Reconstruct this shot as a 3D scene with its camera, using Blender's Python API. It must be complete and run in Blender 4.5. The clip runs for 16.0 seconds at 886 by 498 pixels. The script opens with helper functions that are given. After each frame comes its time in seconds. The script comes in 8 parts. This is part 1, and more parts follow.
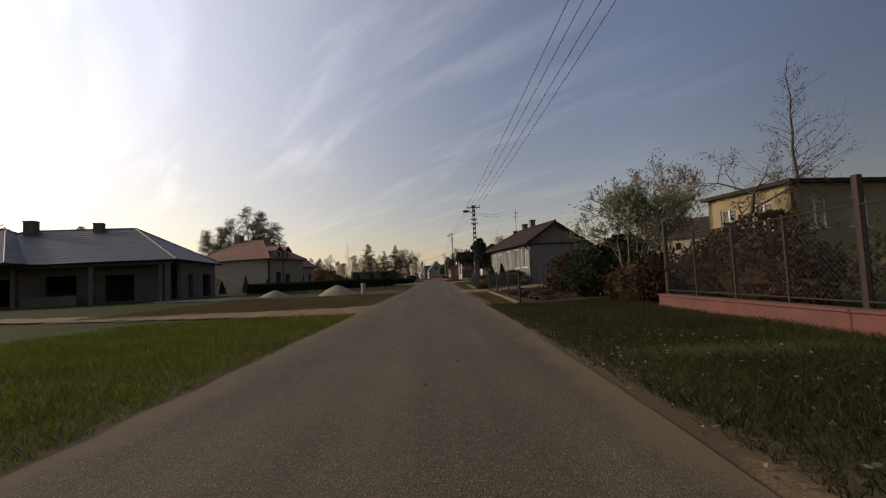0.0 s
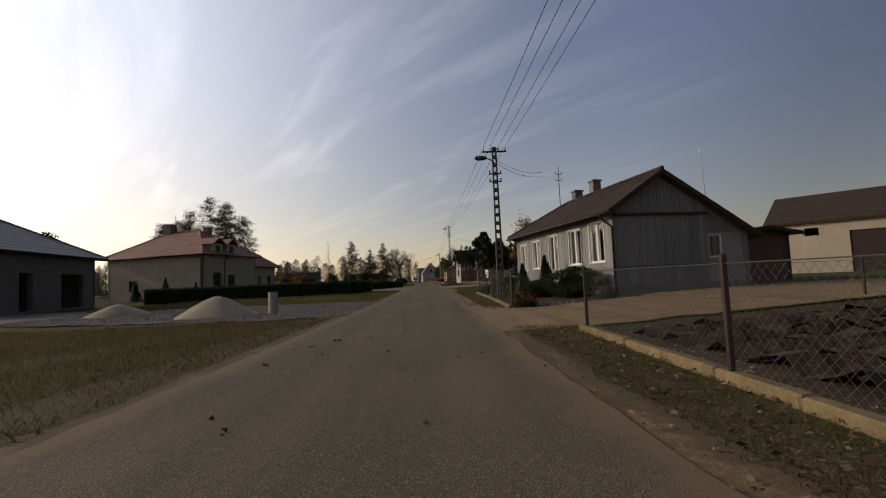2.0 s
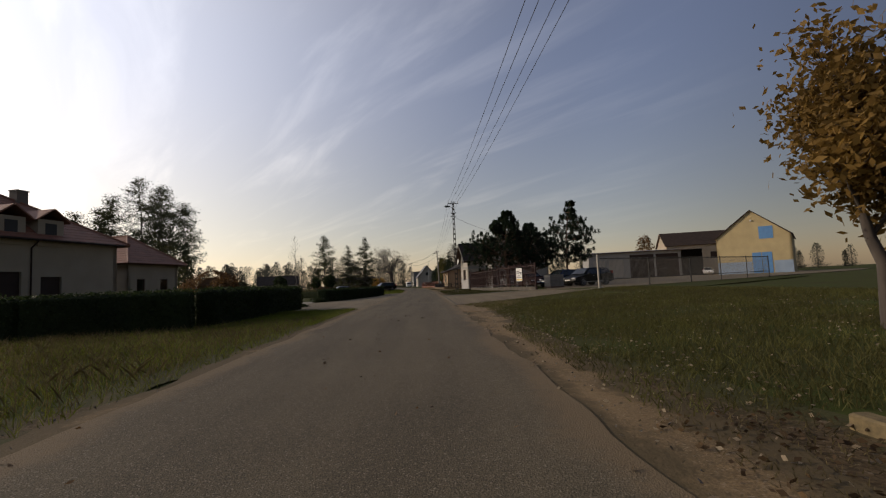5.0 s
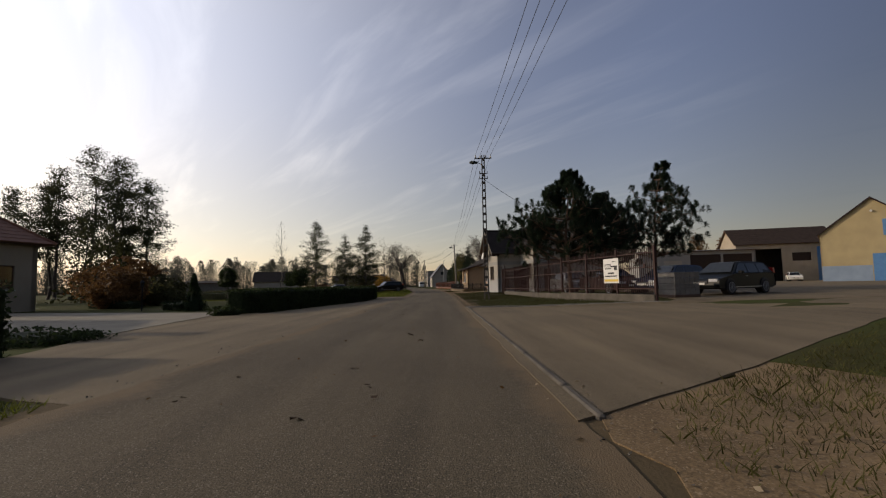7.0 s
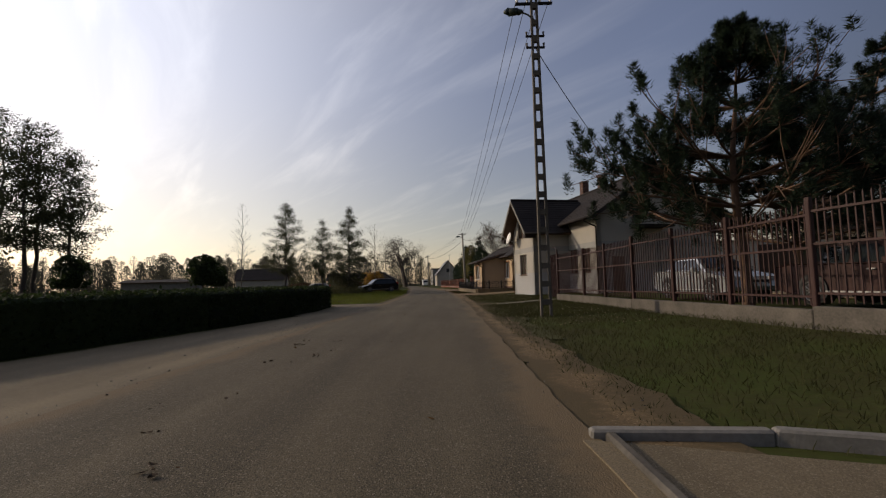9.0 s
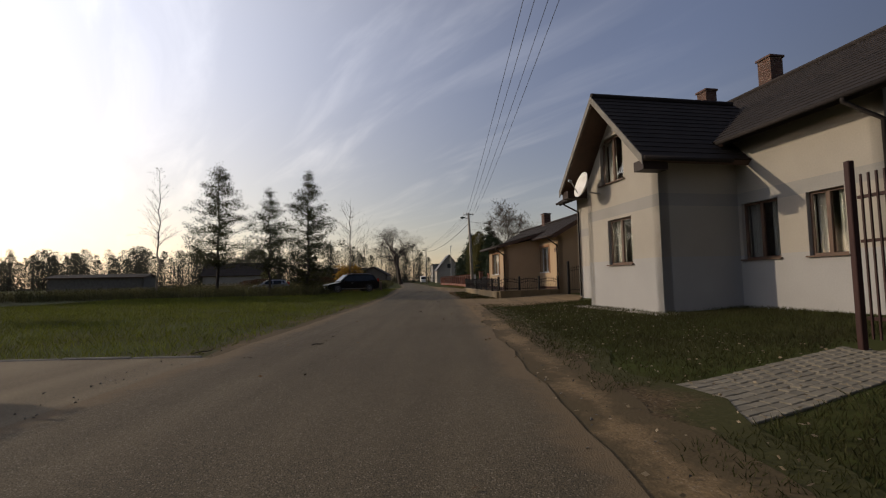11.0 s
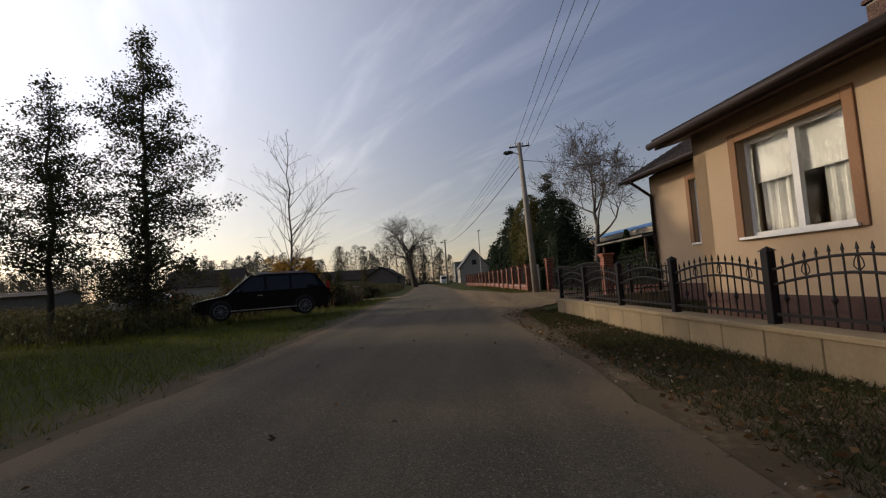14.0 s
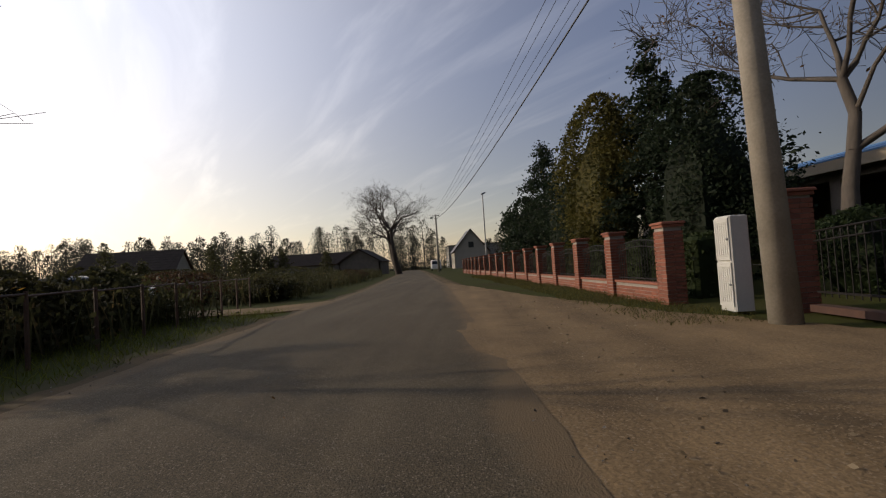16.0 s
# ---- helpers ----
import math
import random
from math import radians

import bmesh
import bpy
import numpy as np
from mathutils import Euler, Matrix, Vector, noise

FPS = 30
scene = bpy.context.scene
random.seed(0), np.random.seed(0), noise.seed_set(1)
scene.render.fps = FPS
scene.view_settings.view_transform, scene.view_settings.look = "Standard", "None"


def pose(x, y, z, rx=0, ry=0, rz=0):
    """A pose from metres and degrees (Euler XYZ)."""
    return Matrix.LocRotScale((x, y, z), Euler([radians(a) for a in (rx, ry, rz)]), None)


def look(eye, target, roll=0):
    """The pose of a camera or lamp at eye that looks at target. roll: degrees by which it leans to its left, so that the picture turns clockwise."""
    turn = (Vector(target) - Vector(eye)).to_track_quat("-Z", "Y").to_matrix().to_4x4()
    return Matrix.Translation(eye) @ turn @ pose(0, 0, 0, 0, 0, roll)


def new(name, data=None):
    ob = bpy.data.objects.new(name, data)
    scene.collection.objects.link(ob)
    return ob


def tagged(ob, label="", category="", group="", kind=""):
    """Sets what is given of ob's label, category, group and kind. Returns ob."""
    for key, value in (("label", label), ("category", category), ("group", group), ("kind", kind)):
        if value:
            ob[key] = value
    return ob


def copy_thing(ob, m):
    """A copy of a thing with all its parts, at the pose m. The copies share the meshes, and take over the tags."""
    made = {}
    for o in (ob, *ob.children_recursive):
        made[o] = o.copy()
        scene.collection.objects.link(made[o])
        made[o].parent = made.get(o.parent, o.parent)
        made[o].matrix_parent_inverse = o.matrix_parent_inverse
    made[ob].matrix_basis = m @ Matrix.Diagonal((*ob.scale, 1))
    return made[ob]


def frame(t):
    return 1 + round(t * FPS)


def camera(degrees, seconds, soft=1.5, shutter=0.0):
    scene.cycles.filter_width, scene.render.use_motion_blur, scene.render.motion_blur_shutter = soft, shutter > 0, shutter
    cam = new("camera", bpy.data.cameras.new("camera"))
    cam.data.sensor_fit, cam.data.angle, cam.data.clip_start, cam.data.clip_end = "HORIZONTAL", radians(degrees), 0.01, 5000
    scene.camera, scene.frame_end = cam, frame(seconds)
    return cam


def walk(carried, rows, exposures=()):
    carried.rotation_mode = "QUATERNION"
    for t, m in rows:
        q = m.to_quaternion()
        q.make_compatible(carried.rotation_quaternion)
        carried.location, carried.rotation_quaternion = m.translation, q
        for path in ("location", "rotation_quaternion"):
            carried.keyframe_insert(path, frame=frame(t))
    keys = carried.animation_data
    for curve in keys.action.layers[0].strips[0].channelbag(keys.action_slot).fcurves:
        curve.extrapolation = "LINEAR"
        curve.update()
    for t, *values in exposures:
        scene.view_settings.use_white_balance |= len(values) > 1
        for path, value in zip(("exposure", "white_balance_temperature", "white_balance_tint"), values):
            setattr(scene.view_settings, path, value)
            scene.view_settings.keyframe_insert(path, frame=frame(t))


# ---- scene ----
# The eye in metres, then yaw, pitch and roll in degrees.
ROWS = [
    (0, 0.000, 0.000, 1.019, -1.36, 3.40, -2.74),
    (0.5, 0.169, 4.332, 1.023, -1.37, 3.20, -2.11),
    (1, 0.270, 8.820, 1.014, -2.64, 3.53, -3.10),
    (1.5, 0.324, 13.200, 0.992, -0.79, 3.83, -1.29),
    (2, 0.410, 17.852, 0.991, -2.00, 3.75, -2.49),
    (2.5, 0.519, 22.203, 0.967, -1.63, 3.96, -2.84),
    (3, 0.629, 26.699, 0.976, -1.14, 3.97, -1.61),
    (3.5, 0.669, 30.716, 0.991, -1.45, 4.22, -2.15),
    (4, 0.662, 35.017, 1.004, -1.59, 4.23, -2.73),
    (4.2, 0.670, 36.760, 1.002, -1.96, 4.34, -2.88),
    (6.3, 0.938, 55.092, 1.030, -2.99, 4.01, -2.17),
    (6.5, 0.968, 56.854, 0.974, -1.56, 4.00, -0.53),
    (7, 1.036, 61.331, 1.003, -0.45, 4.42, -1.24),
    (7.5, 1.097, 65.681, 1.005, 0.22, 4.49, -1.54),
    (8, 1.147, 70.018, 0.985, 0.13, 3.94, -1.33),
    (8.2, 1.157, 71.584, 0.999, 0.87, 4.15, -1.63),
    (10.3, 1.308, 89.128, 1.000, -1.37, 4.23, -0.56),
    (10.5, 1.312, 90.912, 1.017, -0.44, 3.95, 0.60),
    (11, 1.271, 95.334, 1.036, 0.46, 3.80, -1.22),
    (11.5, 1.221, 99.426, 0.998, 0.60, 3.94, -1.20),
    (12, 1.110, 103.537, 0.983, -0.50, 3.60, -2.04),
    (12.5, 1.052, 107.642, 0.991, 0.18, 3.97, 0.38),
    (13, 0.912, 111.788, 0.985, 1.49, 4.01, 1.04),
    (13.5, 0.732, 115.803, 0.990, 2.86, 3.84, -3.07),
    (14, 0.513, 119.880, 0.973, 3.11, 3.92, -3.96),
    (14.25, 0.437, 122.200, 0.983, 2.50, 3.82, -5.30),
    (14.5, 0.371, 124.451, 0.993, -3.34, 3.61, -6.60),
    (15, 0.279, 129.097, 0.972, -0.51, 4.23, 1.90),
    (15.5, 0.174, 133.959, 1.000, 2.99, 1.65, -0.22),
    (16, 0.000, 138.803, 1.009, 2.50, 2.01, -3.67),
]
cam = camera(88.0, 16.0, soft=1.2)


def aim(x, y, z, yaw, pitch, roll):
    a, b = radians(yaw), radians(pitch)
    way = Vector((-math.sin(a) * math.cos(b), math.cos(a) * math.cos(b), math.sin(b)))
    eye = Vector((x, y, z))
    return look(eye, eye + way, roll)


# seconds, stops, kelvin and tint: the picture turns cooler for a while before the parked car
TONES = [(0, 0, 6500, 10), (10.5, 0, 6500, 10), (11.5, -0.06, 6450, 10), (12.0, -0.1, 6250, 10), (12.5, -0.13, 5950, 10), (13.0, -0.08, 5850, 10), (13.5, -0.03, 6000, 10), (14.0, 0, 6350, 10), (14.5, 0, 6500, 10), (15.0, 0, 6200, 10), (15.5, 0, 6500, 10), (16.0, 0, 6500, 10)]
walk(cam, [(row[0], aim(*row[1:])) for row in ROWS], TONES)

# ---- light ----
SUN_LEFT, SUN_UP = radians(79), radians(21)  # the sun stands ahead and to the left, low
world = bpy.data.worlds.new("world")
scene.world = world
world.use_nodes = True
wn, wl = world.node_tree.nodes, world.node_tree.links
wn.clear()
sky = wn.new("ShaderNodeTexSky")
sky.sky_type, sky.sun_disc = "NISHITA", False
sky.sun_elevation, sky.sun_rotation = SUN_UP, -SUN_LEFT
sky.air_density, sky.dust_density, sky.ozone_density = 1.0, 0.6, 2.0
SUN_WAY = Vector((-math.sin(SUN_LEFT) * math.cos(SUN_UP), math.cos(SUN_LEFT) * math.cos(SUN_UP), math.sin(SUN_UP)))


def sums(op, a, b=None):
    """A sum on sockets or numbers."""
    node = wn.new("ShaderNodeMath")
    node.operation = op
    for slot, v in zip(node.inputs, (a, b)):
        if isinstance(v, (int, float)):
            slot.default_value = v
        elif v is not None:
            wl.new(v, slot)
    return node.outputs[0]


# autumn haze: brighter towards the sun, and paler and warmer towards the horizon
HAZE_WAY = Vector((-math.sin(radians(67)) * math.cos(SUN_UP), math.cos(radians(67)) * math.cos(SUN_UP), math.sin(SUN_UP)))
coord = wn.new("ShaderNodeTexCoord")
near_sun = wn.new("ShaderNodeVectorMath")
near_sun.operation = "DOT_PRODUCT"
wl.new(coord.outputs["Generated"], near_sun.inputs[0])
near_sun.inputs[1].default_value = HAZE_WAY
height = wn.new("ShaderNodeSeparateXYZ")
wl.new(coord.outputs["Generated"], height.inputs[0])
toward = sums("MAXIMUM", sums("DIVIDE", sums("ADD", near_sun.outputs["Value"], 0.25), 1.25), 0.0)
glow = sums("POWER", toward, 4.0)
low = sums("POWER", 2.718, sums("MULTIPLY", sums("ABSOLUTE", height.outputs["Z"]), -5.5))
# thin cirrus drawn out in streaks across a high layer
over = sums("ADD", sums("MAXIMUM", height.outputs["Z"], 0.0), 0.10)
layer = wn.new("ShaderNodeCombineXYZ")
wl.new(sums("DIVIDE", height.outputs["X"], over), layer.inputs["X"]), wl.new(sums("DIVIDE", height.outputs["Y"], over), layer.inputs["Y"])
turned = wn.new("ShaderNodeMapping")
turned.inputs["Rotation"].default_value = (0, 0, radians(52))
wl.new(layer.outputs["Vector"], turned.inputs["Vector"])
stretch = wn.new("ShaderNodeMapping")
stretch.inputs["Scale"].default_value = (0.55, 2.6, 1.0)
wl.new(turned.outputs["Vector"], stretch.inputs["Vector"])
cirrus = wn.new("ShaderNodeTexNoise")
cirrus.inputs["Scale"].default_value, cirrus.inputs["Detail"].default_value, cirrus.inputs["Roughness"].default_value, cirrus.inputs["Distortion"].default_value = 1.25, 6.0, 0.55, 0.5
wl.new(stretch.outputs["Vector"], cirrus.inputs["Vector"])
cover = wn.new("ShaderNodeMapRange")
cover.interpolation_type = "SMOOTHSTEP"
cover.inputs["From Min"].default_value, cover.inputs["From Max"].default_value, cover.inputs["To Max"].default_value = 0.47, 0.80, 1.0
wl.new(cirrus.outputs["Fac"], cover.inputs["Value"])
wisps = sums("MULTIPLY", cover.outputs["Result"], sums("MULTIPLY", sums("ADD", sums("MULTIPLY", toward, 3.0), -0.25), sums("SUBTRACT", 1.0, low)))
haze = sums("ADD", sums("ADD", 0.45, sums("ADD", sums("MULTIPLY", glow, 8.2), sums("MULTIPLY", low, sums("ADD", sums("MULTIPLY", glow, 0.3), 0.3)))), wisps)
tint = wn.new("ShaderNodeVectorMath")
tint.operation = "SCALE"
tint.inputs[0].default_value = (1.0, 0.96, 0.87)
wl.new(haze, tint.inputs["Scale"])
clear = wn.new("ShaderNodeVectorMath")
clear.operation = "MULTIPLY"
wl.new(sky.outputs["Color"], clear.inputs[0])
clear.inputs[1].default_value = (0.75, 0.645, 0.68)
total_sky = wn.new("ShaderNodeVectorMath")
total_sky.operation = "ADD"
wl.new(clear.outputs[0], total_sky.inputs[0]), wl.new(tint.outputs[0], total_sky.inputs[1])
# the far side from the sun is deeper, and the lowest sky loses its blue in the haze
depth = wn.new("ShaderNodeMapRange")
depth.interpolation_type = "SMOOTHSTEP"
for slot, v in zip(("From Min", "From Max", "To Min", "To Max"), (-0.34, 0.14, 0.64, 1.23)):
    depth.inputs[slot].default_value = v
wl.new(near_sun.outputs["Value"], depth.inputs["Value"])
warm = wn.new("ShaderNodeMapRange")
warm.interpolation_type = "SMOOTHSTEP"
for slot, v in zip(("From Min", "From Max", "To Min", "To Max"), (0.02, 0.5, 1.0, 0.0)):
    warm.inputs[slot].default_value = v
wl.new(height.outputs["Z"], warm.inputs["Value"])
air = wn.new("ShaderNodeMix")
air.data_type = "RGBA"
air.inputs["A"].default_value, air.inputs["B"].default_value = (1.0, 1.0, 1.05, 1), (1.10, 0.97, 0.79, 1)
wl.new(warm.outputs["Result"], air.inputs["Factor"])
toned = wn.new("ShaderNodeVectorMath")
toned.operation = "MULTIPLY"
wl.new(total_sky.outputs[0], toned.inputs[0]), wl.new(air.outputs["Result"], toned.inputs[1])
deep = wn.new("ShaderNodeVectorMath")
deep.operation = "SCALE"
wl.new(toned.outputs[0], deep.inputs[0]), wl.new(depth.outputs["Result"], deep.inputs["Scale"])
back = wn.new("ShaderNodeBackground")
back.inputs["Strength"].default_value = 0.096
out = wn.new("ShaderNodeOutputWorld")
wl.new(deep.outputs[0], back.inputs["Color"])
wl.new(back.outputs["Background"], out.inputs["Surface"])

sun = new("sun", bpy.data.lights.new("sun", "SUN"))
sun.data.energy, sun.data.angle, sun.data.color = 2.25, radians(0.6), (1.0, 0.82, 0.60)
sun.matrix_world = look((0, 0, 60), Vector((0, 0, 60)) - SUN_WAY)


# ---- materials ----
def material(name, colour, second=None, rough=0.8, scale=3.0, fine=40.0, bump=0.2, metal=0.0, spec=0.5, spread=0.0, dirt=None, stretch=(1, 1, 1), local=False):
    """A surface with two scales of variation, a bump and, where spread is given, a change from piece to piece."""
    m = bpy.data.materials.new(name)
    m.use_nodes = True
    n, l = m.node_tree.nodes, m.node_tree.links
    p = n["Principled BSDF"]
    p.inputs["Roughness"].default_value, p.inputs["Metallic"].default_value = rough, metal
    p.inputs["Specular IOR Level"].default_value = spec
    second = second or tuple(c * 0.72 for c in colour)
    place = n.new("ShaderNodeTexCoord")
    fit = n.new("ShaderNodeMapping")
    fit.inputs["Scale"].default_value = stretch
    l.new(place.outputs["Object"], fit.inputs["Vector"])
    big, small = n.new("ShaderNodeTexNoise"), n.new("ShaderNodeTexNoise")
    big.inputs["Scale"].default_value, big.inputs["Detail"].default_value = scale, 5
    small.inputs["Scale"].default_value, small.inputs["Detail"].default_value = fine, 3
    l.new(fit.outputs["Vector"], big.inputs["Vector"]), l.new(fit.outputs["Vector"], small.inputs["Vector"])
    both = n.new("ShaderNodeMath")
    both.operation = "MULTIPLY_ADD"
    both.inputs[1].default_value, both.inputs[2].default_value = 0.45, 0.0
    l.new(small.outputs["Fac"], both.inputs[0])
    total = n.new("ShaderNodeMath")
    total.operation = "MULTIPLY_ADD"
    total.inputs[1].default_value = 0.75
    l.new(big.outputs["Fac"], total.inputs[0]), l.new(both.outputs[0], total.inputs[2])
    ramp = n.new("ShaderNodeMapRange")
    ramp.inputs["From Min"].default_value, ramp.inputs["From Max"].default_value = 0.4, 0.8
    l.new(total.outputs[0], ramp.inputs["Value"])
    mix = n.new("ShaderNodeMix")
    mix.data_type = "RGBA"
    mix.inputs["A"].default_value, mix.inputs["B"].default_value = (*second, 1), (*colour, 1)
    l.new(ramp.outputs["Result"], mix.inputs["Factor"])
    last = mix.outputs["Result"]
    if spread:
        who = n.new("ShaderNodeNewGeometry")
        info = n.new("ShaderNodeObjectInfo")
        add = n.new("ShaderNodeMath")
        add.operation = "ADD"
        l.new(who.outputs["Random Per Island"], add.inputs[0]), l.new(info.outputs["Random"], add.inputs[1])
        wrap = n.new("ShaderNodeMath")
        wrap.operation = "FRACT"
        l.new(add.outputs[0], wrap.inputs[0])
        span = n.new("ShaderNodeMapRange")
        span.inputs["To Min"].default_value, span.inputs["To Max"].default_value = 1 - spread, 1 + spread
        l.new(wrap.outputs[0], span.inputs["Value"])
        tone = n.new("ShaderNodeHueSaturation")
        l.new(span.outputs["Result"], tone.inputs["Value"]), l.new(last, tone.inputs["Color"])
        last = tone.outputs["Color"]
    l.new(last, p.inputs["Base Color"])
    if bump:
        b = n.new("ShaderNodeBump")
        b.inputs["Strength"].default_value, b.inputs["Distance"].default_value = bump, 0.02
        l.new(total.outputs[0], b.inputs["Height"]), l.new(b.outputs["Normal"], p.inputs["Normal"])
    return m


def leaf_material(name, colour, second, spread=0.35):
    m = material(name, colour, second, rough=0.7, scale=0.7, fine=9, bump=0, spread=spread, spec=0.2)
    n, l = m.node_tree.nodes, m.node_tree.links
    p, o = n["Principled BSDF"], n["Material Output"]
    thin, mix = n.new("ShaderNodeBsdfTranslucent"), n.new("ShaderNodeMixShader")
    mix.inputs[0].default_value = 0.42
    l.new(p.inputs["Base Color"].links[0].from_socket, thin.inputs["Color"])
    l.new(p.outputs[0], mix.inputs[1]), l.new(thin.outputs[0], mix.inputs[2])
    l.new(mix.outputs[0], o.inputs["Surface"])
    return m


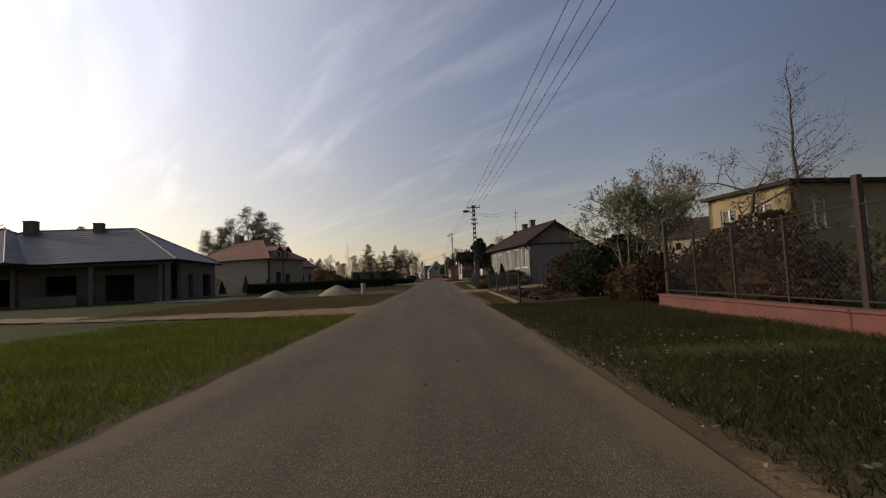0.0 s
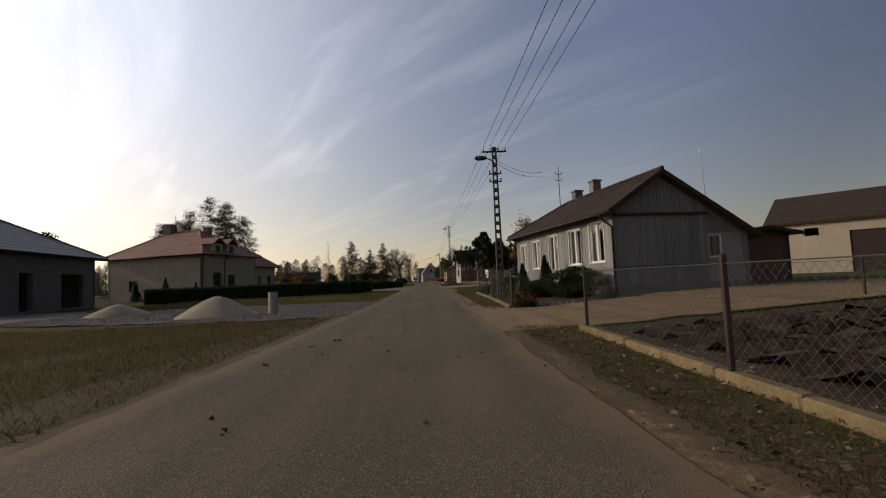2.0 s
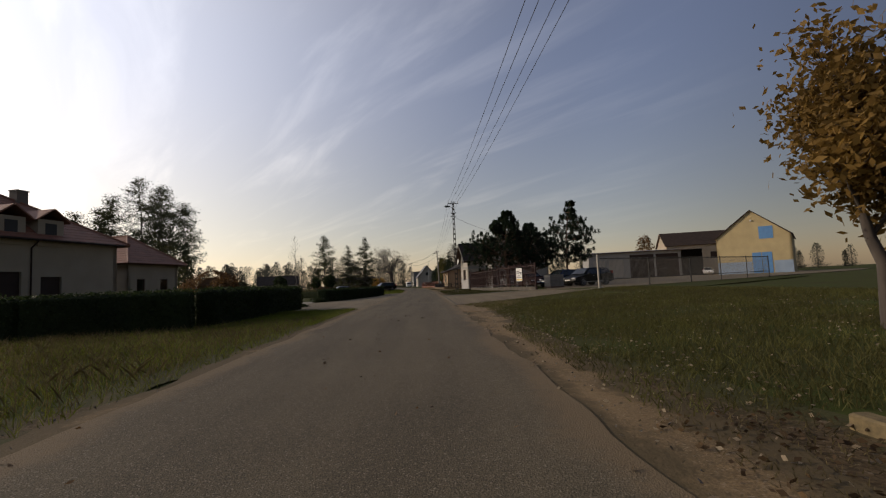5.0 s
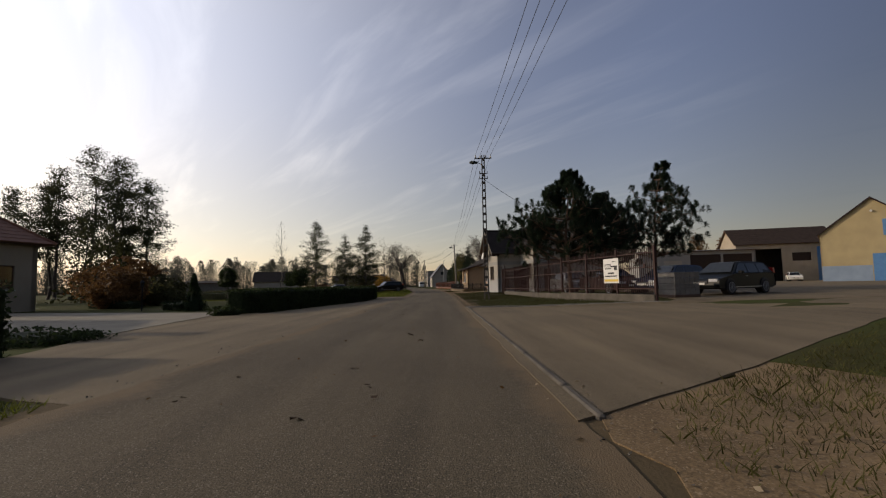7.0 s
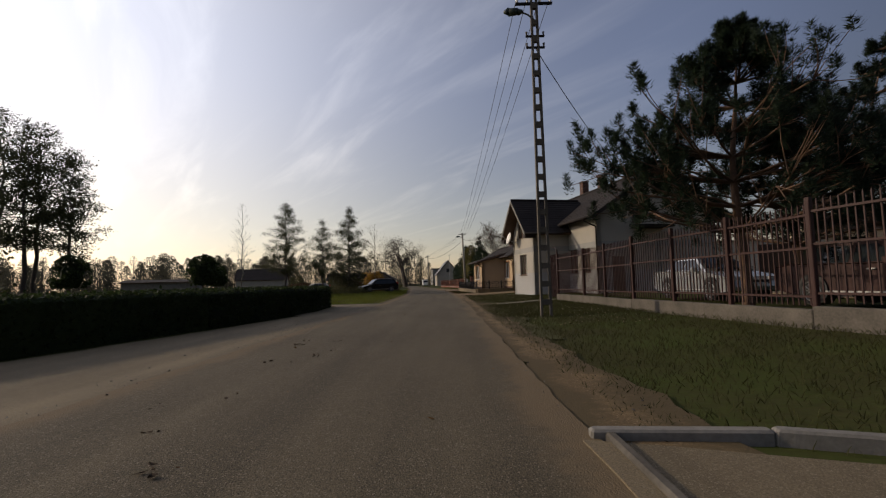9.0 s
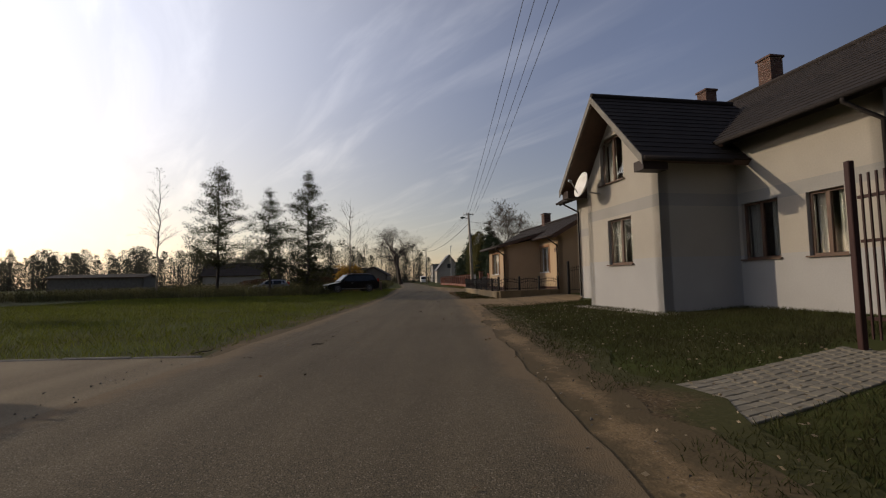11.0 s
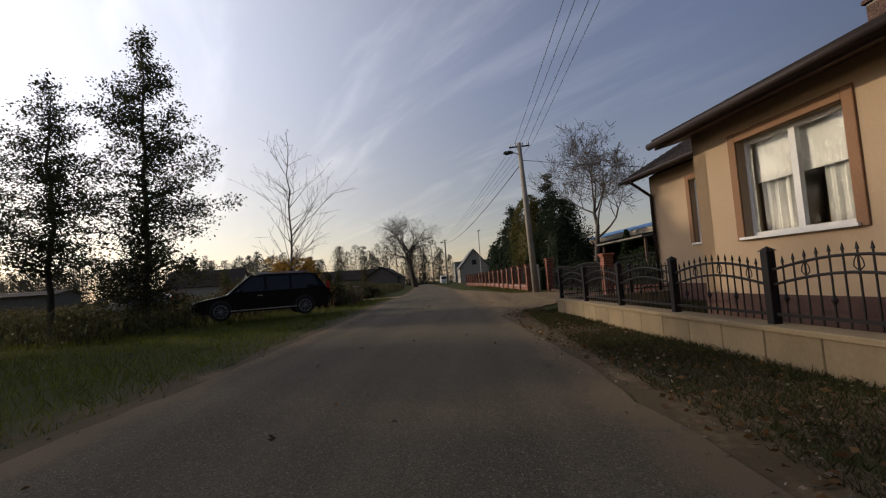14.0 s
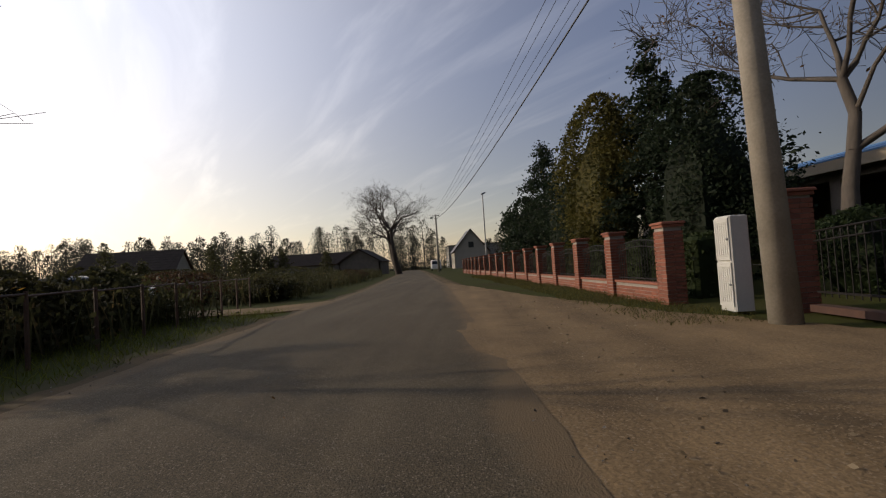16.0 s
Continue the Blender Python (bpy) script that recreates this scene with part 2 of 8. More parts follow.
M = {
    "asphalt": material("asphalt", (0.108, 0.084, 0.048), (0.074, 0.057, 0.033), 0.9, 0.45, 90, 0.6, spec=0.22),
    "grass": material("grass", (0.048, 0.062, 0.014), (0.046, 0.040, 0.017), 0.95, 0.5, 14, 1.0, spec=0.05),
    "sand": material("sand", (0.215, 0.147, 0.075), (0.125, 0.087, 0.047), 0.95, 1.3, 30, 0.9, spec=0.2),
    "road_asphalt": material("road_asphalt", (0.102, 0.082, 0.051), (0.072, 0.057, 0.035), 0.9, 0.35, 80, 1.0, spec=0.22),
    "shoulder_sand": material("shoulder_sand", (0.195, 0.133, 0.068), (0.115, 0.081, 0.044), 0.95, 1.0, 40, 0.8, spec=0.15),
    "dirt": material("dirt", (0.105, 0.072, 0.038), (0.055, 0.040, 0.022), 0.95, 1.1, 24, 1.0, spec=0.1),
    "soil": material("soil", (0.066, 0.045, 0.028), (0.036, 0.026, 0.018), 0.95, 1.2, 16, 1.0, spec=0.08),
    "gravel": material("gravel", (0.115, 0.105, 0.092), (0.068, 0.062, 0.054), 0.95, 1.5, 30, 1.0, spec=0.1),
    "paving": material("paving", (0.195, 0.17, 0.12), (0.135, 0.118, 0.085), 0.9, 1.2, 25, 0.4, spread=0.15),
    # lighter than the road: the apron's sun glare is put into this colour
    "pale_asphalt": material("pale_asphalt", (0.165, 0.128, 0.078), (0.115, 0.09, 0.056), 0.9, 0.4, 90, 0.6, spec=0.2),
    "pole_concrete": material("pole_concrete", (0.13, 0.115, 0.095), (0.07, 0.062, 0.052), 0.95, 2, 25, 0.5, spec=0.1),
    "kerb_stone": material("kerb_stone", (0.20, 0.15, 0.078), (0.09, 0.072, 0.042), 0.95, 3, 30, 0.5, spec=0.1, spread=0.12),
    "concrete": material("concrete", (0.34, 0.31, 0.26), (0.22, 0.20, 0.165), 0.9, 2.2, 30, 0.4),
    "old_concrete": material("old_concrete", (0.20, 0.185, 0.16), (0.12, 0.11, 0.095), 0.9, 3, 30, 0.5),
    "white_plaster": material("white_plaster", (0.34, 0.312, 0.265), (0.285, 0.262, 0.224), 0.9, 0.8, 30, 0.15),
    "grey_plaster": material("grey_plaster", (0.27, 0.26, 0.245), (0.22, 0.215, 0.20), 0.9, 0.8, 30, 0.15),
    "peach_plaster": material("peach_plaster", (0.42, 0.305, 0.19), (0.355, 0.255, 0.158), 0.9, 0.8, 30, 0.15),
    "dark_peach": material("dark_peach", (0.25, 0.135, 0.07), (0.19, 0.10, 0.052), 0.9, 1, 30, 0.15),
    "cream_plaster": material("cream_plaster", (0.34, 0.29, 0.22), (0.27, 0.228, 0.17), 0.9, 0.7, 30, 0.2),
    "yellow_plaster": material("yellow_plaster", (0.45, 0.36, 0.19), (0.35, 0.28, 0.15), 0.9, 0.7, 30, 0.2),
    "ochre_plaster": material("ochre_plaster", (0.29, 0.23, 0.115), (0.20, 0.16, 0.085), 0.9, 0.7, 30, 0.25),
    "raw_block": material("raw_block", (0.15, 0.13, 0.11), (0.10, 0.088, 0.078), 0.95, 1.3, 12, 0.5),
    "siding": material("siding", (0.205, 0.205, 0.195), (0.13, 0.13, 0.122), 0.85, 2.2, 26, 0.4, spread=0.12, stretch=(1, 1, 0.12)),
    "grey_tile": material("grey_tile", (0.11, 0.11, 0.115), (0.08, 0.08, 0.085), 0.6, 1.5, 20, 0.2),
    "red_tile": material("red_tile", (0.22, 0.095, 0.055), (0.15, 0.065, 0.04), 0.7, 1.5, 20, 0.3, spread=0.1),
    "dark_roof": material("dark_roof", (0.036, 0.030, 0.028), (0.024, 0.021, 0.02), 0.85, 1.5, 20, 0.3, spec=0.12),
    "old_roof": material("old_roof", (0.055, 0.04, 0.033), (0.036, 0.028, 0.024), 0.95, 1.5, 20, 0.5, spec=0.08),
    "brown_paint": material("brown_paint", (0.032, 0.019, 0.015), (0.022, 0.014, 0.011), 0.6, 2, 30, 0.1, spec=0.25),
    "brown_wood": material("brown_wood", (0.10, 0.052, 0.03), (0.06, 0.032, 0.02), 0.6, 4, 40, 0.2),
    "rust_paint": material("rust_paint", (0.042, 0.017, 0.014), (0.028, 0.012, 0.010), 0.6, 2, 30, 0.2, spec=0.25),
    "red_wall": material("red_wall", (0.145, 0.05, 0.038), (0.075, 0.033, 0.027), 0.9, 2, 24, 0.4),
    "black_iron": material("black_iron", (0.014, 0.012, 0.012), (0.010, 0.009, 0.009), 0.6, 3, 40, 0.1, spec=0.2),
    "green_iron": material("green_iron", (0.018, 0.034, 0.026), (0.012, 0.022, 0.017), 0.5, 3, 40, 0.1),
    "white_paint": material("white_paint", (0.70, 0.69, 0.66), (0.58, 0.57, 0.54), 0.45, 2, 30, 0.05),
    "steel": material("steel", (0.45, 0.45, 0.45), (0.32, 0.32, 0.32), 0.4, 3, 40, 0.1, metal=0.8),
    "steel_dark": material("steel_dark", (0.07, 0.07, 0.065), None, 0.7, 3, 30, 0, spec=0.2),
    "brick": material("brick", (0.25, 0.085, 0.048), (0.17, 0.06, 0.036), 0.85, 5, 40, 0.4, spread=0.22),
    "mortar": material("mortar", (0.32, 0.30, 0.27), (0.24, 0.225, 0.20), 0.95, 5, 40, 0.3),
    "bark": material("bark", (0.075, 0.06, 0.048), (0.04, 0.032, 0.027), 0.95, 3, 18, 0.8, stretch=(1, 1, 0.3)),
    "pale_bark": material("pale_bark", (0.19, 0.165, 0.135), (0.10, 0.085, 0.07), 0.95, 3, 18, 0.6, stretch=(1, 1, 0.3)),
    "walnut_bark": material("walnut_bark", (0.115, 0.098, 0.082), (0.06, 0.052, 0.044), 0.95, 3, 18, 0.8, stretch=(1, 1, 0.3)),
    "pine_bark": material("pine_bark", (0.15, 0.085, 0.05), (0.07, 0.045, 0.032), 0.95, 3, 18, 0.8),
    "dark_brick": material("dark_brick", (0.10, 0.05, 0.035), (0.065, 0.035, 0.026), 0.9, 5, 40, 0.4, spread=0.2),
    "wire": material("wire", (0.03, 0.03, 0.03), None, 0.6, 2, 20, 0),
    "black_car": material("black_car", (0.008, 0.009, 0.009), (0.006, 0.007, 0.007), 0.3, 2, 30, 0, spec=0.14),
    "silver_car": material("silver_car", (0.42, 0.43, 0.44), (0.38, 0.39, 0.40), 0.25, 2, 30, 0, metal=0.5),
    "blue_car": material("blue_car", (0.02, 0.03, 0.06), None, 0.25, 2, 30, 0),
    "rubber": material("rubber", (0.018, 0.018, 0.018), None, 0.9, 6, 40, 0.2),
    "red_lamp": material("red_lamp", (0.30, 0.015, 0.012), None, 0.2, 6, 40, 0),
    "blue_sheet": material("blue_sheet", (0.10, 0.24, 0.46), (0.08, 0.19, 0.38), 0.5, 2, 30, 0.1),
    "curtain": material("curtain", (0.42, 0.41, 0.38), (0.26, 0.25, 0.235), 0.9, 6, 40, 0.2, stretch=(8, 8, 0.2)),
    # near-black colour standing in for the shade inside an open bay
    "inside_shade": material("inside_shade", (0.05, 0.045, 0.04), None, 0.95, 2, 10, 0),
    "sign_yellow": material("sign_yellow", (0.70, 0.50, 0.06), None, 0.6, 3, 30, 0),
    "sign_black": material("sign_black", (0.015, 0.015, 0.015), None, 0.6, 3, 30, 0),
    "sign_red": material("sign_red", (0.55, 0.03, 0.02), None, 0.5, 3, 30, 0),
    "alder": leaf_material("alder", (0.05, 0.052, 0.018), (0.026, 0.03, 0.012)),
    "pine": leaf_material("pine", (0.028, 0.042, 0.022), (0.016, 0.026, 0.014)),
    "hedge": leaf_material("hedge", (0.035, 0.05, 0.016), (0.018, 0.028, 0.01)),
    "thuja": leaf_material("thuja", (0.028, 0.045, 0.016), (0.015, 0.025, 0.01)),
    "yellow_leaf": leaf_material("yellow_leaf", (0.36, 0.22, 0.035), (0.20, 0.11, 0.025)),
    "amber_leaf": leaf_material("amber_leaf", (0.22, 0.13, 0.03), (0.11, 0.07, 0.022)),
    "russet_leaf": leaf_material("russet_leaf", (0.075, 0.038, 0.02), (0.04, 0.03, 0.016)),
    "rust_leaf": leaf_material("rust_leaf", (0.16, 0.085, 0.03), (0.085, 0.05, 0.022)),
    # distance haze is mixed into this leaf colour: paler and greyer than alder
    "hazed_wood": leaf_material("hazed_wood", (0.085, 0.082, 0.06), (0.055, 0.056, 0.042)),
    "pale_leaf": leaf_material("pale_leaf", (0.34, 0.34, 0.20), (0.15, 0.16, 0.08)),
    "dry_leaf": leaf_material("dry_leaf", (0.30, 0.25, 0.17), (0.15, 0.11, 0.07), 0.5),
    "brown_leaf": leaf_material("brown_leaf", (0.12, 0.075, 0.035), (0.055, 0.036, 0.02), 0.5),
    "blade": leaf_material("blade", (0.145, 0.17, 0.022), (0.08, 0.085, 0.016)),
    "dull_blade": leaf_material("dull_blade", (0.058, 0.062, 0.018), (0.036, 0.034, 0.013)),
    "slope_blade": leaf_material("slope_blade", (0.115, 0.115, 0.03), (0.07, 0.06, 0.022), 0.45),
    "dry_blade": leaf_material("dry_blade", (0.15, 0.115, 0.05), (0.08, 0.065, 0.03)),
    "weed": leaf_material("weed", (0.075, 0.075, 0.03), (0.04, 0.04, 0.018)),
    "bramble": leaf_material("bramble", (0.055, 0.052, 0.02), (0.03, 0.03, 0.013)),
    "flower": leaf_material("flower", (0.34, 0.13, 0.06), (0.22, 0.06, 0.03)),
}


def speckle(name, stone, amount, size):
    """Adds small pale stones and dark pits to a road surface, and long worn bands."""
    n, l = M[name].node_tree.nodes, M[name].node_tree.links
    p = n["Principled BSDF"]
    base = p.inputs["Base Color"].links[0].from_socket
    place = n.new("ShaderNodeTexCoord")
    cells = n.new("ShaderNodeTexVoronoi")
    cells.inputs["Scale"].default_value = size
    l.new(place.outputs["Object"], cells.inputs["Vector"])
    grey = n.new("ShaderNodeSeparateColor")
    l.new(cells.outputs["Color"], grey.inputs["Color"])
    tone = n.new("ShaderNodeMapRange")
    tone.inputs["To Min"].default_value, tone.inputs["To Max"].default_value = 1 - amount, 1 + amount
    l.new(grey.outputs["Red"], tone.inputs["Value"])
    long = n.new("ShaderNodeMapping")
    long.inputs["Scale"].default_value = (1.0, 0.06, 1.0)
    l.new(place.outputs["Object"], long.inputs["Vector"])
    band = n.new("ShaderNodeTexNoise")
    band.inputs["Scale"].default_value, band.inputs["Detail"].default_value = 1.7, 4
    l.new(long.outputs["Vector"], band.inputs["Vector"])
    worn = n.new("ShaderNodeMapRange")
    worn.inputs["From Min"].default_value, worn.inputs["From Max"].default_value = 0.3, 0.7
    worn.inputs["To Min"].default_value, worn.inputs["To Max"].default_value = 0.78, 1.2
    l.new(band.outputs["Fac"], worn.inputs["Value"])
    both = n.new("ShaderNodeMath")
    both.operation = "MULTIPLY"
    l.new(tone.outputs["Result"], both.inputs[0]), l.new(worn.outputs["Result"], both.inputs[1])
    hue = n.new("ShaderNodeHueSaturation")
    l.new(base, hue.inputs["Color"]), l.new(both.outputs[0], hue.inputs["Value"])
    pick = n.new("ShaderNodeMath")
    pick.operation = "GREATER_THAN"
    pick.inputs[1].default_value = 0.94
    l.new(grey.outputs["Green"], pick.inputs[0])
    mix = n.new("ShaderNodeMix")
    mix.data_type = "RGBA"
    mix.inputs["B"].default_value = (*stone, 1)
    l.new(pick.outputs[0], mix.inputs["Factor"]), l.new(hue.outputs["Color"], mix.inputs["A"])
    l.new(mix.outputs["Result"], p.inputs["Base Color"])


speckle("asphalt", (0.16, 0.13, 0.09), 0.32, 110)
speckle("road_asphalt", (0.165, 0.135, 0.095), 0.34, 110)
speckle("pale_asphalt", (0.19, 0.155, 0.105), 0.2, 130)
speckle("sand", (0.23, 0.17, 0.105), 0.2, 90)
speckle("shoulder_sand", (0.21, 0.155, 0.095), 0.2, 90)
speckle("dirt", (0.13, 0.10, 0.065), 0.35, 45)
speckle("gravel", (0.20, 0.185, 0.16), 0.5, 34)
speckle("soil", (0.072, 0.052, 0.034), 0.4, 40)


def dusty(name, other, reach, soft):
    """Lets a strip's surface run out raggedly into what lies beside it, by the distance to the strip's border."""
    n, l = M[name].node_tree.nodes, M[name].node_tree.links
    p = n["Principled BSDF"]
    base = p.inputs["Base Color"].links[0].from_socket
    border = n.new("ShaderNodeAttribute")
    border.attribute_name = "border"
    place = n.new("ShaderNodeTexCoord")
    drift, grit = n.new("ShaderNodeTexNoise"), n.new("ShaderNodeTexNoise")
    drift.inputs["Scale"].default_value, drift.inputs["Detail"].default_value = 0.8, 6
    grit.inputs["Scale"].default_value, grit.inputs["Detail"].default_value = 9.0, 4
    l.new(place.outputs["Object"], drift.inputs["Vector"]), l.new(place.outputs["Object"], grit.inputs["Vector"])
    both = n.new("ShaderNodeMath")
    both.operation = "MULTIPLY_ADD"
    both.inputs[1].default_value = 0.45
    l.new(grit.outputs["Fac"], both.inputs[0]), l.new(drift.outputs["Fac"], both.inputs[2])
    line = n.new("ShaderNodeMapRange")
    for slot, v in zip(("From Min", "From Max", "To Min", "To Max"), (0.4, 1.05, 0.0, reach)):
        line.inputs[slot].default_value = v
    l.new(both.outputs[0], line.inputs["Value"])
    gap = n.new("ShaderNodeMath")
    gap.operation = "SUBTRACT"
    l.new(line.outputs["Result"], gap.inputs[0]), l.new(border.outputs["Fac"], gap.inputs[1])
    fade = n.new("ShaderNodeMapRange")
    fade.interpolation_type = "SMOOTHSTEP"
    fade.inputs["From Min"].default_value, fade.inputs["From Max"].default_value, fade.inputs["To Max"].default_value = -soft, soft, 0.92
    l.new(gap.outputs[0], fade.inputs["Value"])
    mix = n.new("ShaderNodeMix")
    mix.data_type = "RGBA"
    mix.inputs["B"].default_value = (*other, 1)
    l.new(fade.outputs["Result"], mix.inputs["Factor"]), l.new(base, mix.inputs["A"])
    l.new(mix.outputs["Result"], p.inputs["Base Color"])


dusty("road_asphalt", (0.140, 0.100, 0.056), 0.5, 0.16)
dusty("shoulder_sand", (0.078, 0.058, 0.030), 0.7, 0.15)
dusty("dirt", (0.050, 0.050, 0.018), 0.8, 0.2)
glass = bpy.data.materials.new("glass")
glass.use_nodes = True
g = glass.node_tree.nodes["Principled BSDF"]
g.inputs["Base Color"].default_value, g.inputs["Roughness"].default_value = (0.9, 0.93, 0.93, 1), 0.02
g.inputs["Transmission Weight"].default_value, g.inputs["IOR"].default_value = 1.0, 1.45
M["glass"] = glass


# ---- shapes ----
class Geo:
    """Collects the corners and faces of one mesh."""

    def __init__(self):
        self.v, self.f = [], []

    def add(self, corners, faces):
        k = len(self.v)
        self.v += [tuple(c) for c in corners]
        self.f += [tuple(k + i for i in f) for f in faces]
        return self

    def box(self, x0, x1, y0, y1, z0, z1, m=None):
        c = [Vector((x, y, z)) for z in (z0, z1) for y in (y0, y1) for x in (x0, x1)]
        if m is not None:
            c = [m @ p for p in c]
        return self.add(c, [(0, 2, 3, 1), (4, 5, 7, 6), (0, 1, 5, 4), (2, 6, 7, 3), (0, 4, 6, 2), (1, 3, 7, 5)])

    def bevel_box(self, x0, x1, y0, y1, z0, z1, b=0.02, m=None):
        """A box whose upper and upright edges are cut back."""
        ring = lambda i, z: [(x0 + i + b, y0 + i, z), (x1 - i - b, y0 + i, z), (x1 - i, y0 + i + b, z), (x1 - i, y1 - i - b, z), (x1 - i - b, y1 - i, z), (x0 + i + b, y1 - i, z), (x0 + i, y1 - i - b, z), (x0 + i, y0 + i + b, z)]
        c = [Vector(p) for p in ring(0, z0) + ring(0, z1 - b) + ring(b, z1)]
        if m is not None:
            c = [m @ p for p in c]
        f = [tuple(range(7, -1, -1)), tuple(range(16, 24))]
        for k in (0, 8):
            f += [(k + i, k + (i + 1) % 8, k + 8 + (i + 1) % 8, k + 8 + i) for i in range(8)]
        return self.add(c, f)

    def tube(self, a, b, r0, r1=None, n=8, caps=True):
        a, b = Vector(a), Vector(b)
        r1 = r0 if r1 is None else r1
        w = (b - a).normalized()
        u = w.cross(Vector((0, 0, 1)) if abs(w.z) < 0.9 else Vector((1, 0, 0))).normalized()
        t = w.cross(u)
        ring = [u * math.cos(2 * math.pi * i / n) + t * math.sin(2 * math.pi * i / n) for i in range(n)]
        c = [a + r0 * p for p in ring] + [b + r1 * p for p in ring]
        f = [(i, (i + 1) % n, n + (i + 1) % n, n + i) for i in range(n)]
        if caps:
            f += [tuple(range(n - 1, -1, -1)), tuple(range(n, 2 * n))]
        return self.add(c, f)

    def path(self, points, r, n=6):
        """A bent bar of even thickness, its rings joined from point to point."""
        pts = [Vector(p) for p in points]
        ways = [(b - a).normalized() for a, b in zip(pts, pts[1:])]
        c = []
        u = ways[0].cross(Vector((0, 0, 1)) if abs(ways[0].z) < 0.9 else Vector((1, 0, 0))).normalized()
        for i, p in enumerate(pts):
            w = (ways[max(0, i - 1)] + ways[min(i, len(ways) - 1)]).normalized()
            u = (u - w * u.dot(w)).normalized()
            t = w.cross(u)
            c += [p + (u * math.cos(6.28319 * k / n) + t * math.sin(6.28319 * k / n)) * r for k in range(n)]
        f = [(i * n + k, i * n + (k + 1) % n, (i + 1) * n + (k + 1) % n, (i + 1) * n + k) for i in range(len(pts) - 1) for k in range(n)]
        m = (len(pts) - 1) * n
        return self.add(c, f + [tuple(range(n - 1, -1, -1)), tuple(range(m, m + n))])

    def welded(self):
        """The same with corners that lie on one another made one, and the faces between boxes left out."""
        seen, index, faces = {}, [], {}
        for v in self.v:
            index.append(seen.setdefault(tuple(round(a, 4) for a in v), len(seen)))
        for f in self.f:
            g = tuple(index[i] for i in f)
            key = tuple(sorted(g))
            if key in faces:
                faces[key] = None
            else:
                faces[key] = g
        out = Geo()
        out.v, out.f = list(seen), [g for g in faces.values() if g]
        return out

    def quad(self, a, b, c, d):
        return self.add([a, b, c, d], [(0, 1, 2, 3)])

    def slab(self, corners, thick):
        """A flat sheet of any outline with a thickness downwards along its normal."""
        c = [Vector(p) for p in corners]
        w = (c[1] - c[0]).cross(c[2] - c[0]).normalized() * thick
        n = len(c)
        return self.add(c + [p - w for p in c], [tuple(range(n)), tuple(range(2 * n - 1, n - 1, -1))] + [(i, n + i, n + (i + 1) % n, (i + 1) % n) for i in range(n)])

    def prism(self, outline, y0, y1):
        """An outline in x and z drawn out along y."""
        n = len(outline)
        c = [(x, y0, z) for x, z in outline] + [(x, y1, z) for x, z in outline]
        return self.add(c, [tuple(range(n)), tuple(range(2 * n - 1, n - 1, -1))] + [(i, n + i, n + (i + 1) % n, (i + 1) % n) for i in range(n)])

    def mesh(self, name, smooth=False):
        me = bpy.data.meshes.new(name)
        me.from_pydata(self.v, [], self.f)
        if smooth:
            me.polygons.foreach_set("use_smooth", [True] * len(me.polygons))
        me.update()
        return me


def part(name, geo, mat, parent, label="", smooth=False):
    """One mesh under a thing or under one of its parts."""
    ob = new(name, geo.mesh(name, smooth))
    ob.data.materials.append(M[mat])
    ob.parent = parent
    if label:
        ob["label"] = label
    return ob


def thing(name, label, category, group="", at=None, kind=""):
    ob = new(name)
    ob.empty_display_size = 0.3
    if at is not None:
        ob.matrix_basis = at
    return tagged(ob, label, category, group, kind)


def solid(name, geo, mat, label, category, group="", kind="", at=None, smooth=False):
    """A thing of one mesh."""
    ob = part(name, geo, mat, None, "", smooth)
    if at is not None:
        ob.matrix_basis = at
    return tagged(ob, label, category, group, kind)


EDGE_Y = (-80, 0, 12, 30, 40, 62, 100, 115, 125, 135, 145, 162, 210, 300, 600)
EDGE_LEFT = (-2.9, -2.5, -2.4, -2.15, -2.0, -2.3, -2.1, -2.3, -2.65, -3.3, -4.2, -5.2, -10.3, -20.6, -57)
EDGE_RIGHT = (1.0, 1.42, 1.75, 1.7, 1.9, 2.05, 2.2, 1.98, 1.65, 1.0, 0.25, -0.95, -6.0, -16.4, -53)


def left_edge(y):
    return float(np.interp(y, EDGE_Y, EDGE_LEFT))


def right_edge(y):
    return float(np.interp(y, EDGE_Y, EDGE_RIGHT))


def bend(y):
    """The middle of the road, which swings left far on."""
    return (left_edge(y) + right_edge(y)) / 2


# ---- ground and road ----
def rise(x, y):
    """How far the ground stands above the road on the far side of the verge."""
    return 0.0 if x < 4 else min(0.28, 0.035 * (x - 4))


def sheet(name, outline, z, mat, label, category="ground", wobble=0.12, seed=1, step=0.5):
    """A patch of ground with an uneven edge, laid a little above what is below it."""
    rnd = random.Random(seed)
    pts = []
    for (x0, y0), (x1, y1) in zip(outline, outline[1:] + outline[:1]):
        n = max(1, int(math.hypot(x1 - x0, y1 - y0) / step))
        for i in range(n):
            u = i / n
            pts.append((x0 + (x1 - x0) * u + rnd.uniform(-wobble, wobble), y0 + (y1 - y0) * u + rnd.uniform(-wobble, wobble)))
    g = Geo().add([(x, y, z + rise(x, y)) for x, y in pts] + [(x, y, z + rise(x, y) - 0.03) for x, y in pts], [tuple(range(len(pts)))] + [(i, len(pts) + i, len(pts) + (i + 1) % len(pts), (i + 1) % len(pts)) for i in range(len(pts))])
    return solid(name, g, mat, label, category, kind="structure")


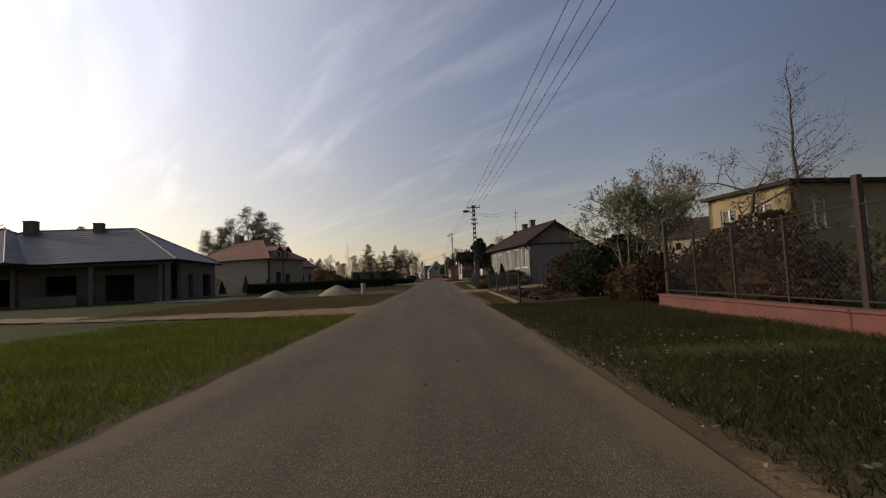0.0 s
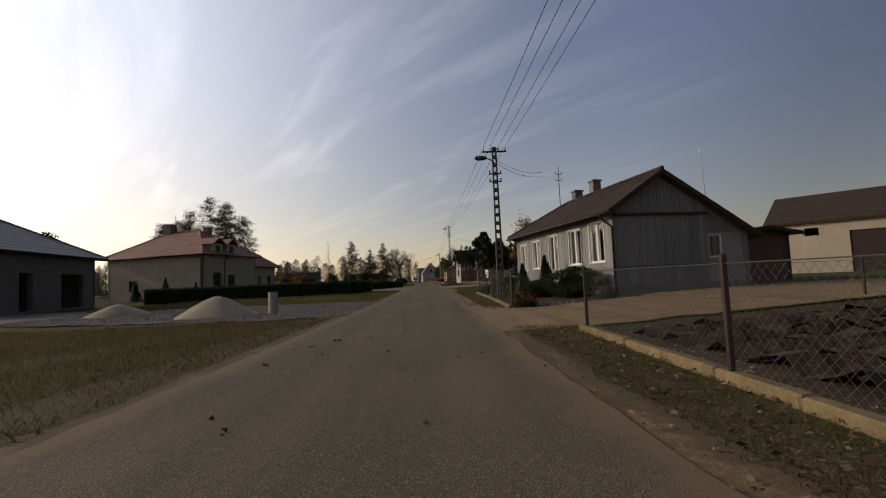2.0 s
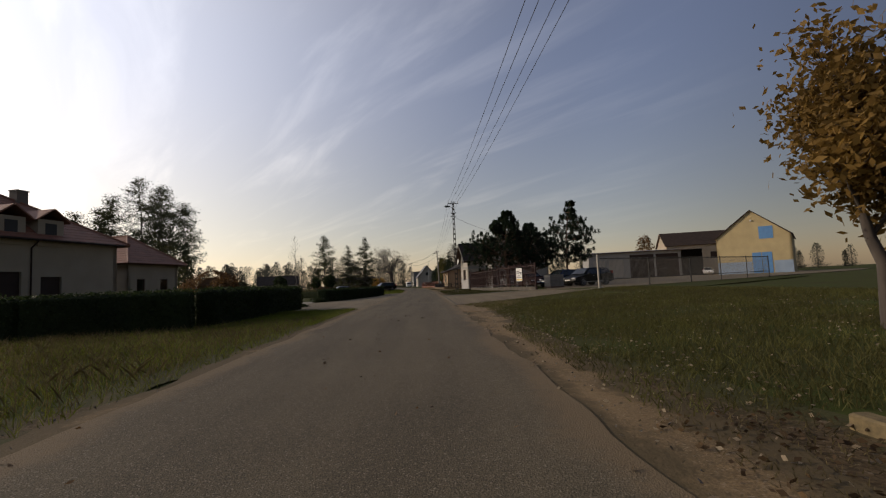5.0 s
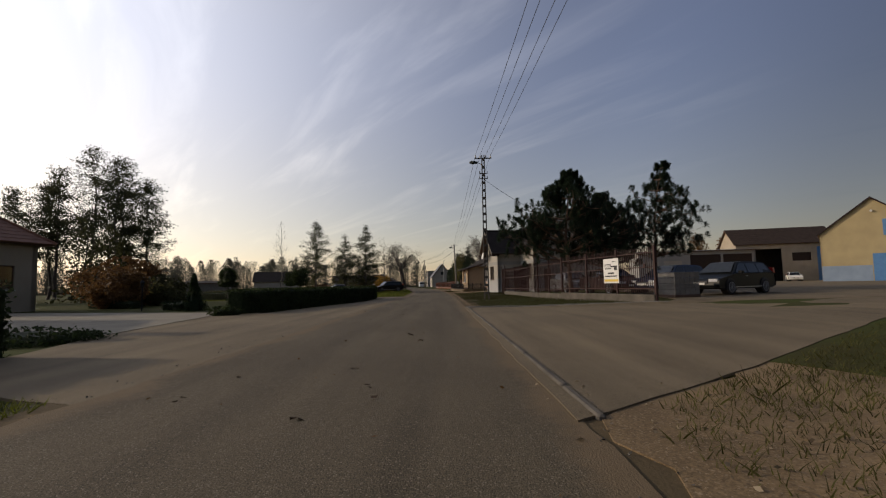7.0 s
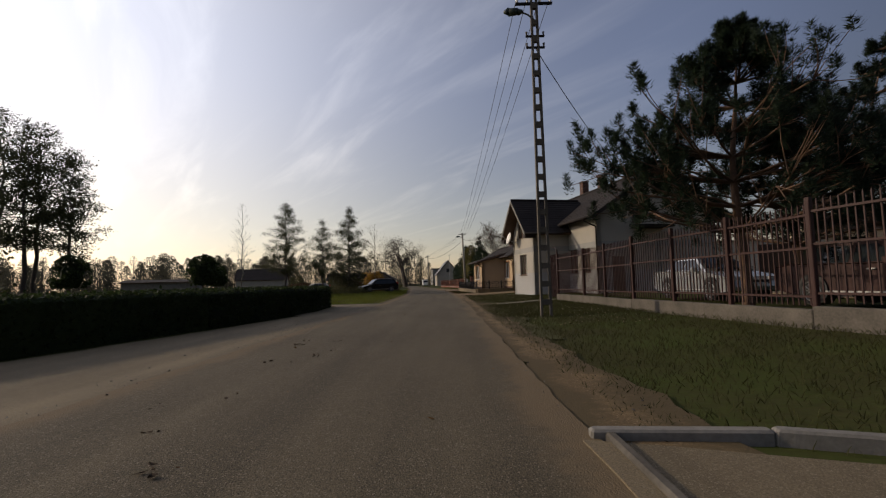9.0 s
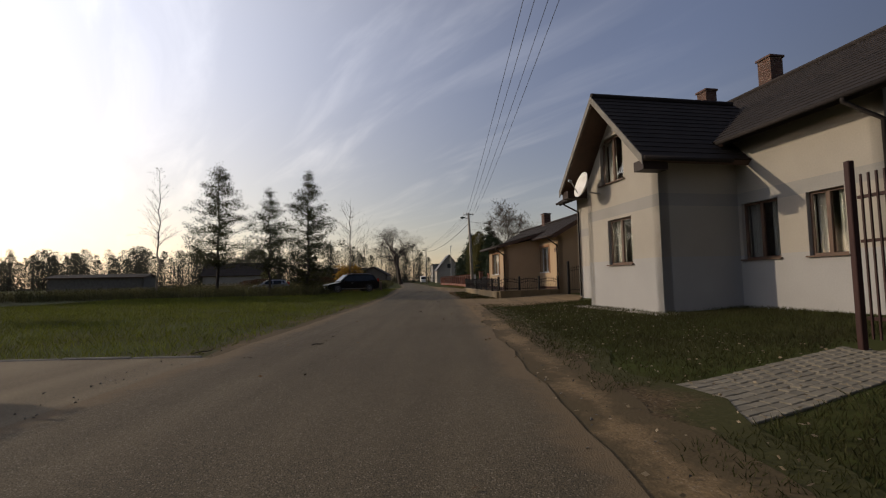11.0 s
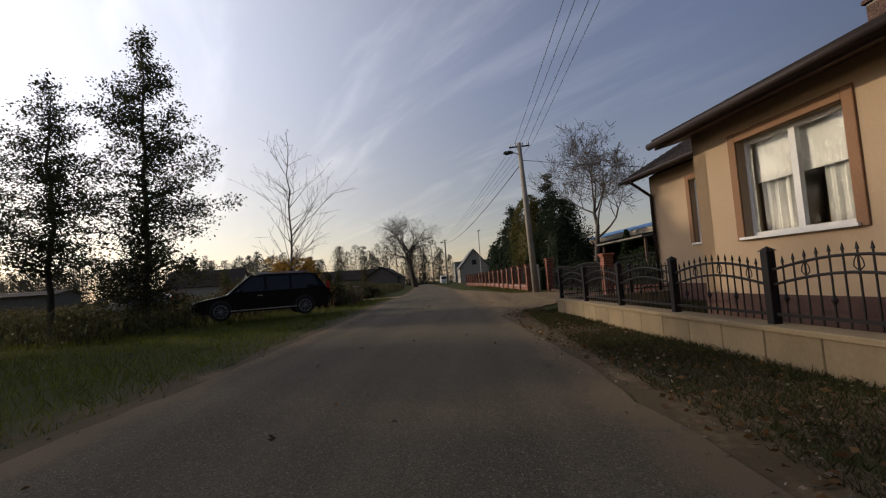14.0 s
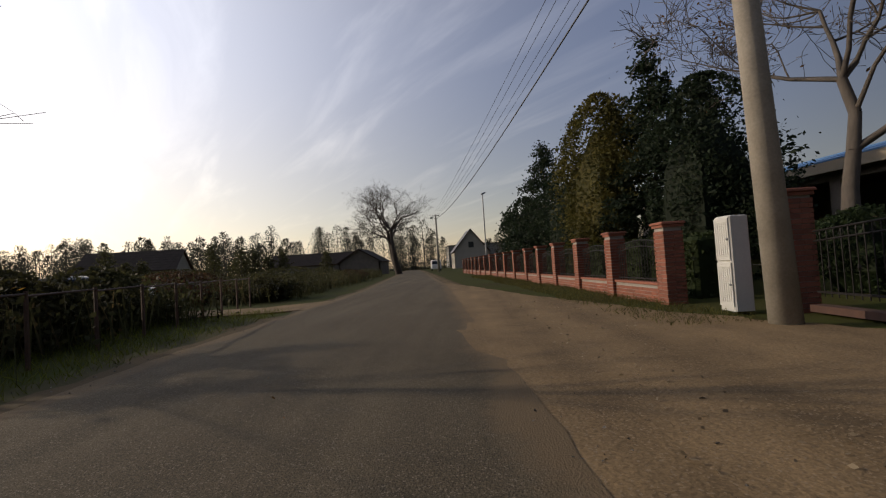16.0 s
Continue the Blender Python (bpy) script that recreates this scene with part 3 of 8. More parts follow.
def road_strip(name, inner, outer, z, mat, label, y0=-80, y1=600, wobble=0.0, seed=3, lanes=10):
    """A strip along the road between two lines, each given as a function of the way along; it notes how far each corner is from its border."""
    ys = list(np.arange(y0, 200, 0.35)) + list(np.arange(200, y1, 8.0))
    ys = [float(y) for y in ys if y0 <= y <= y1]
    ragged = lambda y, k: wobble * (noise.noise((y * 0.7, seed + k, 0)) + 0.6 * noise.noise((y * 2.3, seed + k, 4)))
    rows, border = [], []
    for y in ys:
        a, b = inner(y) + ragged(y, 0), outer(y) + ragged(y, 9)
        rows += [(a + (b - a) * i / lanes, y, z) for i in range(lanes + 1)]
        border += [abs(b - a) * min(i, lanes - i) / lanes for i in range(lanes + 1)]
    k = lanes + 1
    g = Geo().add(rows, [(j * k + i, j * k + i + 1, (j + 1) * k + i + 1, (j + 1) * k + i) for j in range(len(ys) - 1) for i in range(lanes)])
    ob = solid(name, g, mat, label, "road" if "road" in name else "ground", kind="structure")
    ob.data.attributes.new("border", "FLOAT", "POINT").data.foreach_set("value", border)
    return ob


g = Geo()
xs = [-1500, -300, -90] + list(range(-40, 41, 2)) + [90, 300, 1500]
ys = [-900, -200, -60] + list(range(-20, 200, 2)) + [230, 300, 500, 900, 2500]
far = lambda x, y: abs(x) > 60 or y > 210 or y < -30
zz = lambda x, y: rise(x, y) - 0.035 - (0.0 if far(x, y) or abs(x - bend(y)) < 3 else 0.05 * (0.5 + noise.noise((x * 0.23, y * 0.23, 0))) * min(1, (abs(x - bend(y)) - 3) / 3))
g.add([(x, y, zz(x, y)) for y in ys for x in xs], [(j * len(xs) + i, j * len(xs) + i + 1, (j + 1) * len(xs) + i + 1, (j + 1) * len(xs) + i) for j in range(len(ys) - 1) for i in range(len(xs) - 1)])
solid("ground", g, "grass", "short autumn grass with bare brown patches", "ground", kind="structure", smooth=True)
road_strip("road", left_edge, right_edge, 0.0, "road_asphalt", "worn grey-brown asphalt village road with crumbling edges", wobble=0.09)
shoulder = lambda y: float(np.interp(y, (-80, 0, 25, 34, 50, 64, 90, 118, 121, 132, 136, 170), (0.3, 0.35, 0.4, 0.75, 0.9, 1.35, 0.65, 0.85, 0.45, 0.45, 0.8, 0.7)))
road_strip("sand_shoulder", lambda y: right_edge(y) - 0.15, lambda y: right_edge(y) + shoulder(y), -0.012, "shoulder_sand", "sandy road shoulder with gravel", wobble=0.25, seed=5)
road_strip("verge_dirt", lambda y: right_edge(y) + 0.1, lambda y: right_edge(y) + float(np.interp(y, (-80, 10, 15, 27, 33, 47, 50), (0.9, 0.9, 1.1, 1.5, 1.5, 1.6, 1.3))), -0.018, "dirt", "bare brown dirt verge with leaf litter", y0=-10, y1=50, wobble=0.3, seed=25)
road_strip("verge_dirt", lambda y: right_edge(y) + 0.1, lambda y: right_edge(y) + float(np.interp(y, (88, 114, 119, 125, 133), (1.1, 1.3, 1.9, 1.9, 1.7))), -0.018, "dirt", "bare brown dirt verge with leaf litter", y0=86, y1=133, wobble=0.3, seed=26)
road_strip("verge_dirt", lambda y: left_edge(y) - float(np.interp(y, (-5, 20, 60, 100, 110, 135), (0.5, 1.2, 0.7, 0.7, 1.1, 0.8))), lambda y: left_edge(y) - 0.1, -0.018, "dirt", "bare brown dirt verge", y0=-10, y1=150, wobble=0.35, seed=27)
road_strip("sand_shoulder", lambda y: left_edge(y) - 0.3, lambda y: left_edge(y) + 0.15, -0.012, "shoulder_sand", "sandy road shoulder with gravel", wobble=0.3, seed=6)
sheet("driveway", [(1.4, 26.2), (3.1, 26.6), (15, 28.5), (26, 30), (26, 35.0), (16, 35.6), (8.8, 34.4), (3.7, 32.3), (2.6, 33.0), (1.4, 34.6)], -0.004, "sand", "bare sandy farm driveway beside the grey house")
sheet("gravel_yard", [(-2.0, 32.5), (-4.5, 31.8), (-13, 34), (-24, 38), (-24, 46), (-13, 44.6), (-6, 42.4), (-2.1, 42.4)], -0.007, "gravel", "rough grey gravel yard in front of the unfinished house", wobble=0.25)
sheet("dirt_track", [(-1.9, 12.6), (-3.4, 14.2), (-6, 15.2), (-16, 18.2), (-30, 22), (-30, 25), (-16, 20.6), (-6, 17.8), (-3, 17.8), (-1.9, 19.6)], -0.004, "sand", "muddy tyre track across the grass", wobble=0.3)
# both aprons carry painted sun glare in their paler asphalt
sheet("apron", [(-1.9, 65.4), (-3.4, 66.0), (-5.8, 66.5), (-5.9, 69.0), (-6.7, 71.6), (-8.0, 81.0), (-6.1, 80.4), (-3.6, 94.6), (-2.0, 97.0)], -0.004, "pale_asphalt", "asphalt apron in front of the clipped hedge", wobble=0.05, seed=8)
sheet("apron", [(-1.7, 92.5), (-4.1, 94.0), (-4.2, 100.6), (-7.5, 101.2), (-7.5, 101.95), (-1.9, 101.95)], -0.008, "pale_asphalt", "worn asphalt apron past the end of the hedge, sun glare in its pale colour", wobble=0.03, seed=18)
sheet("dirt_track", [(-3.6, 151.6), (-6.5, 151.4), (-12, 152.2), (-22, 154), (-22, 156), (-12, 154.6), (-6.5, 153.6), (-3.9, 155.6)], -0.004, "sand", "sandy side track into the waste ground", wobble=0.2, seed=19)
sheet("paved_drive", [(-6.7, 71.7), (-20, 78), (-24, 86), (-8.0, 81.2)], 0.010, "paving", "grey concrete block paved drive", wobble=0.02, seed=9)
sheet("yard", [(2.0, 64.7), (11.6, 71.6), (30, 84), (60, 104), (80, 122), (80, 150), (34, 150), (20, 112), (14, 97), (10.4, 79.6), (9.5, 78.4), (2.05, 80.9)], 0.012, "pale_asphalt", "pale asphalt entrance to the car yard", wobble=0.02, seed=10)
sheet("dirt_corner", [(1.9, 60.0), (2.2, 64.9), (4.9, 66.85), (5.7, 66.3), (5.0, 64.4), (4.0, 62.0), (3.2, 59.5)], -0.002, "sand", "bare trodden dirt at the corner of the yard", wobble=0.15, seed=33)
sheet("grass_bank", [(4.8, 66.9), (11.2, 71.8), (30, 84.4), (32, 80), (18, 69), (10, 62.8), (5.9, 64.0)], 0.004, "grass", "rough grass bank along the edge of the yard", wobble=0.04, seed=31)
sheet("garden_soil", [(3.2, 15.2), (9, 14.5), (22, 18.5), (22, 29), (15, 28), (3.3, 25.8)], 0.0, "soil", "dug dark garden soil in furrows", wobble=0.05, seed=11)
sheet("front_garden", [(3.2, 32.2), (8.0, 33.6), (7.4, 36), (5.7, 46.6), (3.4, 46.0)], 0.0, "soil", "dark soil flower bed in front of the grey house", wobble=0.05, seed=12)
sheet("dirt_entrance", [(1.5, 103.5), (2.1, 106.0), (2.35, 110.2), (2.9, 112.4), (6.5, 113.8), (7.9, 117.8), (7.6, 121), (4.0, 119.2), (1.4, 120.2)], -0.006, "sand", "trodden sandy entrance beside the peach house", wobble=0.08, seed=13, step=0.35)
sheet("dirt_entrance", [(1.2, 131.5), (2.4, 133.6), (4.4, 137.0), (6.3, 140), (4.7, 143.6), (3.3, 147), (2.1, 151), (0.1, 160), (-1.6, 166), (-0.8, 145)], -0.006, "sand", "wide sandy turning place beside the road", wobble=0.09, seed=14, step=0.35)


# ---- poles and wires ----
def lattice_pole(x, y, h, lamp, lean=0.0, round_pole=False):
    """A concrete pole with a crossarm, insulators and a street lamp on a bracket."""
    p = thing("utility_pole", "tall round concrete utility pole with a street lamp" if round_pole else "dark ladder-like concrete utility pole with a street lamp", "utility pole", "poles along the road", pose(x, y, -0.1, 0, lean, 0))
    if round_pole:
        part("shaft", Geo().tube((0, 0, 0), (0, 0, h), 0.19, 0.11, 14), "concrete", p, "", True)
    else:
        s = Geo()
        for k in (-1, 1):
            s.add([(k * (0.135 - 0.06 * u) + a * 0.03, b * 0.08 * (1 - 0.3 * u), h * u) for u in (0, 1) for a, b in ((-1, -1), (1, -1), (1, 1), (-1, 1))], [(0, 1, 5, 4), (1, 2, 6, 5), (2, 3, 7, 6), (3, 0, 4, 7), (4, 5, 6, 7), (3, 2, 1, 0)])
        for i in range(18):
            z = 0.4 + i * h / 18.5
            w = 0.135 - 0.06 * z / h
            s.box(-w, w, -0.06, 0.06, z, z + 0.16)
        part("shaft", s, "pole_concrete", p)
    part("crossarm", Geo().box(-0.55, 0.55, -0.04, 0.04, h - 0.24, h - 0.18), "black_iron", p)
    if not round_pole:
        for z in (h - 1.25, h - 1.6):
            low_arm = part("crossarm", Geo().box(-0.28, 0.28, -0.03, 0.03, z, z + 0.05), "black_iron", p)
            for k in (-0.25, 0.25):
                part("insulator", Geo().tube((k, 0, z + 0.05), (k, 0, z + 0.16), 0.022, 0.035, 8), "pole_concrete", low_arm)
    for k in (-0.5, -0.19, 0.19, 0.5):
        part("insulator", Geo().tube((k, 0, h - 0.17), (k, 0, h - 0.06), 0.03, 0.045, 8).tube((k, 0, h - 0.06), (k, 0, h + 0.02), 0.045, 0.02, 8), "white_paint", p)
    if lamp:
        part("bracket", Geo().path([(0, 0, h - 0.72), (-0.2, -0.05, h - 0.58), (-0.42, -0.1, h - 0.52)], 0.025), "steel_dark", p)
        lp = Geo()
        for u0, u1, r0, r1 in ((0.36, 0.5, 0.05, 0.10), (0.5, 0.78, 0.10, 0.12), (0.78, 0.92, 0.12, 0.04)):
            lp.tube((-u0, -0.1, h - 0.5), (-u1, -0.1, h - 0.52), r0, r1, 10)
        part("lamp_head", lp, "green_iron", p, "grey-green street lamp head", True)
    return p


POLES = [(3.4, -15.5, 7.2), (3.62, 38.2, 6.95), (4.05, 91.2, 9.6), (4.0, 144.8, 8.3), (-3.9, 209.5, 9.0), (-11.2, 270, 9.0), (-18, 330, 9.0)]
for i, (x, y, h) in enumerate(POLES):
    lattice_pole(x, y, h, i < 6, -2.0 if i == 3 else 0.0, i in (3, 4))


def sagging(a, b, sag, n=14):
    a, b = Vector(a), Vector(b)
    return [a.lerp(b, i / n) - Vector((0, 0, sag * 4 * (i / n) * (1 - i / n))) for i in range(n + 1)]


for (xa, ya, ha), (xb, yb, hb) in zip(POLES, POLES[1:]):
    for k in (-0.5, -0.19, 0.19, 0.5):
        solid("power_line", Geo().path(sagging((xa + k, ya, ha - 0.1), (xb + k, yb, hb - 0.1), 0.5), 0.0095, 4), "wire", "thin black overhead power line", "cable", "power lines over the verge")


# ---- leaves, hedges and trees ----
def leaf_quads(g, centre, n, spread, size, rnd, flat=0.0):
    """Small leaves scattered round a place."""
    cx, cy, cz = centre
    for _ in range(n):
        p = Vector((cx + rnd.gauss(0, spread[0]), cy + rnd.gauss(0, spread[1]), cz + rnd.gauss(0, spread[2])))
        a = Vector((rnd.uniform(-1, 1), rnd.uniform(-1, 1), rnd.uniform(-1, 1) * (1 - flat))).normalized()
        b = a.orthogonal().normalized()
        b.rotate(Matrix.Rotation(rnd.uniform(0, 6.28), 3, a))
        s = size * rnd.uniform(0.6, 1.4)
        a, b = a * s, b * s * 0.55
        g.add([p - a, p + b, p + a, p - b], [(0, 1, 2, 3)])


def hedge(outline, h, w, label, mat="hedge", leaf=0.045, density=260, seed=1, top=None):
    """A clipped hedge along a line of places: a dark body with leaves over all its faces."""
    rnd = random.Random(seed)
    t = thing("hedge", label, "hedge")
    body, lv = Geo(), Geo()
    for (x0, y0), (x1, y1) in zip(outline, outline[1:]):
        d = Vector((x1 - x0, y1 - y0, 0))
        length = d.length
        m = Matrix.Translation((x0, y0, -0.05)) @ Matrix.Rotation(math.atan2(d.y, d.x), 4, "Z")
        body.bevel_box(0, length, -w / 2 + 0.04, w / 2 - 0.04, 0, h - 0.03, 0.08, m)
        for _ in range(int(density * length * (2 * h + w))):
            u, s = rnd.uniform(0, length), rnd.uniform(0, 2 * h + w)
            if s < h:
                q = (u, -w / 2 + rnd.gauss(0, 0.025), s)
            elif s < h + w:
                q = (u, s - h - w / 2, h + rnd.gauss(0, 0.03))
            else:
                q = (u, w / 2 + rnd.gauss(0, 0.025), s - h - w)
            leaf_quads(lv, m @ Vector(q), 1, (0.01, 0.01, 0.01), leaf, rnd)
        for end in (0, length):
            for _ in range(int(density * h * w)):
                leaf_quads(lv, m @ Vector((end + rnd.gauss(0, 0.02), rnd.uniform(-w / 2, w / 2), rnd.uniform(0, h))), 1, (0.01, 0.01, 0.01), leaf, rnd)
    part("inner_hedge", body, "hedge", t)
    part("foliage", lv, mat, t)
    return t


def limbs(g, start, way, length, radius, depth, rnd, tips, bend_up=0.15, split=(2, 4), shrink=0.68, wander=0.25, least=0.006, angle=(0.35, 0.85), sides=None):
    """Grows a limb that wanders, tapers and forks, and notes where its twigs end."""
    n = 4 if depth > 1 else 3
    p, w, r = Vector(start), Vector(way).normalized(), radius
    for i in range(n):
        q = p + w * length / n
        r2 = max(least, r * (0.86 if depth else 0.6))
        g.tube(p, q, r, r2, sides or (7 if r > 0.06 else 4 if r > 0.015 else 3), caps=False)
        p, r = q, r2
        w = (w + Vector((rnd.gauss(0, wander), rnd.gauss(0, wander), rnd.gauss(0, wander * 0.7) + bend_up * 0.5))).normalized()
        if depth and i >= 1 and rnd.random() < 0.75:
            side = w.orthogonal()
            side.rotate(Matrix.Rotation(rnd.uniform(0, 6.28), 3, w))
            a = rnd.uniform(*angle)
            limbs(g, p, w * math.cos(a) + side * math.sin(a), length * shrink * rnd.uniform(0.6, 1.0), r * 0.62, depth - 1, rnd, tips, bend_up, split, shrink, wander, least, angle, sides)
    tips.append(p)
    if depth:
        for _ in range(rnd.randint(*split)):
            side = w.orthogonal()
            side.rotate(Matrix.Rotation(rnd.uniform(0, 6.28), 3, w))
            a = rnd.uniform(*angle)
            limbs(g, p, w * math.cos(a) + side * math.sin(a), length * shrink * rnd.uniform(0.7, 1.1), r * 0.72, depth - 1, rnd, tips, bend_up, split, shrink, wander, least, angle, sides)


def broad_tree(name, x, y, h, label, bark="bark", leaves=None, count=0, size=0.05, fork=0.25, depth=4, seed=1, radius=None, group="", shrink=0.68, spread=0.12, angle=(0.35, 0.85), bend_up=0.15, z=-0.1, only=None, stems=1, lean=(0.0, 0.0)):
    """A tapered trunk that forks into limbs and twigs, bare or with scattered leaves."""
    rnd = random.Random(seed)
    t = thing(name, label, "tree" if "shrub" not in name else "shrub", group, pose(x, y, z))
    g, tips = Geo(), []
    r = radius or h * 0.018
    for s in range(stems):
        tilt = Vector((rnd.uniform(-0.35, 0.35), rnd.uniform(-0.35, 0.35), 1)) if stems > 1 else Vector((lean[0], lean[1], 1))
        g.tube((0, 0, 0), tilt * h * fork * 0.5, r * 1.25, r, 9, caps=False)
        limbs(g, tilt * h * fork * 0.5, tilt, h * fork * 1.15, r, depth, rnd, tips, bend_up, (2, 3), shrink, 0.13, 0.006, angle)
    grow = h / max(v[2] for v in g.v)
    g.v = [(v[0] * grow, v[1] * grow, v[2] * grow) for v in g.v]
    tips = [p * grow for p in tips]
    part("trunk", g, bark, t, "", True)
    if leaves and tips:
        lv = Geo()
        pick = [p for p in tips if only is None or only(p)]
        for _ in range(count):
            c = rnd.choice(pick)
            leaf_quads(lv, c, 1, (spread, spread, spread), size, rnd)
        part("crown", lv, leaves, t)
    return t


def spire_tree(name, x, y, h, label, leaves="alder", bark="bark", seed=1, low=0.12, width=0.2, count=9000, size=0.07, group="", clump=0.22, droop=-0.1, whorls=34, z=-0.1, taper=0.75, radius=None, lift=(0.1, 0.6), twigs=0, only=None):
    """A straight trunk with side limbs all the way up, longest low down, and leaves in sprays along them."""
    rnd = random.Random(seed)
    t = thing(name, label, "tree", group, pose(x, y, z))
    g, lv = Geo(), Geo()
    p = Vector((0, 0, 0))
    thick = radius or h * 0.012
    trunk = [p]
    for i in range(12):
        q = Vector((rnd.gauss(0, 0.006 * h), rnd.gauss(0, 0.006 * h), h * (i + 1) / 12))
        g.tube(p, q, thick * (1 - i / 12.5) + 0.008, thick * (1 - (i + 1) / 12.5) + 0.008, 8, caps=False)
        p = q
        trunk.append(q)
    ends, weights = [], []
    for i in range(whorls):
        u = low + (1 - low) * ((i + rnd.random()) / whorls)
        full = ((1 - u) / (1 - low)) ** taper * min(1.0, 0.45 + (u - low) / 0.2)
        for _ in range(rnd.randint(3, 5) if leaves and not twigs else rnd.randint(1, 3)):
            reach = h * width * full * rnd.uniform(0.4, 1.2) + 0.12
            a = rnd.uniform(0, 6.28)
            w = Vector((math.cos(a), math.sin(a), rnd.uniform(*lift) + droop)).normalized()
            k = min(11, int(u * 12))
            s, r = trunk[k].lerp(trunk[k + 1], u * 12 - k), min(thick * 0.45, 0.014 + 0.02 * (1 - u))
            for k in range(4):
                q = s + w * reach / 4
                g.tube(s, q, r, r * 0.65, 4, caps=False)
                ends.append((s, q))
                weights.append(reach * (0.35 + 0.35 * k))
                for _ in range(twigs if k else 0):
                    e = (w + Vector((rnd.gauss(0, 0.6), rnd.gauss(0, 0.6), rnd.gauss(0.2, 0.4)))).normalized() * reach * rnd.uniform(0.15, 0.4)
                    g.tube(q, q + e, r * 0.6, 0.007, 3, caps=False)
                    ends.append((q, q + e))
                    weights.append(reach * 0.5)
                s, r = q, r * 0.65
                w = (w + Vector((rnd.gauss(0, 0.2), rnd.gauss(0, 0.2), droop * 0.6 + rnd.gauss(0, 0.12)))).normalized()
    part("trunk", g, bark, t, "", True)
    if leaves:
        pick = [(e, v) for e, v in zip(ends, weights) if only is None or only(e[1])]
        for a, b in rnd.choices([e for e, v in pick], [v for e, v in pick], k=count):
            leaf_quads(lv, a.lerp(b, rnd.random()), 1, (clump, clump, clump * 0.75), size, rnd, 0.2)
        part("crown", lv, leaves, t)
    return t


# ---- houses ----
def facing(ox, oy, turn):
    """A wall's own frame: x along it as seen from outside, y inwards, z up."""
    return pose(ox, oy, 0, 0, 0, turn)


def wall(parent, m, length, z0, z1, mat, holes=(), thick=0.28, gable=None, label="", bands=()):
    """One wall with real openings; bands are (from z, to z, material) laid over it in the same thickness."""
    xs = sorted({0.0, length, *(h[0] for h in holes), *(h[1] for h in holes)})
    cuts = [(z0, z1, mat)] if not bands else bands
    made = None
    for b0, b1, bm in cuts:
        g = Geo()
        zs = sorted({b0, b1, *(z for h in holes for z in h[2:4] if b0 < z < b1)})
        for xa, xb in zip(xs, xs[1:]):
            for za, zb in zip(zs, zs[1:]):
                if not any(h[0] <= (xa + xb) / 2 <= h[1] and h[2] <= (za + zb) / 2 <= h[3] for h in holes):
                    g.box(xa, xb, 0, thick, za, zb, m)
        if gable and b1 == z1:
            peak, top, *hole = gable
            out = [(0, z1), (length, z1), (peak, top)]
            k = len(g.v)
            c = [m @ Vector((x, y, z)) for y in (0, thick) for x, z in out]
            g.add(c, [(0, 1, 2), (5, 4, 3), (0, 3, 4, 1), (1, 4, 5, 2), (2, 5, 3, 0)])
        made = part("wall", g.welded(), bm, parent, label)
    return made


def window(parent, m, x0, x1, z0, z1, frame="white_paint", inset=0.08, lights=2, curtain=True, sill="white_paint", trim=None, bars=0.055, blind=None):
    """A framed window in an opening: outer frame, casements, panes, a sill and what hangs behind it."""
    w = part("window", Geo().box(x0, x0 + bars, inset, inset + 0.07, z0, z1, m).box(x1 - bars, x1, inset, inset + 0.07, z0, z1, m).box(x0 + bars, x1 - bars, inset, inset + 0.07, z0, z0 + bars, m).box(x0 + bars, x1 - bars, inset, inset + 0.07, z1 - bars, z1, m), frame, parent)
    step = (x1 - x0 - 2 * bars) / lights
    for i in range(lights):
        a = x0 + bars + i * step
        if i:
            part("mullion", Geo().box(a - 0.045, a + 0.045, inset - 0.01, inset + 0.06, z0 + bars, z1 - bars, m), frame, w)
        pane = part("pane", Geo().box(a + 0.02, a + step - 0.02, inset + 0.03, inset + 0.042, z0 + bars, z1 - bars, m), "glass", w)
        pane.visible_shadow = False
    part("sill", Geo().box(x0 - 0.05, x1 + 0.05, -0.07, inset, z0 - 0.035, z0, m), sill, w)
    if curtain:
        c = Geo()
        n = 16
        for side in (0, 1):
            span = (x1 - x0) * (0.36 if side == 0 else 0.36)
            s0 = x0 + 0.03 if side == 0 else x1 - 0.03 - span
            for i in range(n):
                u0, u1 = i / n, (i + 1) / n
                d0, d1 = 0.2 + 0.03 * math.sin(u0 * 22), 0.2 + 0.03 * math.sin(u1 * 22)
                c.quad(*(m @ Vector(p) for p in ((s0 + span * u0, inset + d0, z0), (s0 + span * u1, inset + d1, z0), (s0 + span * u1, inset + d1, z1), (s0 + span * u0, inset + d0, z1))))
        part("curtain", c, "curtain", w, "pale hanging curtain")
    if blind:
        part("blind", Geo().box(x0 + 0.04, x1 - 0.04, inset + 0.12, inset + 0.13, z1 - (z1 - z0) * blind, z1 - 0.03, m), "curtain", w, "pale roller blind")
    if trim:
        e = 0.13
        for a0, a1, c0, c1 in ((x0 - e, x0, z0 - 0.04, z1 + e), (x1, x1 + e, z0 - 0.04, z1 + e), (x0, x1, z1, z1 + e)):
            part("surround", Geo().bevel_box(a0, a1, -0.03, 0.02, c0, c1, 0.006, m), trim, w, "raised plaster window surround")
    return w


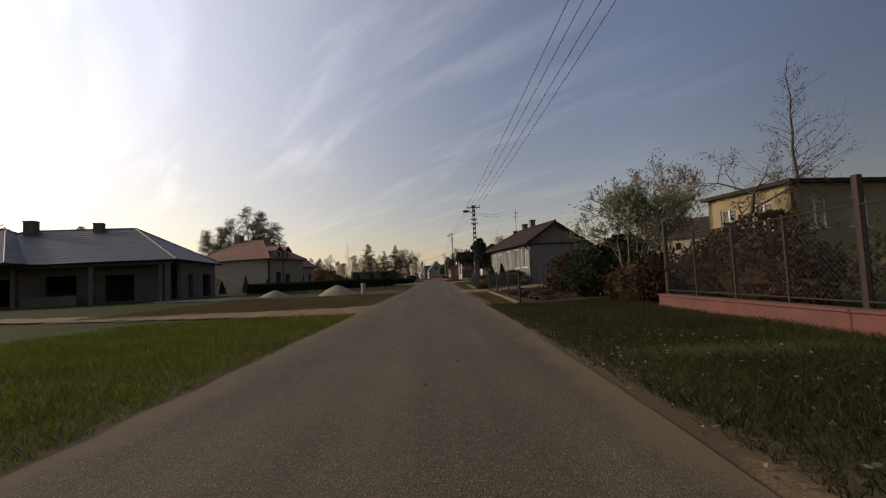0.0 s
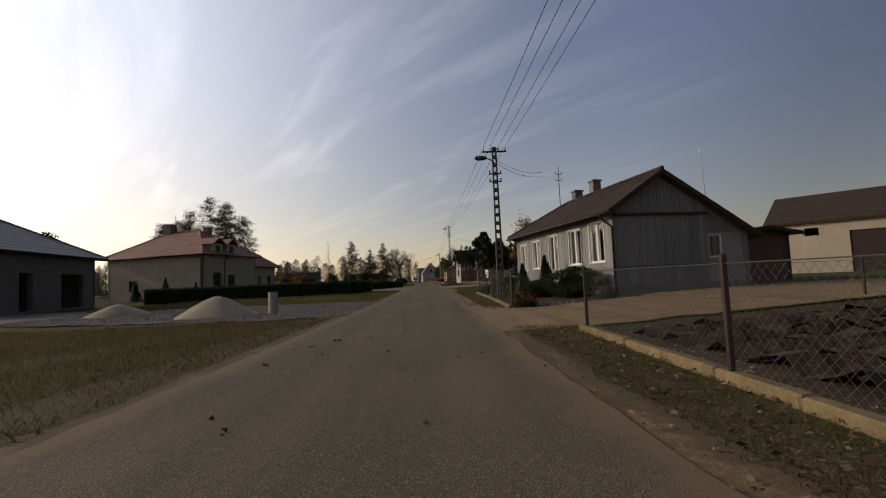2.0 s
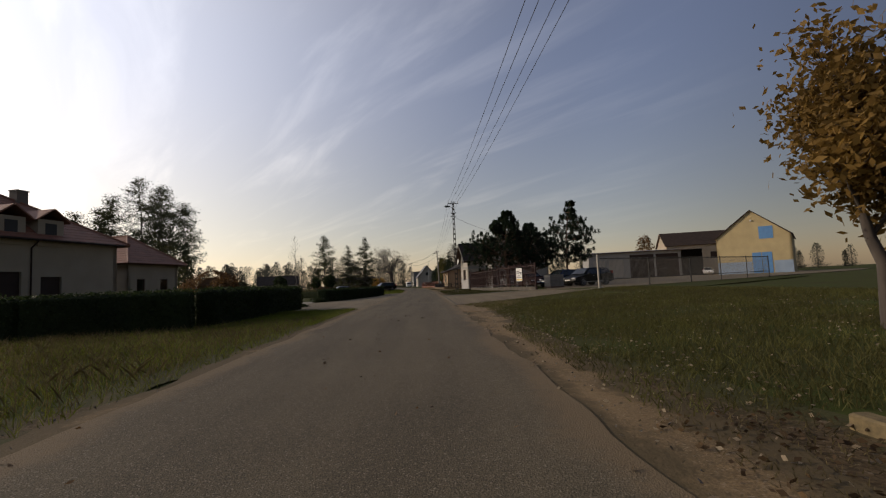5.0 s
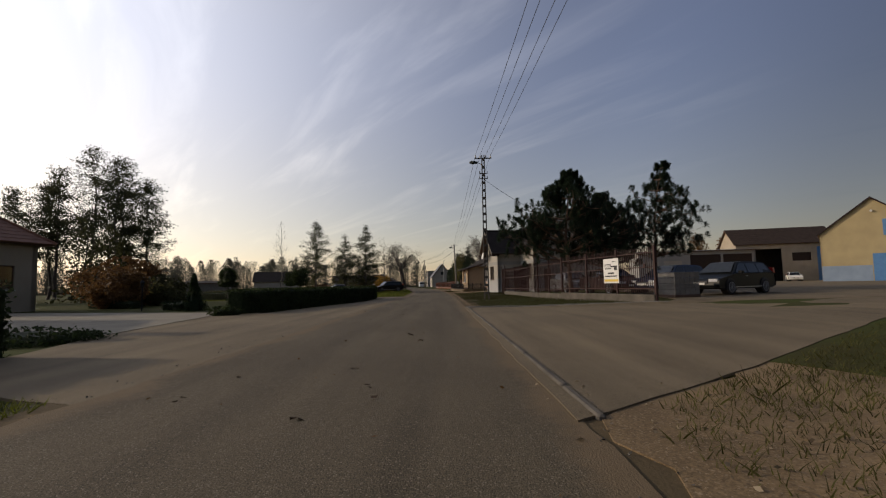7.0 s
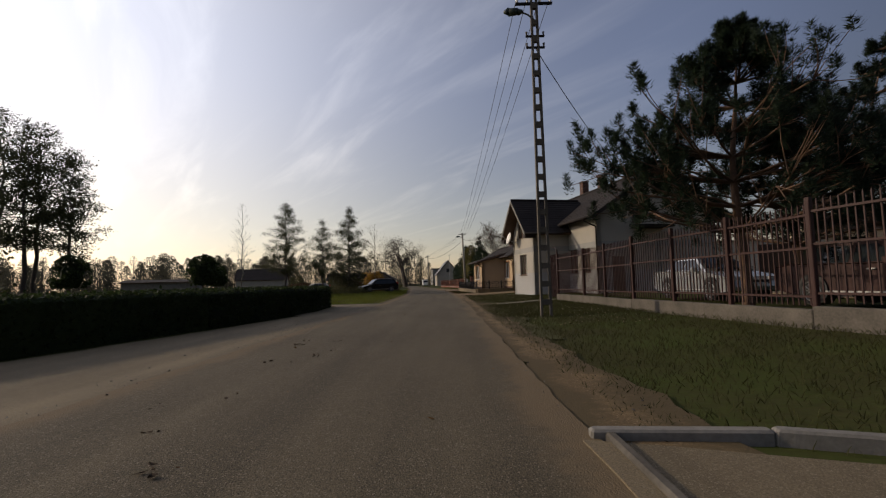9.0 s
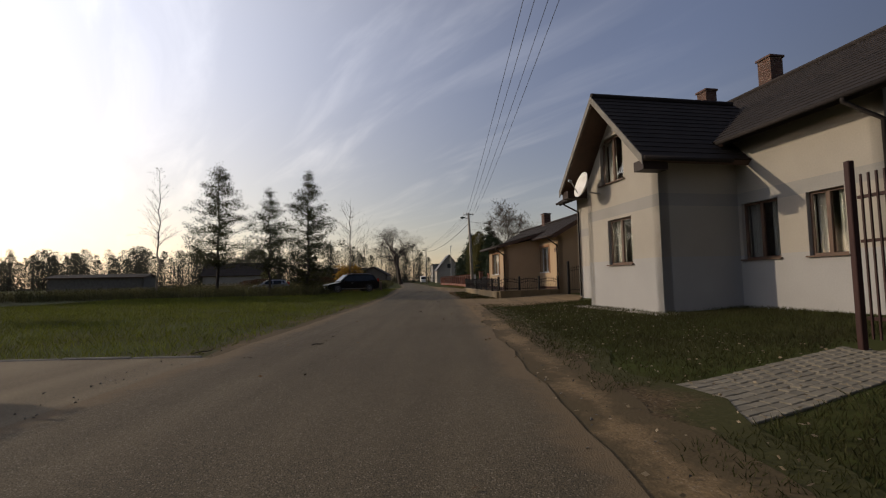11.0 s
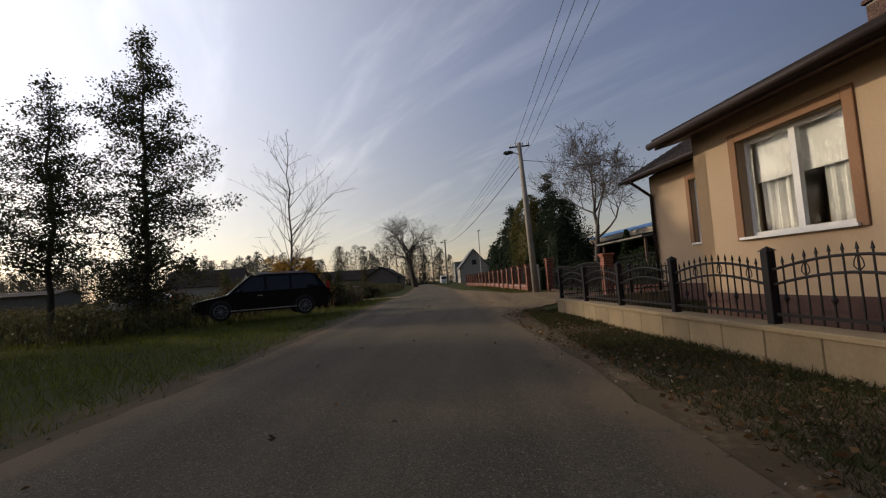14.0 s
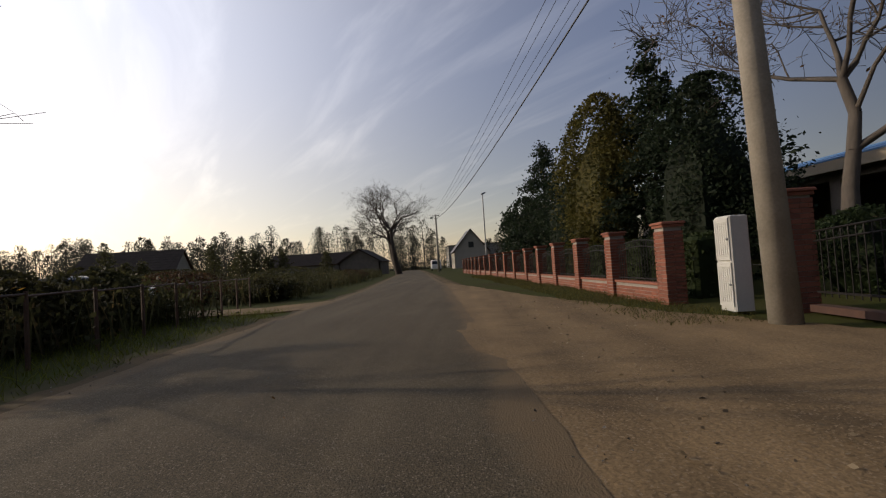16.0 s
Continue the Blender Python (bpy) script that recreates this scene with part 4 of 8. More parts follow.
def gutter(parent, a, b, down=None, mat="brown_paint", r=0.06, foot=0.15):
    """A half-round gutter with an optional downpipe at one end."""
    gt = part("gutter", Geo().tube(a, b, r, r, 8), mat, parent, "", True)
    if down is not None:
        (x0, y0, z0), (x1, y1) = down[:3], down[3:5]
        part("downpipe", Geo().path([(x0, y0, z0), (x0, y0, z0 - 0.12), (x1, y1, z0 - 0.5), (x1, y1, foot)], 0.045, 8), mat, gt, "", True)
    return gt


def chimney(parent, x, y, z0, z1, w, mat="brick", cap=True):
    c = part("chimney", Geo().box(x - w / 2, x + w / 2, y - w / 2, y + w / 2, z0, z1), mat, parent)
    if "brick" in mat:
        c.data.materials[0] = M["mortar"]
        n, rows = 2, int((z1 - z0) / 0.075)
        g = Geo()
        for r in range(rows):
            z = z0 + 0.008 + r * 0.075
            for side in range(4):
                mm = pose(x, y, 0, 0, 0, 90 * side)
                off = 0.25 if r % 2 else 0
                for k in range(3):
                    a, b = max(-w / 2, -w / 2 + (k - off) * w / 2.2), min(w / 2, -w / 2 + (k + 1 - off) * w / 2.2 - 0.01)
                    if b - a > 0.03:
                        g.box(a, b, -w / 2 - 0.008, -w / 2 + 0.02, z, z + 0.065, mm)
        b = part("brickwork", g, mat, c)
        b["kind"] = "stuff"
    if cap:
        part("cap", Geo().bevel_box(x - w / 2 - 0.06, x + w / 2 + 0.06, y - w / 2 - 0.06, y + w / 2 + 0.06, z1, z1 + 0.08), mat if "brick" in mat else "old_concrete", c)
        part("flue", Geo().box(x - 0.1, x + 0.1, y - 0.1, y + 0.1, z1 + 0.08, z1 + 0.12), "sign_black", c)
    return c


def tile_rows(parent, corners, mat, rows, thick=0.025, lap=0.02):
    """Roof covering laid as overlapping courses on a four-cornered slope: eave left, eave right, top right, top left."""
    a, b, c, d = (Vector(p) for p in corners)
    n = (b - a).cross(d - a).normalized()
    for i in range(rows):
        u, v = i / rows, min(1.0, (i + 1.12) / rows)
        p, q, r, s = a.lerp(d, u), b.lerp(c, u), b.lerp(c, v), a.lerp(d, v)
        g = Geo().add([p + n * (thick + lap), q + n * (thick + lap), r + n * thick, s + n * thick, p, q, r, s], [(0, 1, 2, 3), (4, 7, 6, 5), (0, 4, 5, 1), (1, 5, 6, 2), (2, 6, 7, 3), (3, 7, 4, 0)])
        part("tile_course", g, mat, parent)


def roof_slab(parent, corners, mat, thick=0.16, rows=0, soffit="brown_wood"):
    r = part("roof", Geo().slab(corners, thick), soffit if rows else mat, parent)
    if rows:
        tile_rows(r, corners, mat, rows)
    return r


def fascia(parent, pts, mat, drop=0.2, thick=0.03):
    g = Geo()
    for a, b in zip(pts, pts[1:]):
        a, b = Vector(a), Vector(b)
        s = (b - a).cross(Vector((0, 0, 1))).normalized() * thick
        d = Vector((0, 0, drop))
        g.add([a, b, b - d, a - d, a + s, b + s, b - d + s, a - d + s], [(0, 1, 2, 3), (7, 6, 5, 4), (0, 4, 5, 1), (1, 5, 6, 2), (2, 6, 7, 3), (3, 7, 4, 0)])
    return part("fascia", g, mat, parent)


def boarding(parent, m, x0, x1, z0, z1, holes, width=0.15, mat="siding", top=None):
    """Upright boards with battens over a wall, cut out round its windows."""
    n = int(round((x1 - x0) / width))
    step = (x1 - x0) / n
    for i in range(n):
        a, b = x0 + i * step + 0.006, x0 + (i + 1) * step - 0.006
        zt = z1 if top is None else min(z1, top((a + b) / 2))
        spans = [(z0, zt)]
        for h in holes:
            if h[0] - 0.02 < (a + b) / 2 < h[1] + 0.02:
                spans = [s for lo, hi in spans for s in ((lo, min(hi, h[2] - 0.03)), (max(lo, h[3] + 0.03), hi)) if s[1] - s[0] > 0.04]
        for lo, hi in spans:
            part("board", Geo().bevel_box(a, b, -0.03 - 0.006 * (i % 2), 0.0, lo, hi, 0.004, m), mat, parent)


def grey_house():
    """The low grey timber house with a brown roof."""
    t = thing("grey_house", "low grey timber-clad house with white windows and brown roof", "house", "", pose(7.55, 35.0, 0, 0, 0, 9))
    L, W = 10.6, 5.9
    west = facing(0, L, -90)
    s = lambda y: L - y
    spots = [(0.72, 1.86, 1.4, 3.0), (2.62, 3.72, 1.38, 2.92), (4.92, 5.95, 0.66, 2.9), (7.15, 8.12, 1.33, 2.8), (8.98, 9.92, 1.25, 2.75)]
    holes = [(s(b), s(a), c, d) for a, b, c, d in spots]
    wall(t, west, L, -0.1, 3.35, "siding", holes, 0.25)
    for h in holes:
        window(t, west, *h, trim=None, inset=0.02)
        part("casing", Geo().box(h[0] - 0.045, h[0], -0.05, 0.02, h[2] - 0.03, h[3] + 0.045, west).box(h[1], h[1] + 0.045, -0.05, 0.02, h[2] - 0.03, h[3] + 0.045, west).box(h[0], h[1], -0.05, 0.02, h[3], h[3] + 0.045, west), "white_paint", t)
    boarding(t, west, 0, L, 1.25, 3.3, holes, 0.16)
    boarding(t, west, 0, L, 0.42, 1.18, [], 0.16)
    part("ledge", Geo().box(0, L, -0.07, 0, 1.18, 1.25, west), "siding", t)
    part("plinth", Geo().box(-0.02, L + 0.02, -0.05, 0, -0.1, 0.42, west), "old_concrete", t)
    south = facing(0, 0, 0)
    wall(t, south, 4.0, -0.1, 3.1, "siding", (), 0.25)
    wall(t, facing(4.0, 0.03, 0), W - 4.0, -0.1, 2.38, "grey_plaster", [(0.12, 0.72, 1.4, 2.32)], 0.25)
    window(t, facing(4.0, 0.03, 0), 0.12, 0.72, 1.4, 2.32, lights=1, inset=0.04)
    roofline = lambda x: 3.32 + (x + 0.35) * (4.8 - 3.32) / 2.35 if x < 2.0 else 4.8 - (x - 2.0) * (4.8 - 2.2) / 4.3
    boarding(t, south, 0, 4.0, 1.25, 3.1, [], 0.16)
    boarding(t, south, 0, 4.0, 0.42, 1.18, [], 0.16)
    part("ledge", Geo().box(0, 4.0, -0.07, 0, 1.18, 1.25, south), "siding", t)
    part("ledge", Geo().box(-0.05, 4.05, -0.12, 0, 3.1, 3.2, south), "old_roof", t)
    part("plinth", Geo().box(0, W, -0.05, 0, -0.1, 0.42, south), "old_concrete", t)
    up = Geo()
    out = [(0, 3.1), (4.0, 3.1), (4.0, 2.38), (W, 2.38), (W, 2.42), (2.0, 4.7), (0, 3.4)]
    up.add([(x, y, z) for y in (0.02, 0.25) for x, z in out], [tuple(range(7)), tuple(range(13, 6, -1))] + [(i, 7 + i, 7 + (i + 1) % 7, (i + 1) % 7) for i in range(7)])
    part("wall", up, "siding", t)
    boarding(t, south, 0.1, 4.0, 3.2, 5.2, [], 0.16, top=lambda x: roofline(x) - 0.16)
    wall(t, facing(W, 0, 90), L, -0.1, 2.4, "siding", (), 0.25)
    wall(t, facing(W, L, 180), W, -0.1, 2.4, "siding", (), 0.25)
    part("wall", Geo().prism([(0.02, 2.4), (W - 0.02, 2.4), (W - 0.3, 2.5), (0.02, 3.2)], L - 0.25, L), "siding", t)
    y0, y1 = -0.35, L + 0.4
    top, ye = 4.85, L - 2.9
    roof_slab(t, [(-0.42, y1, 3.27), (-0.42, y0, 3.27), (2.0, y0, top), (2.0, ye, top)], "old_roof", 0.12, 14)
    roof_slab(t, [(6.3, y0, 2.2), (6.3, y1, 2.2), (2.0, ye, top), (2.0, y0, top)], "old_roof", 0.12, 14)
    roof_slab(t, [(6.3, y1, 2.2), (-0.42, y1, 3.27), (2.0, ye, top)], "old_roof", 0.12)
    part("ridge", Geo().path([(2.0, y0, top + 0.06), (2.0, ye, top + 0.06), (-0.42, y1, 3.33)], 0.08, 8), "old_roof", t)
    fascia(t, [(-0.42, y0 - 0.01, 3.28), (2.0, y0 - 0.01, top + 0.02), (6.3, y0 - 0.01, 2.22)], "brown_paint", 0.2)
    gutter(t, (-0.5, y1, 3.2), (-0.5, y0, 3.2), (-0.5, 0.15, 3.2, -0.1, -0.02))
    gutter(t, (-0.49, y1 - 0.1, 3.18), (-0.49, y1 - 0.2, 3.18), (-0.5, L - 0.1, 3.2, -0.1, L + 0.06))
    chimney(t, 2.3, 5.2, 4.5, 5.55, 0.42, "old_concrete")
    chimney(t, 2.3, 7.1, 4.5, 5.4, 0.42, "raw_block")
    a = part("antenna", Geo().tube((2.0, 8.6, 4.2), (2.0, 8.6, 7.2), 0.022, 0.018, 6).path([(1.75, 8.6, 6.9), (1.85, 8.6, 6.75), (2.0, 8.6, 6.7), (2.15, 8.6, 6.75), (2.25, 8.6, 6.9)], 0.018).path([(1.75, 8.6, 6.5), (1.85, 8.6, 6.4), (2.0, 8.6, 6.36), (2.15, 8.6, 6.4), (2.25, 8.6, 6.5)], 0.018), "black_iron", t, "roof bracket for service cables")
    part("mast", Geo().tube((5.2, 1.2, 2.6), (5.05, 1.2, 6.2), 0.025, 0.015, 6), "steel", t, "thin leaning radio mast")
    return t


def gable_house():
    """The pale rendered house with a projecting gabled wing."""
    t = thing("rendered_house", "pale rendered house with grey bands and a dark steep roof", "house", "", pose(9.92, 104.23, 0, 0, 0, 11.5))
    L, W, H = 12.68, 7.9, 4.7
    bands = lambda top: [(-0.1, 1.5, "grey_light"), (1.5, 2.85, "white_plaster"), (2.85, 3.18, "grey_plaster"), (3.18, top, "white_plaster")]
    west = facing(0, L, -90)
    s = lambda y: L - y
    spots = [(0.85, 1.7, 1.4, 2.86), (2.42, 3.5, 1.4, 2.88), (10.35, 11.3, 1.58, 3.08)]
    holes = [(s(b), s(a), c, d) for a, b, c, d in spots]
    wall(t, west, L, -0.1, H, "white_plaster", holes, bands=bands(H))
    for i, h in enumerate(holes):
        window(t, west, *h, frame="brown_wood", sill="brown_wood", inset=0.1, blind=0.9 if i == 2 else None, curtain=i < 2)
    south = facing(0, 0, 0)
    wall(t, south, W, -0.1, H, "white_plaster", [(0.9, 1.7, 0.2, 2.3)], bands=bands(H), gable=(3.95, 7.28))
    part("door", Geo().bevel_box(0.92, 1.68, 0.06, 0.12, 0.2, 2.28, 0.01), "brown_wood", t)
    w = part("window", Geo().box(2.3, 2.85, -0.015, 0.0, 4.2, 5.9), "brown_wood", t)
    pn = part("pane", Geo().box(2.36, 2.79, -0.022, -0.016, 4.26, 5.84), "sign_black", w)
    part("canopy", Geo().box(2.2, 4.3, -1.0, 0, 3.88, 3.98).slab([(2.15, -1.05, 4.02), (4.35, -1.05, 4.02), (4.35, 0, 4.14), (2.15, 0, 4.14)], 0.04), "dark_roof", t)
    wall(t, facing(W, 0, 90), L, -0.1, H, "white_plaster")
    wall(t, facing(W, L, 180), W, -0.1, H, "white_plaster", gable=(3.95, 7.28))
    y0, y1 = -0.7, L + 0.6
    roof_slab(t, [(-0.65, y1, 4.55), (-0.65, y0, 4.55), (3.95, y0, 7.5), (3.95, y1, 7.5)], "dark_roof", 0.16, 18, "brown_paint")
    roof_slab(t, [(8.55, y0, 4.55), (8.55, y1, 4.55), (3.95, y1, 7.5), (3.95, y0, 7.5)], "dark_roof", 0.16, 18, "brown_paint")
    part("ridge", Geo().path([(3.95, y0, 7.57), (3.95, y1, 7.57)], 0.09, 8), "dark_roof", t)
    fascia(t, [(-0.65, y0 - 0.01, 4.58), (3.95, y0 - 0.01, 7.53), (8.55, y0 - 0.01, 4.58)], "dark_roof", 0.24)
    gutter(t, (-0.72, 3.4, 4.5), (-0.72, y0, 4.5), (-0.72, 0.2, 4.5, -0.06, -0.02), "dark_roof")
    gutter(t, (-0.72, y1, 4.5), (-0.72, 7.1, 4.5), (-0.72, L - 0.1, 4.5, -0.07, L - 0.25), "dark_roof")
    chimney(t, 4.2, 6.2, 6.9, 8.5, 0.5, "dark_brick")
    chimney(t, 4.6, 9.6, 6.7, 8.75, 0.5, "dark_brick")
    # the wing stands out towards the road
    wx, ya, yb = -2.4, 3.6, 7.3
    ww = facing(wx, yb, -90)
    ws = lambda y: (yb - ya) - y
    low, high = (ws(2.5), ws(1.25), 1.38, 2.76), (ws(2.78), ws(1.52), 3.92, 5.35)
    wall(t, ww, yb - ya, -0.1, 4.15, "white_plaster", [low, (high[0], high[1], 3.92, 4.15)], bands=[(-0.1, 1.5, "grey_light"), (1.5, 2.85, "white_plaster"), (2.85, 3.18, "grey_plaster"), (3.18, 4.15, "white_plaster")])
    half = (yb - ya) / 2
    g = Geo()
    for x0, x1, zt in ((0, high[0], None), (high[1], yb - ya, None)):
        f = lambda x: 4.15 + (6.25 - 4.15) * (1 - abs(x - half) / half)
        c = [(x0, 4.15), (x1, 4.15), (x1, f(x1)), (x0, f(x0))]
        g.add([ww @ Vector((x, y, z)) for y in (0, 0.28) for x, z in c], [(0, 1, 2, 3), (7, 6, 5, 4), (0, 4, 5, 1), (1, 5, 6, 2), (2, 6, 7, 3), (3, 7, 4, 0)])
    c = [(high[0], 5.35), (high[1], 5.35), (high[1], f(high[1])), (half, 6.25), (high[0], f(high[0]))]
    g.add([ww @ Vector((x, y, z)) for y in (0, 0.28) for x, z in c], [(0, 1, 2, 3, 4), (9, 8, 7, 6, 5)] + [(i, 5 + i, 5 + (i + 1) % 5, (i + 1) % 5) for i in range(5)])
    part("wall", g, "white_plaster", t)
    for h in (low, high):
        window(t, ww, *h, frame="brown_wood", sill="brown_wood", inset=0.1)
    wall(t, facing(wx, ya, 0), -wx, -0.1, 4.15, "white_plaster", (), bands=[(-0.1, 1.5, "grey_light"), (1.5, 2.85, "white_plaster"), (2.85, 3.18, "grey_plaster"), (3.18, 4.15, "white_plaster")])
    wall(t, facing(0, yb, 180), -wx, -0.1, 4.15, "white_plaster")
    mid, e = (ya + yb) / 2, 0.75
    roof_slab(t, [(wx - e, ya - 0.5, 3.98), (1.9, ya - 0.5, 3.98), (1.9, mid, 6.42), (wx - e, mid, 6.42)], "dark_roof", 0.15, 14)
    roof_slab(t, [(1.9, yb + 0.5, 3.98), (wx - e, yb + 0.5, 3.98), (wx - e, mid, 6.42), (1.9, mid, 6.42)], "dark_roof", 0.15, 14)
    part("ridge", Geo().path([(wx - e, mid, 6.49), (1.8, mid, 6.49)], 0.08, 8), "dark_roof", t)
    fascia(t, [(wx - e - 0.01, yb + 0.5, 4.02), (wx - e - 0.01, mid, 6.47), (wx - e - 0.01, ya - 0.5, 4.02)], "old_concrete", 0.22)
    part("soffit_board", Geo().box(wx - 0.7, wx, ya - 0.42, ya - 0.02, 3.7, 3.95), "brown_paint", t)
    part("soffit_board", Geo().box(wx - 0.7, wx, yb + 0.02, yb + 0.42, 3.7, 3.95), "brown_paint", t)
    gutter(t, (wx - e, ya - 0.55, 3.95), (-0.6, ya - 0.55, 3.95), None, "dark_roof")
    part("pavement", Geo().box(wx - 0.5, 0, ya - 0.5, ya, -0.1, 0.05).box(wx - 0.5, wx, ya, yb + 0.3, -0.1, 0.05), "concrete", t, "narrow concrete apron round the wall")
    d = part("satellite_dish", Geo().path([(wx, yb - 0.8, 3.7), (wx - 0.42, yb - 0.8, 3.75)], 0.025), "steel", t)
    bowl, n = Geo(), 20
    c0, ax = Vector((wx - 0.5, yb - 0.8, 3.95)), Vector((-0.96, 0.05, 0.28)).normalized()
    u = ax.orthogonal().normalized()
    v = ax.cross(u)
    rings = [[c0 + ax * (0.16 * (r / 0.42) ** 2) + (u * math.cos(6.2832 * i / n) + v * math.sin(6.2832 * i / n)) * r for i in range(n)] for r in (0.02, 0.14, 0.28, 0.42)]
    rings += [[p - ax * 0.02 for p in ring] for ring in rings[::-1]]
    bowl.add([p for r in rings for p in r], [(k * n + i, k * n + (i + 1) % n, (k + 1) * n + (i + 1) % n, (k + 1) * n + i) for k in range(7) for i in range(n)])
    part("dish", bowl, "white_paint", d, "round white satellite dish", True)
    part("feed_arm", Geo().path([c0 - v * 0.4, c0 + ax * 0.5], 0.015).tube(c0 + ax * 0.48, c0 + ax * 0.58, 0.05, 0.04, 8), "steel", d)
    return t


def peach_house():
    """The peach bungalow with brown trim."""
    t = thing("peach_house", "peach rendered bungalow with brown trim and dark tiled roof", "house", "", pose(7.6, 121.4, 0, 0, 0, 10))
    L, W = 11.45, 3.9
    west = facing(0, L, -90)
    s = lambda y: L - y
    spots = [(1.34, 2.64, 1.34, 2.86), (8.55, 9.8, 1.45, 2.96)]
    holes = [(s(b), s(a), c, d) for a, b, c, d in spots]
    wall(t, west, L, -0.1, 3.4, "peach_plaster", holes)
    for h in holes:
        window(t, west, *h, trim="dark_peach", blind=0.45, inset=0.12, curtain=False)
    wall(t, facing(0, 0, 0), W, -0.1, 3.4, "peach_plaster", gable=(1.95, 4.6))
    wall(t, facing(W, 0, 90), L, -0.1, 3.4, "peach_plaster")
    wall(t, facing(W, L, 180), W, -0.1, 3.4, "peach_plaster", gable=(1.95, 4.6))
    bx, ya, yb = -2.3, 2.9, 6.45
    bw = facing(bx, yb, -90)
    hole = (yb - 5.54, yb - 4.0, 1.28, 2.62)
    wall(t, bw, yb - ya, -0.1, 3.0, "peach_plaster", [hole])
    window(t, bw, *hole, trim="dark_peach", blind=0.45, inset=0.12)
    wall(t, facing(bx, ya, 0), -bx, -0.1, 3.0, "peach_plaster")
    wall(t, facing(0, yb, 180), -bx, -0.1, 3.0, "peach_plaster")
    part("wall", Geo().prism([(bx, 3.0), (0, 3.0), (0, 3.5)], ya, ya + 0.25), "peach_plaster", t)
    part("wall", Geo().prism([(bx, 3.0), (0, 3.0), (0, 3.5)], yb - 0.25, yb), "peach_plaster", t)
    part("plinth", Geo().box(0, L, -0.03, 0, -0.1, 0.5, west), "dark_brick", t)
    part("plinth", Geo().box(0, yb - ya, -0.03, 0, -0.1, 0.5, bw), "dark_brick", t)
    y0, y1 = -0.55, L + 0.5
    roof_slab(t, [(-0.5, y1, 3.42), (-0.5, y0, 3.42), (1.95, y0, 4.75), (1.95, y1, 4.75)], "dark_roof", 0.14, 12)
    roof_slab(t, [(4.4, y0, 3.42), (4.4, y1, 3.42), (1.95, y1, 4.75), (1.95, y0, 4.75)], "dark_roof", 0.14, 12)
    roof_slab(t, [(bx - 0.45, yb + 0.35, 3.02), (bx - 0.45, ya - 0.35, 3.02), (0.7, ya - 0.35, 3.99), (0.7, yb + 0.35, 3.99)], "dark_roof", 0.14, 9)
    part("ridge", Geo().path([(1.95, y0, 4.82), (1.95, y1, 4.82)], 0.08, 8), "dark_roof", t)
    fascia(t, [(-0.5, y0 - 0.01, 3.44), (1.95, y0 - 0.01, 4.78), (4.4, y0 - 0.01, 3.44)], "brown_wood", 0.24)
    gutter(t, (-0.57, 2.6, 3.36), (-0.57, y0, 3.36), (-0.57, 0.12, 3.36, -0.06, 0.05))
    gutter(t, (-0.57, y1, 3.36), (-0.57, yb + 0.3, 3.36), (-0.57, L - 0.1, 3.36, -0.06, L - 0.12))
    gutter(t, (bx - 0.52, yb + 0.35, 2.95), (bx - 0.52, ya - 0.35, 2.95), (bx - 0.5, ya + 0.05, 2.95, bx - 0.03, ya - 0.06))
    chimney(t, 2.1, 6.7, 4.3, 5.55, 0.48, "dark_brick")
    part("number_plate", Geo().box(L - 0.55, L - 0.48, -0.012, 0, 2.5, 2.72, west).box(L - 0.42, L - 0.33, -0.012, 0, 2.5, 2.72, west), "brown_wood", t, "two plain brown bars on the wall")
    d = part("satellite_dish", Geo().path([(0, 8.14, 2.6), (-0.38, 8.14, 2.9)], 0.018), "steel", t)
    c0, ax, n = Vector((-0.4, 8.14, 2.93)), Vector((-0.7, 0.65, 0.3)).normalized(), 18
    u = ax.orthogonal().normalized()
    v = ax.cross(u)
    rings = [[c0 + ax * (0.12 * (r / 0.34) ** 2) + (u * math.cos(6.2832 * i / n) + v * math.sin(6.2832 * i / n)) * r for i in range(n)] for r in (0.02, 0.15, 0.34)]
    rings += [[p - ax * 0.015 for p in ring] for ring in rings[::-1]]
    part("dish", Geo().add([p for r in rings for p in r], [(k * n + i, k * n + (i + 1) % n, (k + 1) * n + (i + 1) % n, (k + 1) * n + i) for k in range(5) for i in range(n)]).path([(0, 8.14, 2.78), c0], 0.02), "grey_tile", d, "small dark grey satellite dish", True)
    return t


def hip_roof(parent, x0, x1, y0, y1, z0, z1, mat, hip, rows=14, ridge_mat=None, over=0.6):
    """A hipped roof whose ridge runs along x."""
    x0, x1, y0, y1 = x0 - over, x1 + over, y0 - over, y1 + over
    ym = (y0 + y1) / 2
    a, b, c, d, e, f = (x0, y0, z0), (x1, y0, z0), (x1, y1, z0), (x0, y1, z0), (x0 + hip, ym, z1), (x1 - hip, ym, z1)
    for q in ([a, b, f, e], [c, d, e, f]):
        roof_slab(parent, q, mat, 0.14, rows)
    for tri in ([b, c, f], [d, a, e]):
        p, q, top = (Vector(v) for v in tri)
        r = part("roof", Geo().slab([p, q, top], 0.14), "brown_wood", parent)
        tile_rows(r, [p, q, top + (q - p) * 0.004, top - (q - p) * 0.004], mat, rows)
    for p, q in ((b, f), (c, f), (a, e), (d, e), (e, f)):
        part("ridge", Geo().path([Vector(p) + Vector((0, 0, 0.05)), Vector(q) + Vector((0, 0, 0.05))], 0.085, 6), ridge_mat or mat, parent)


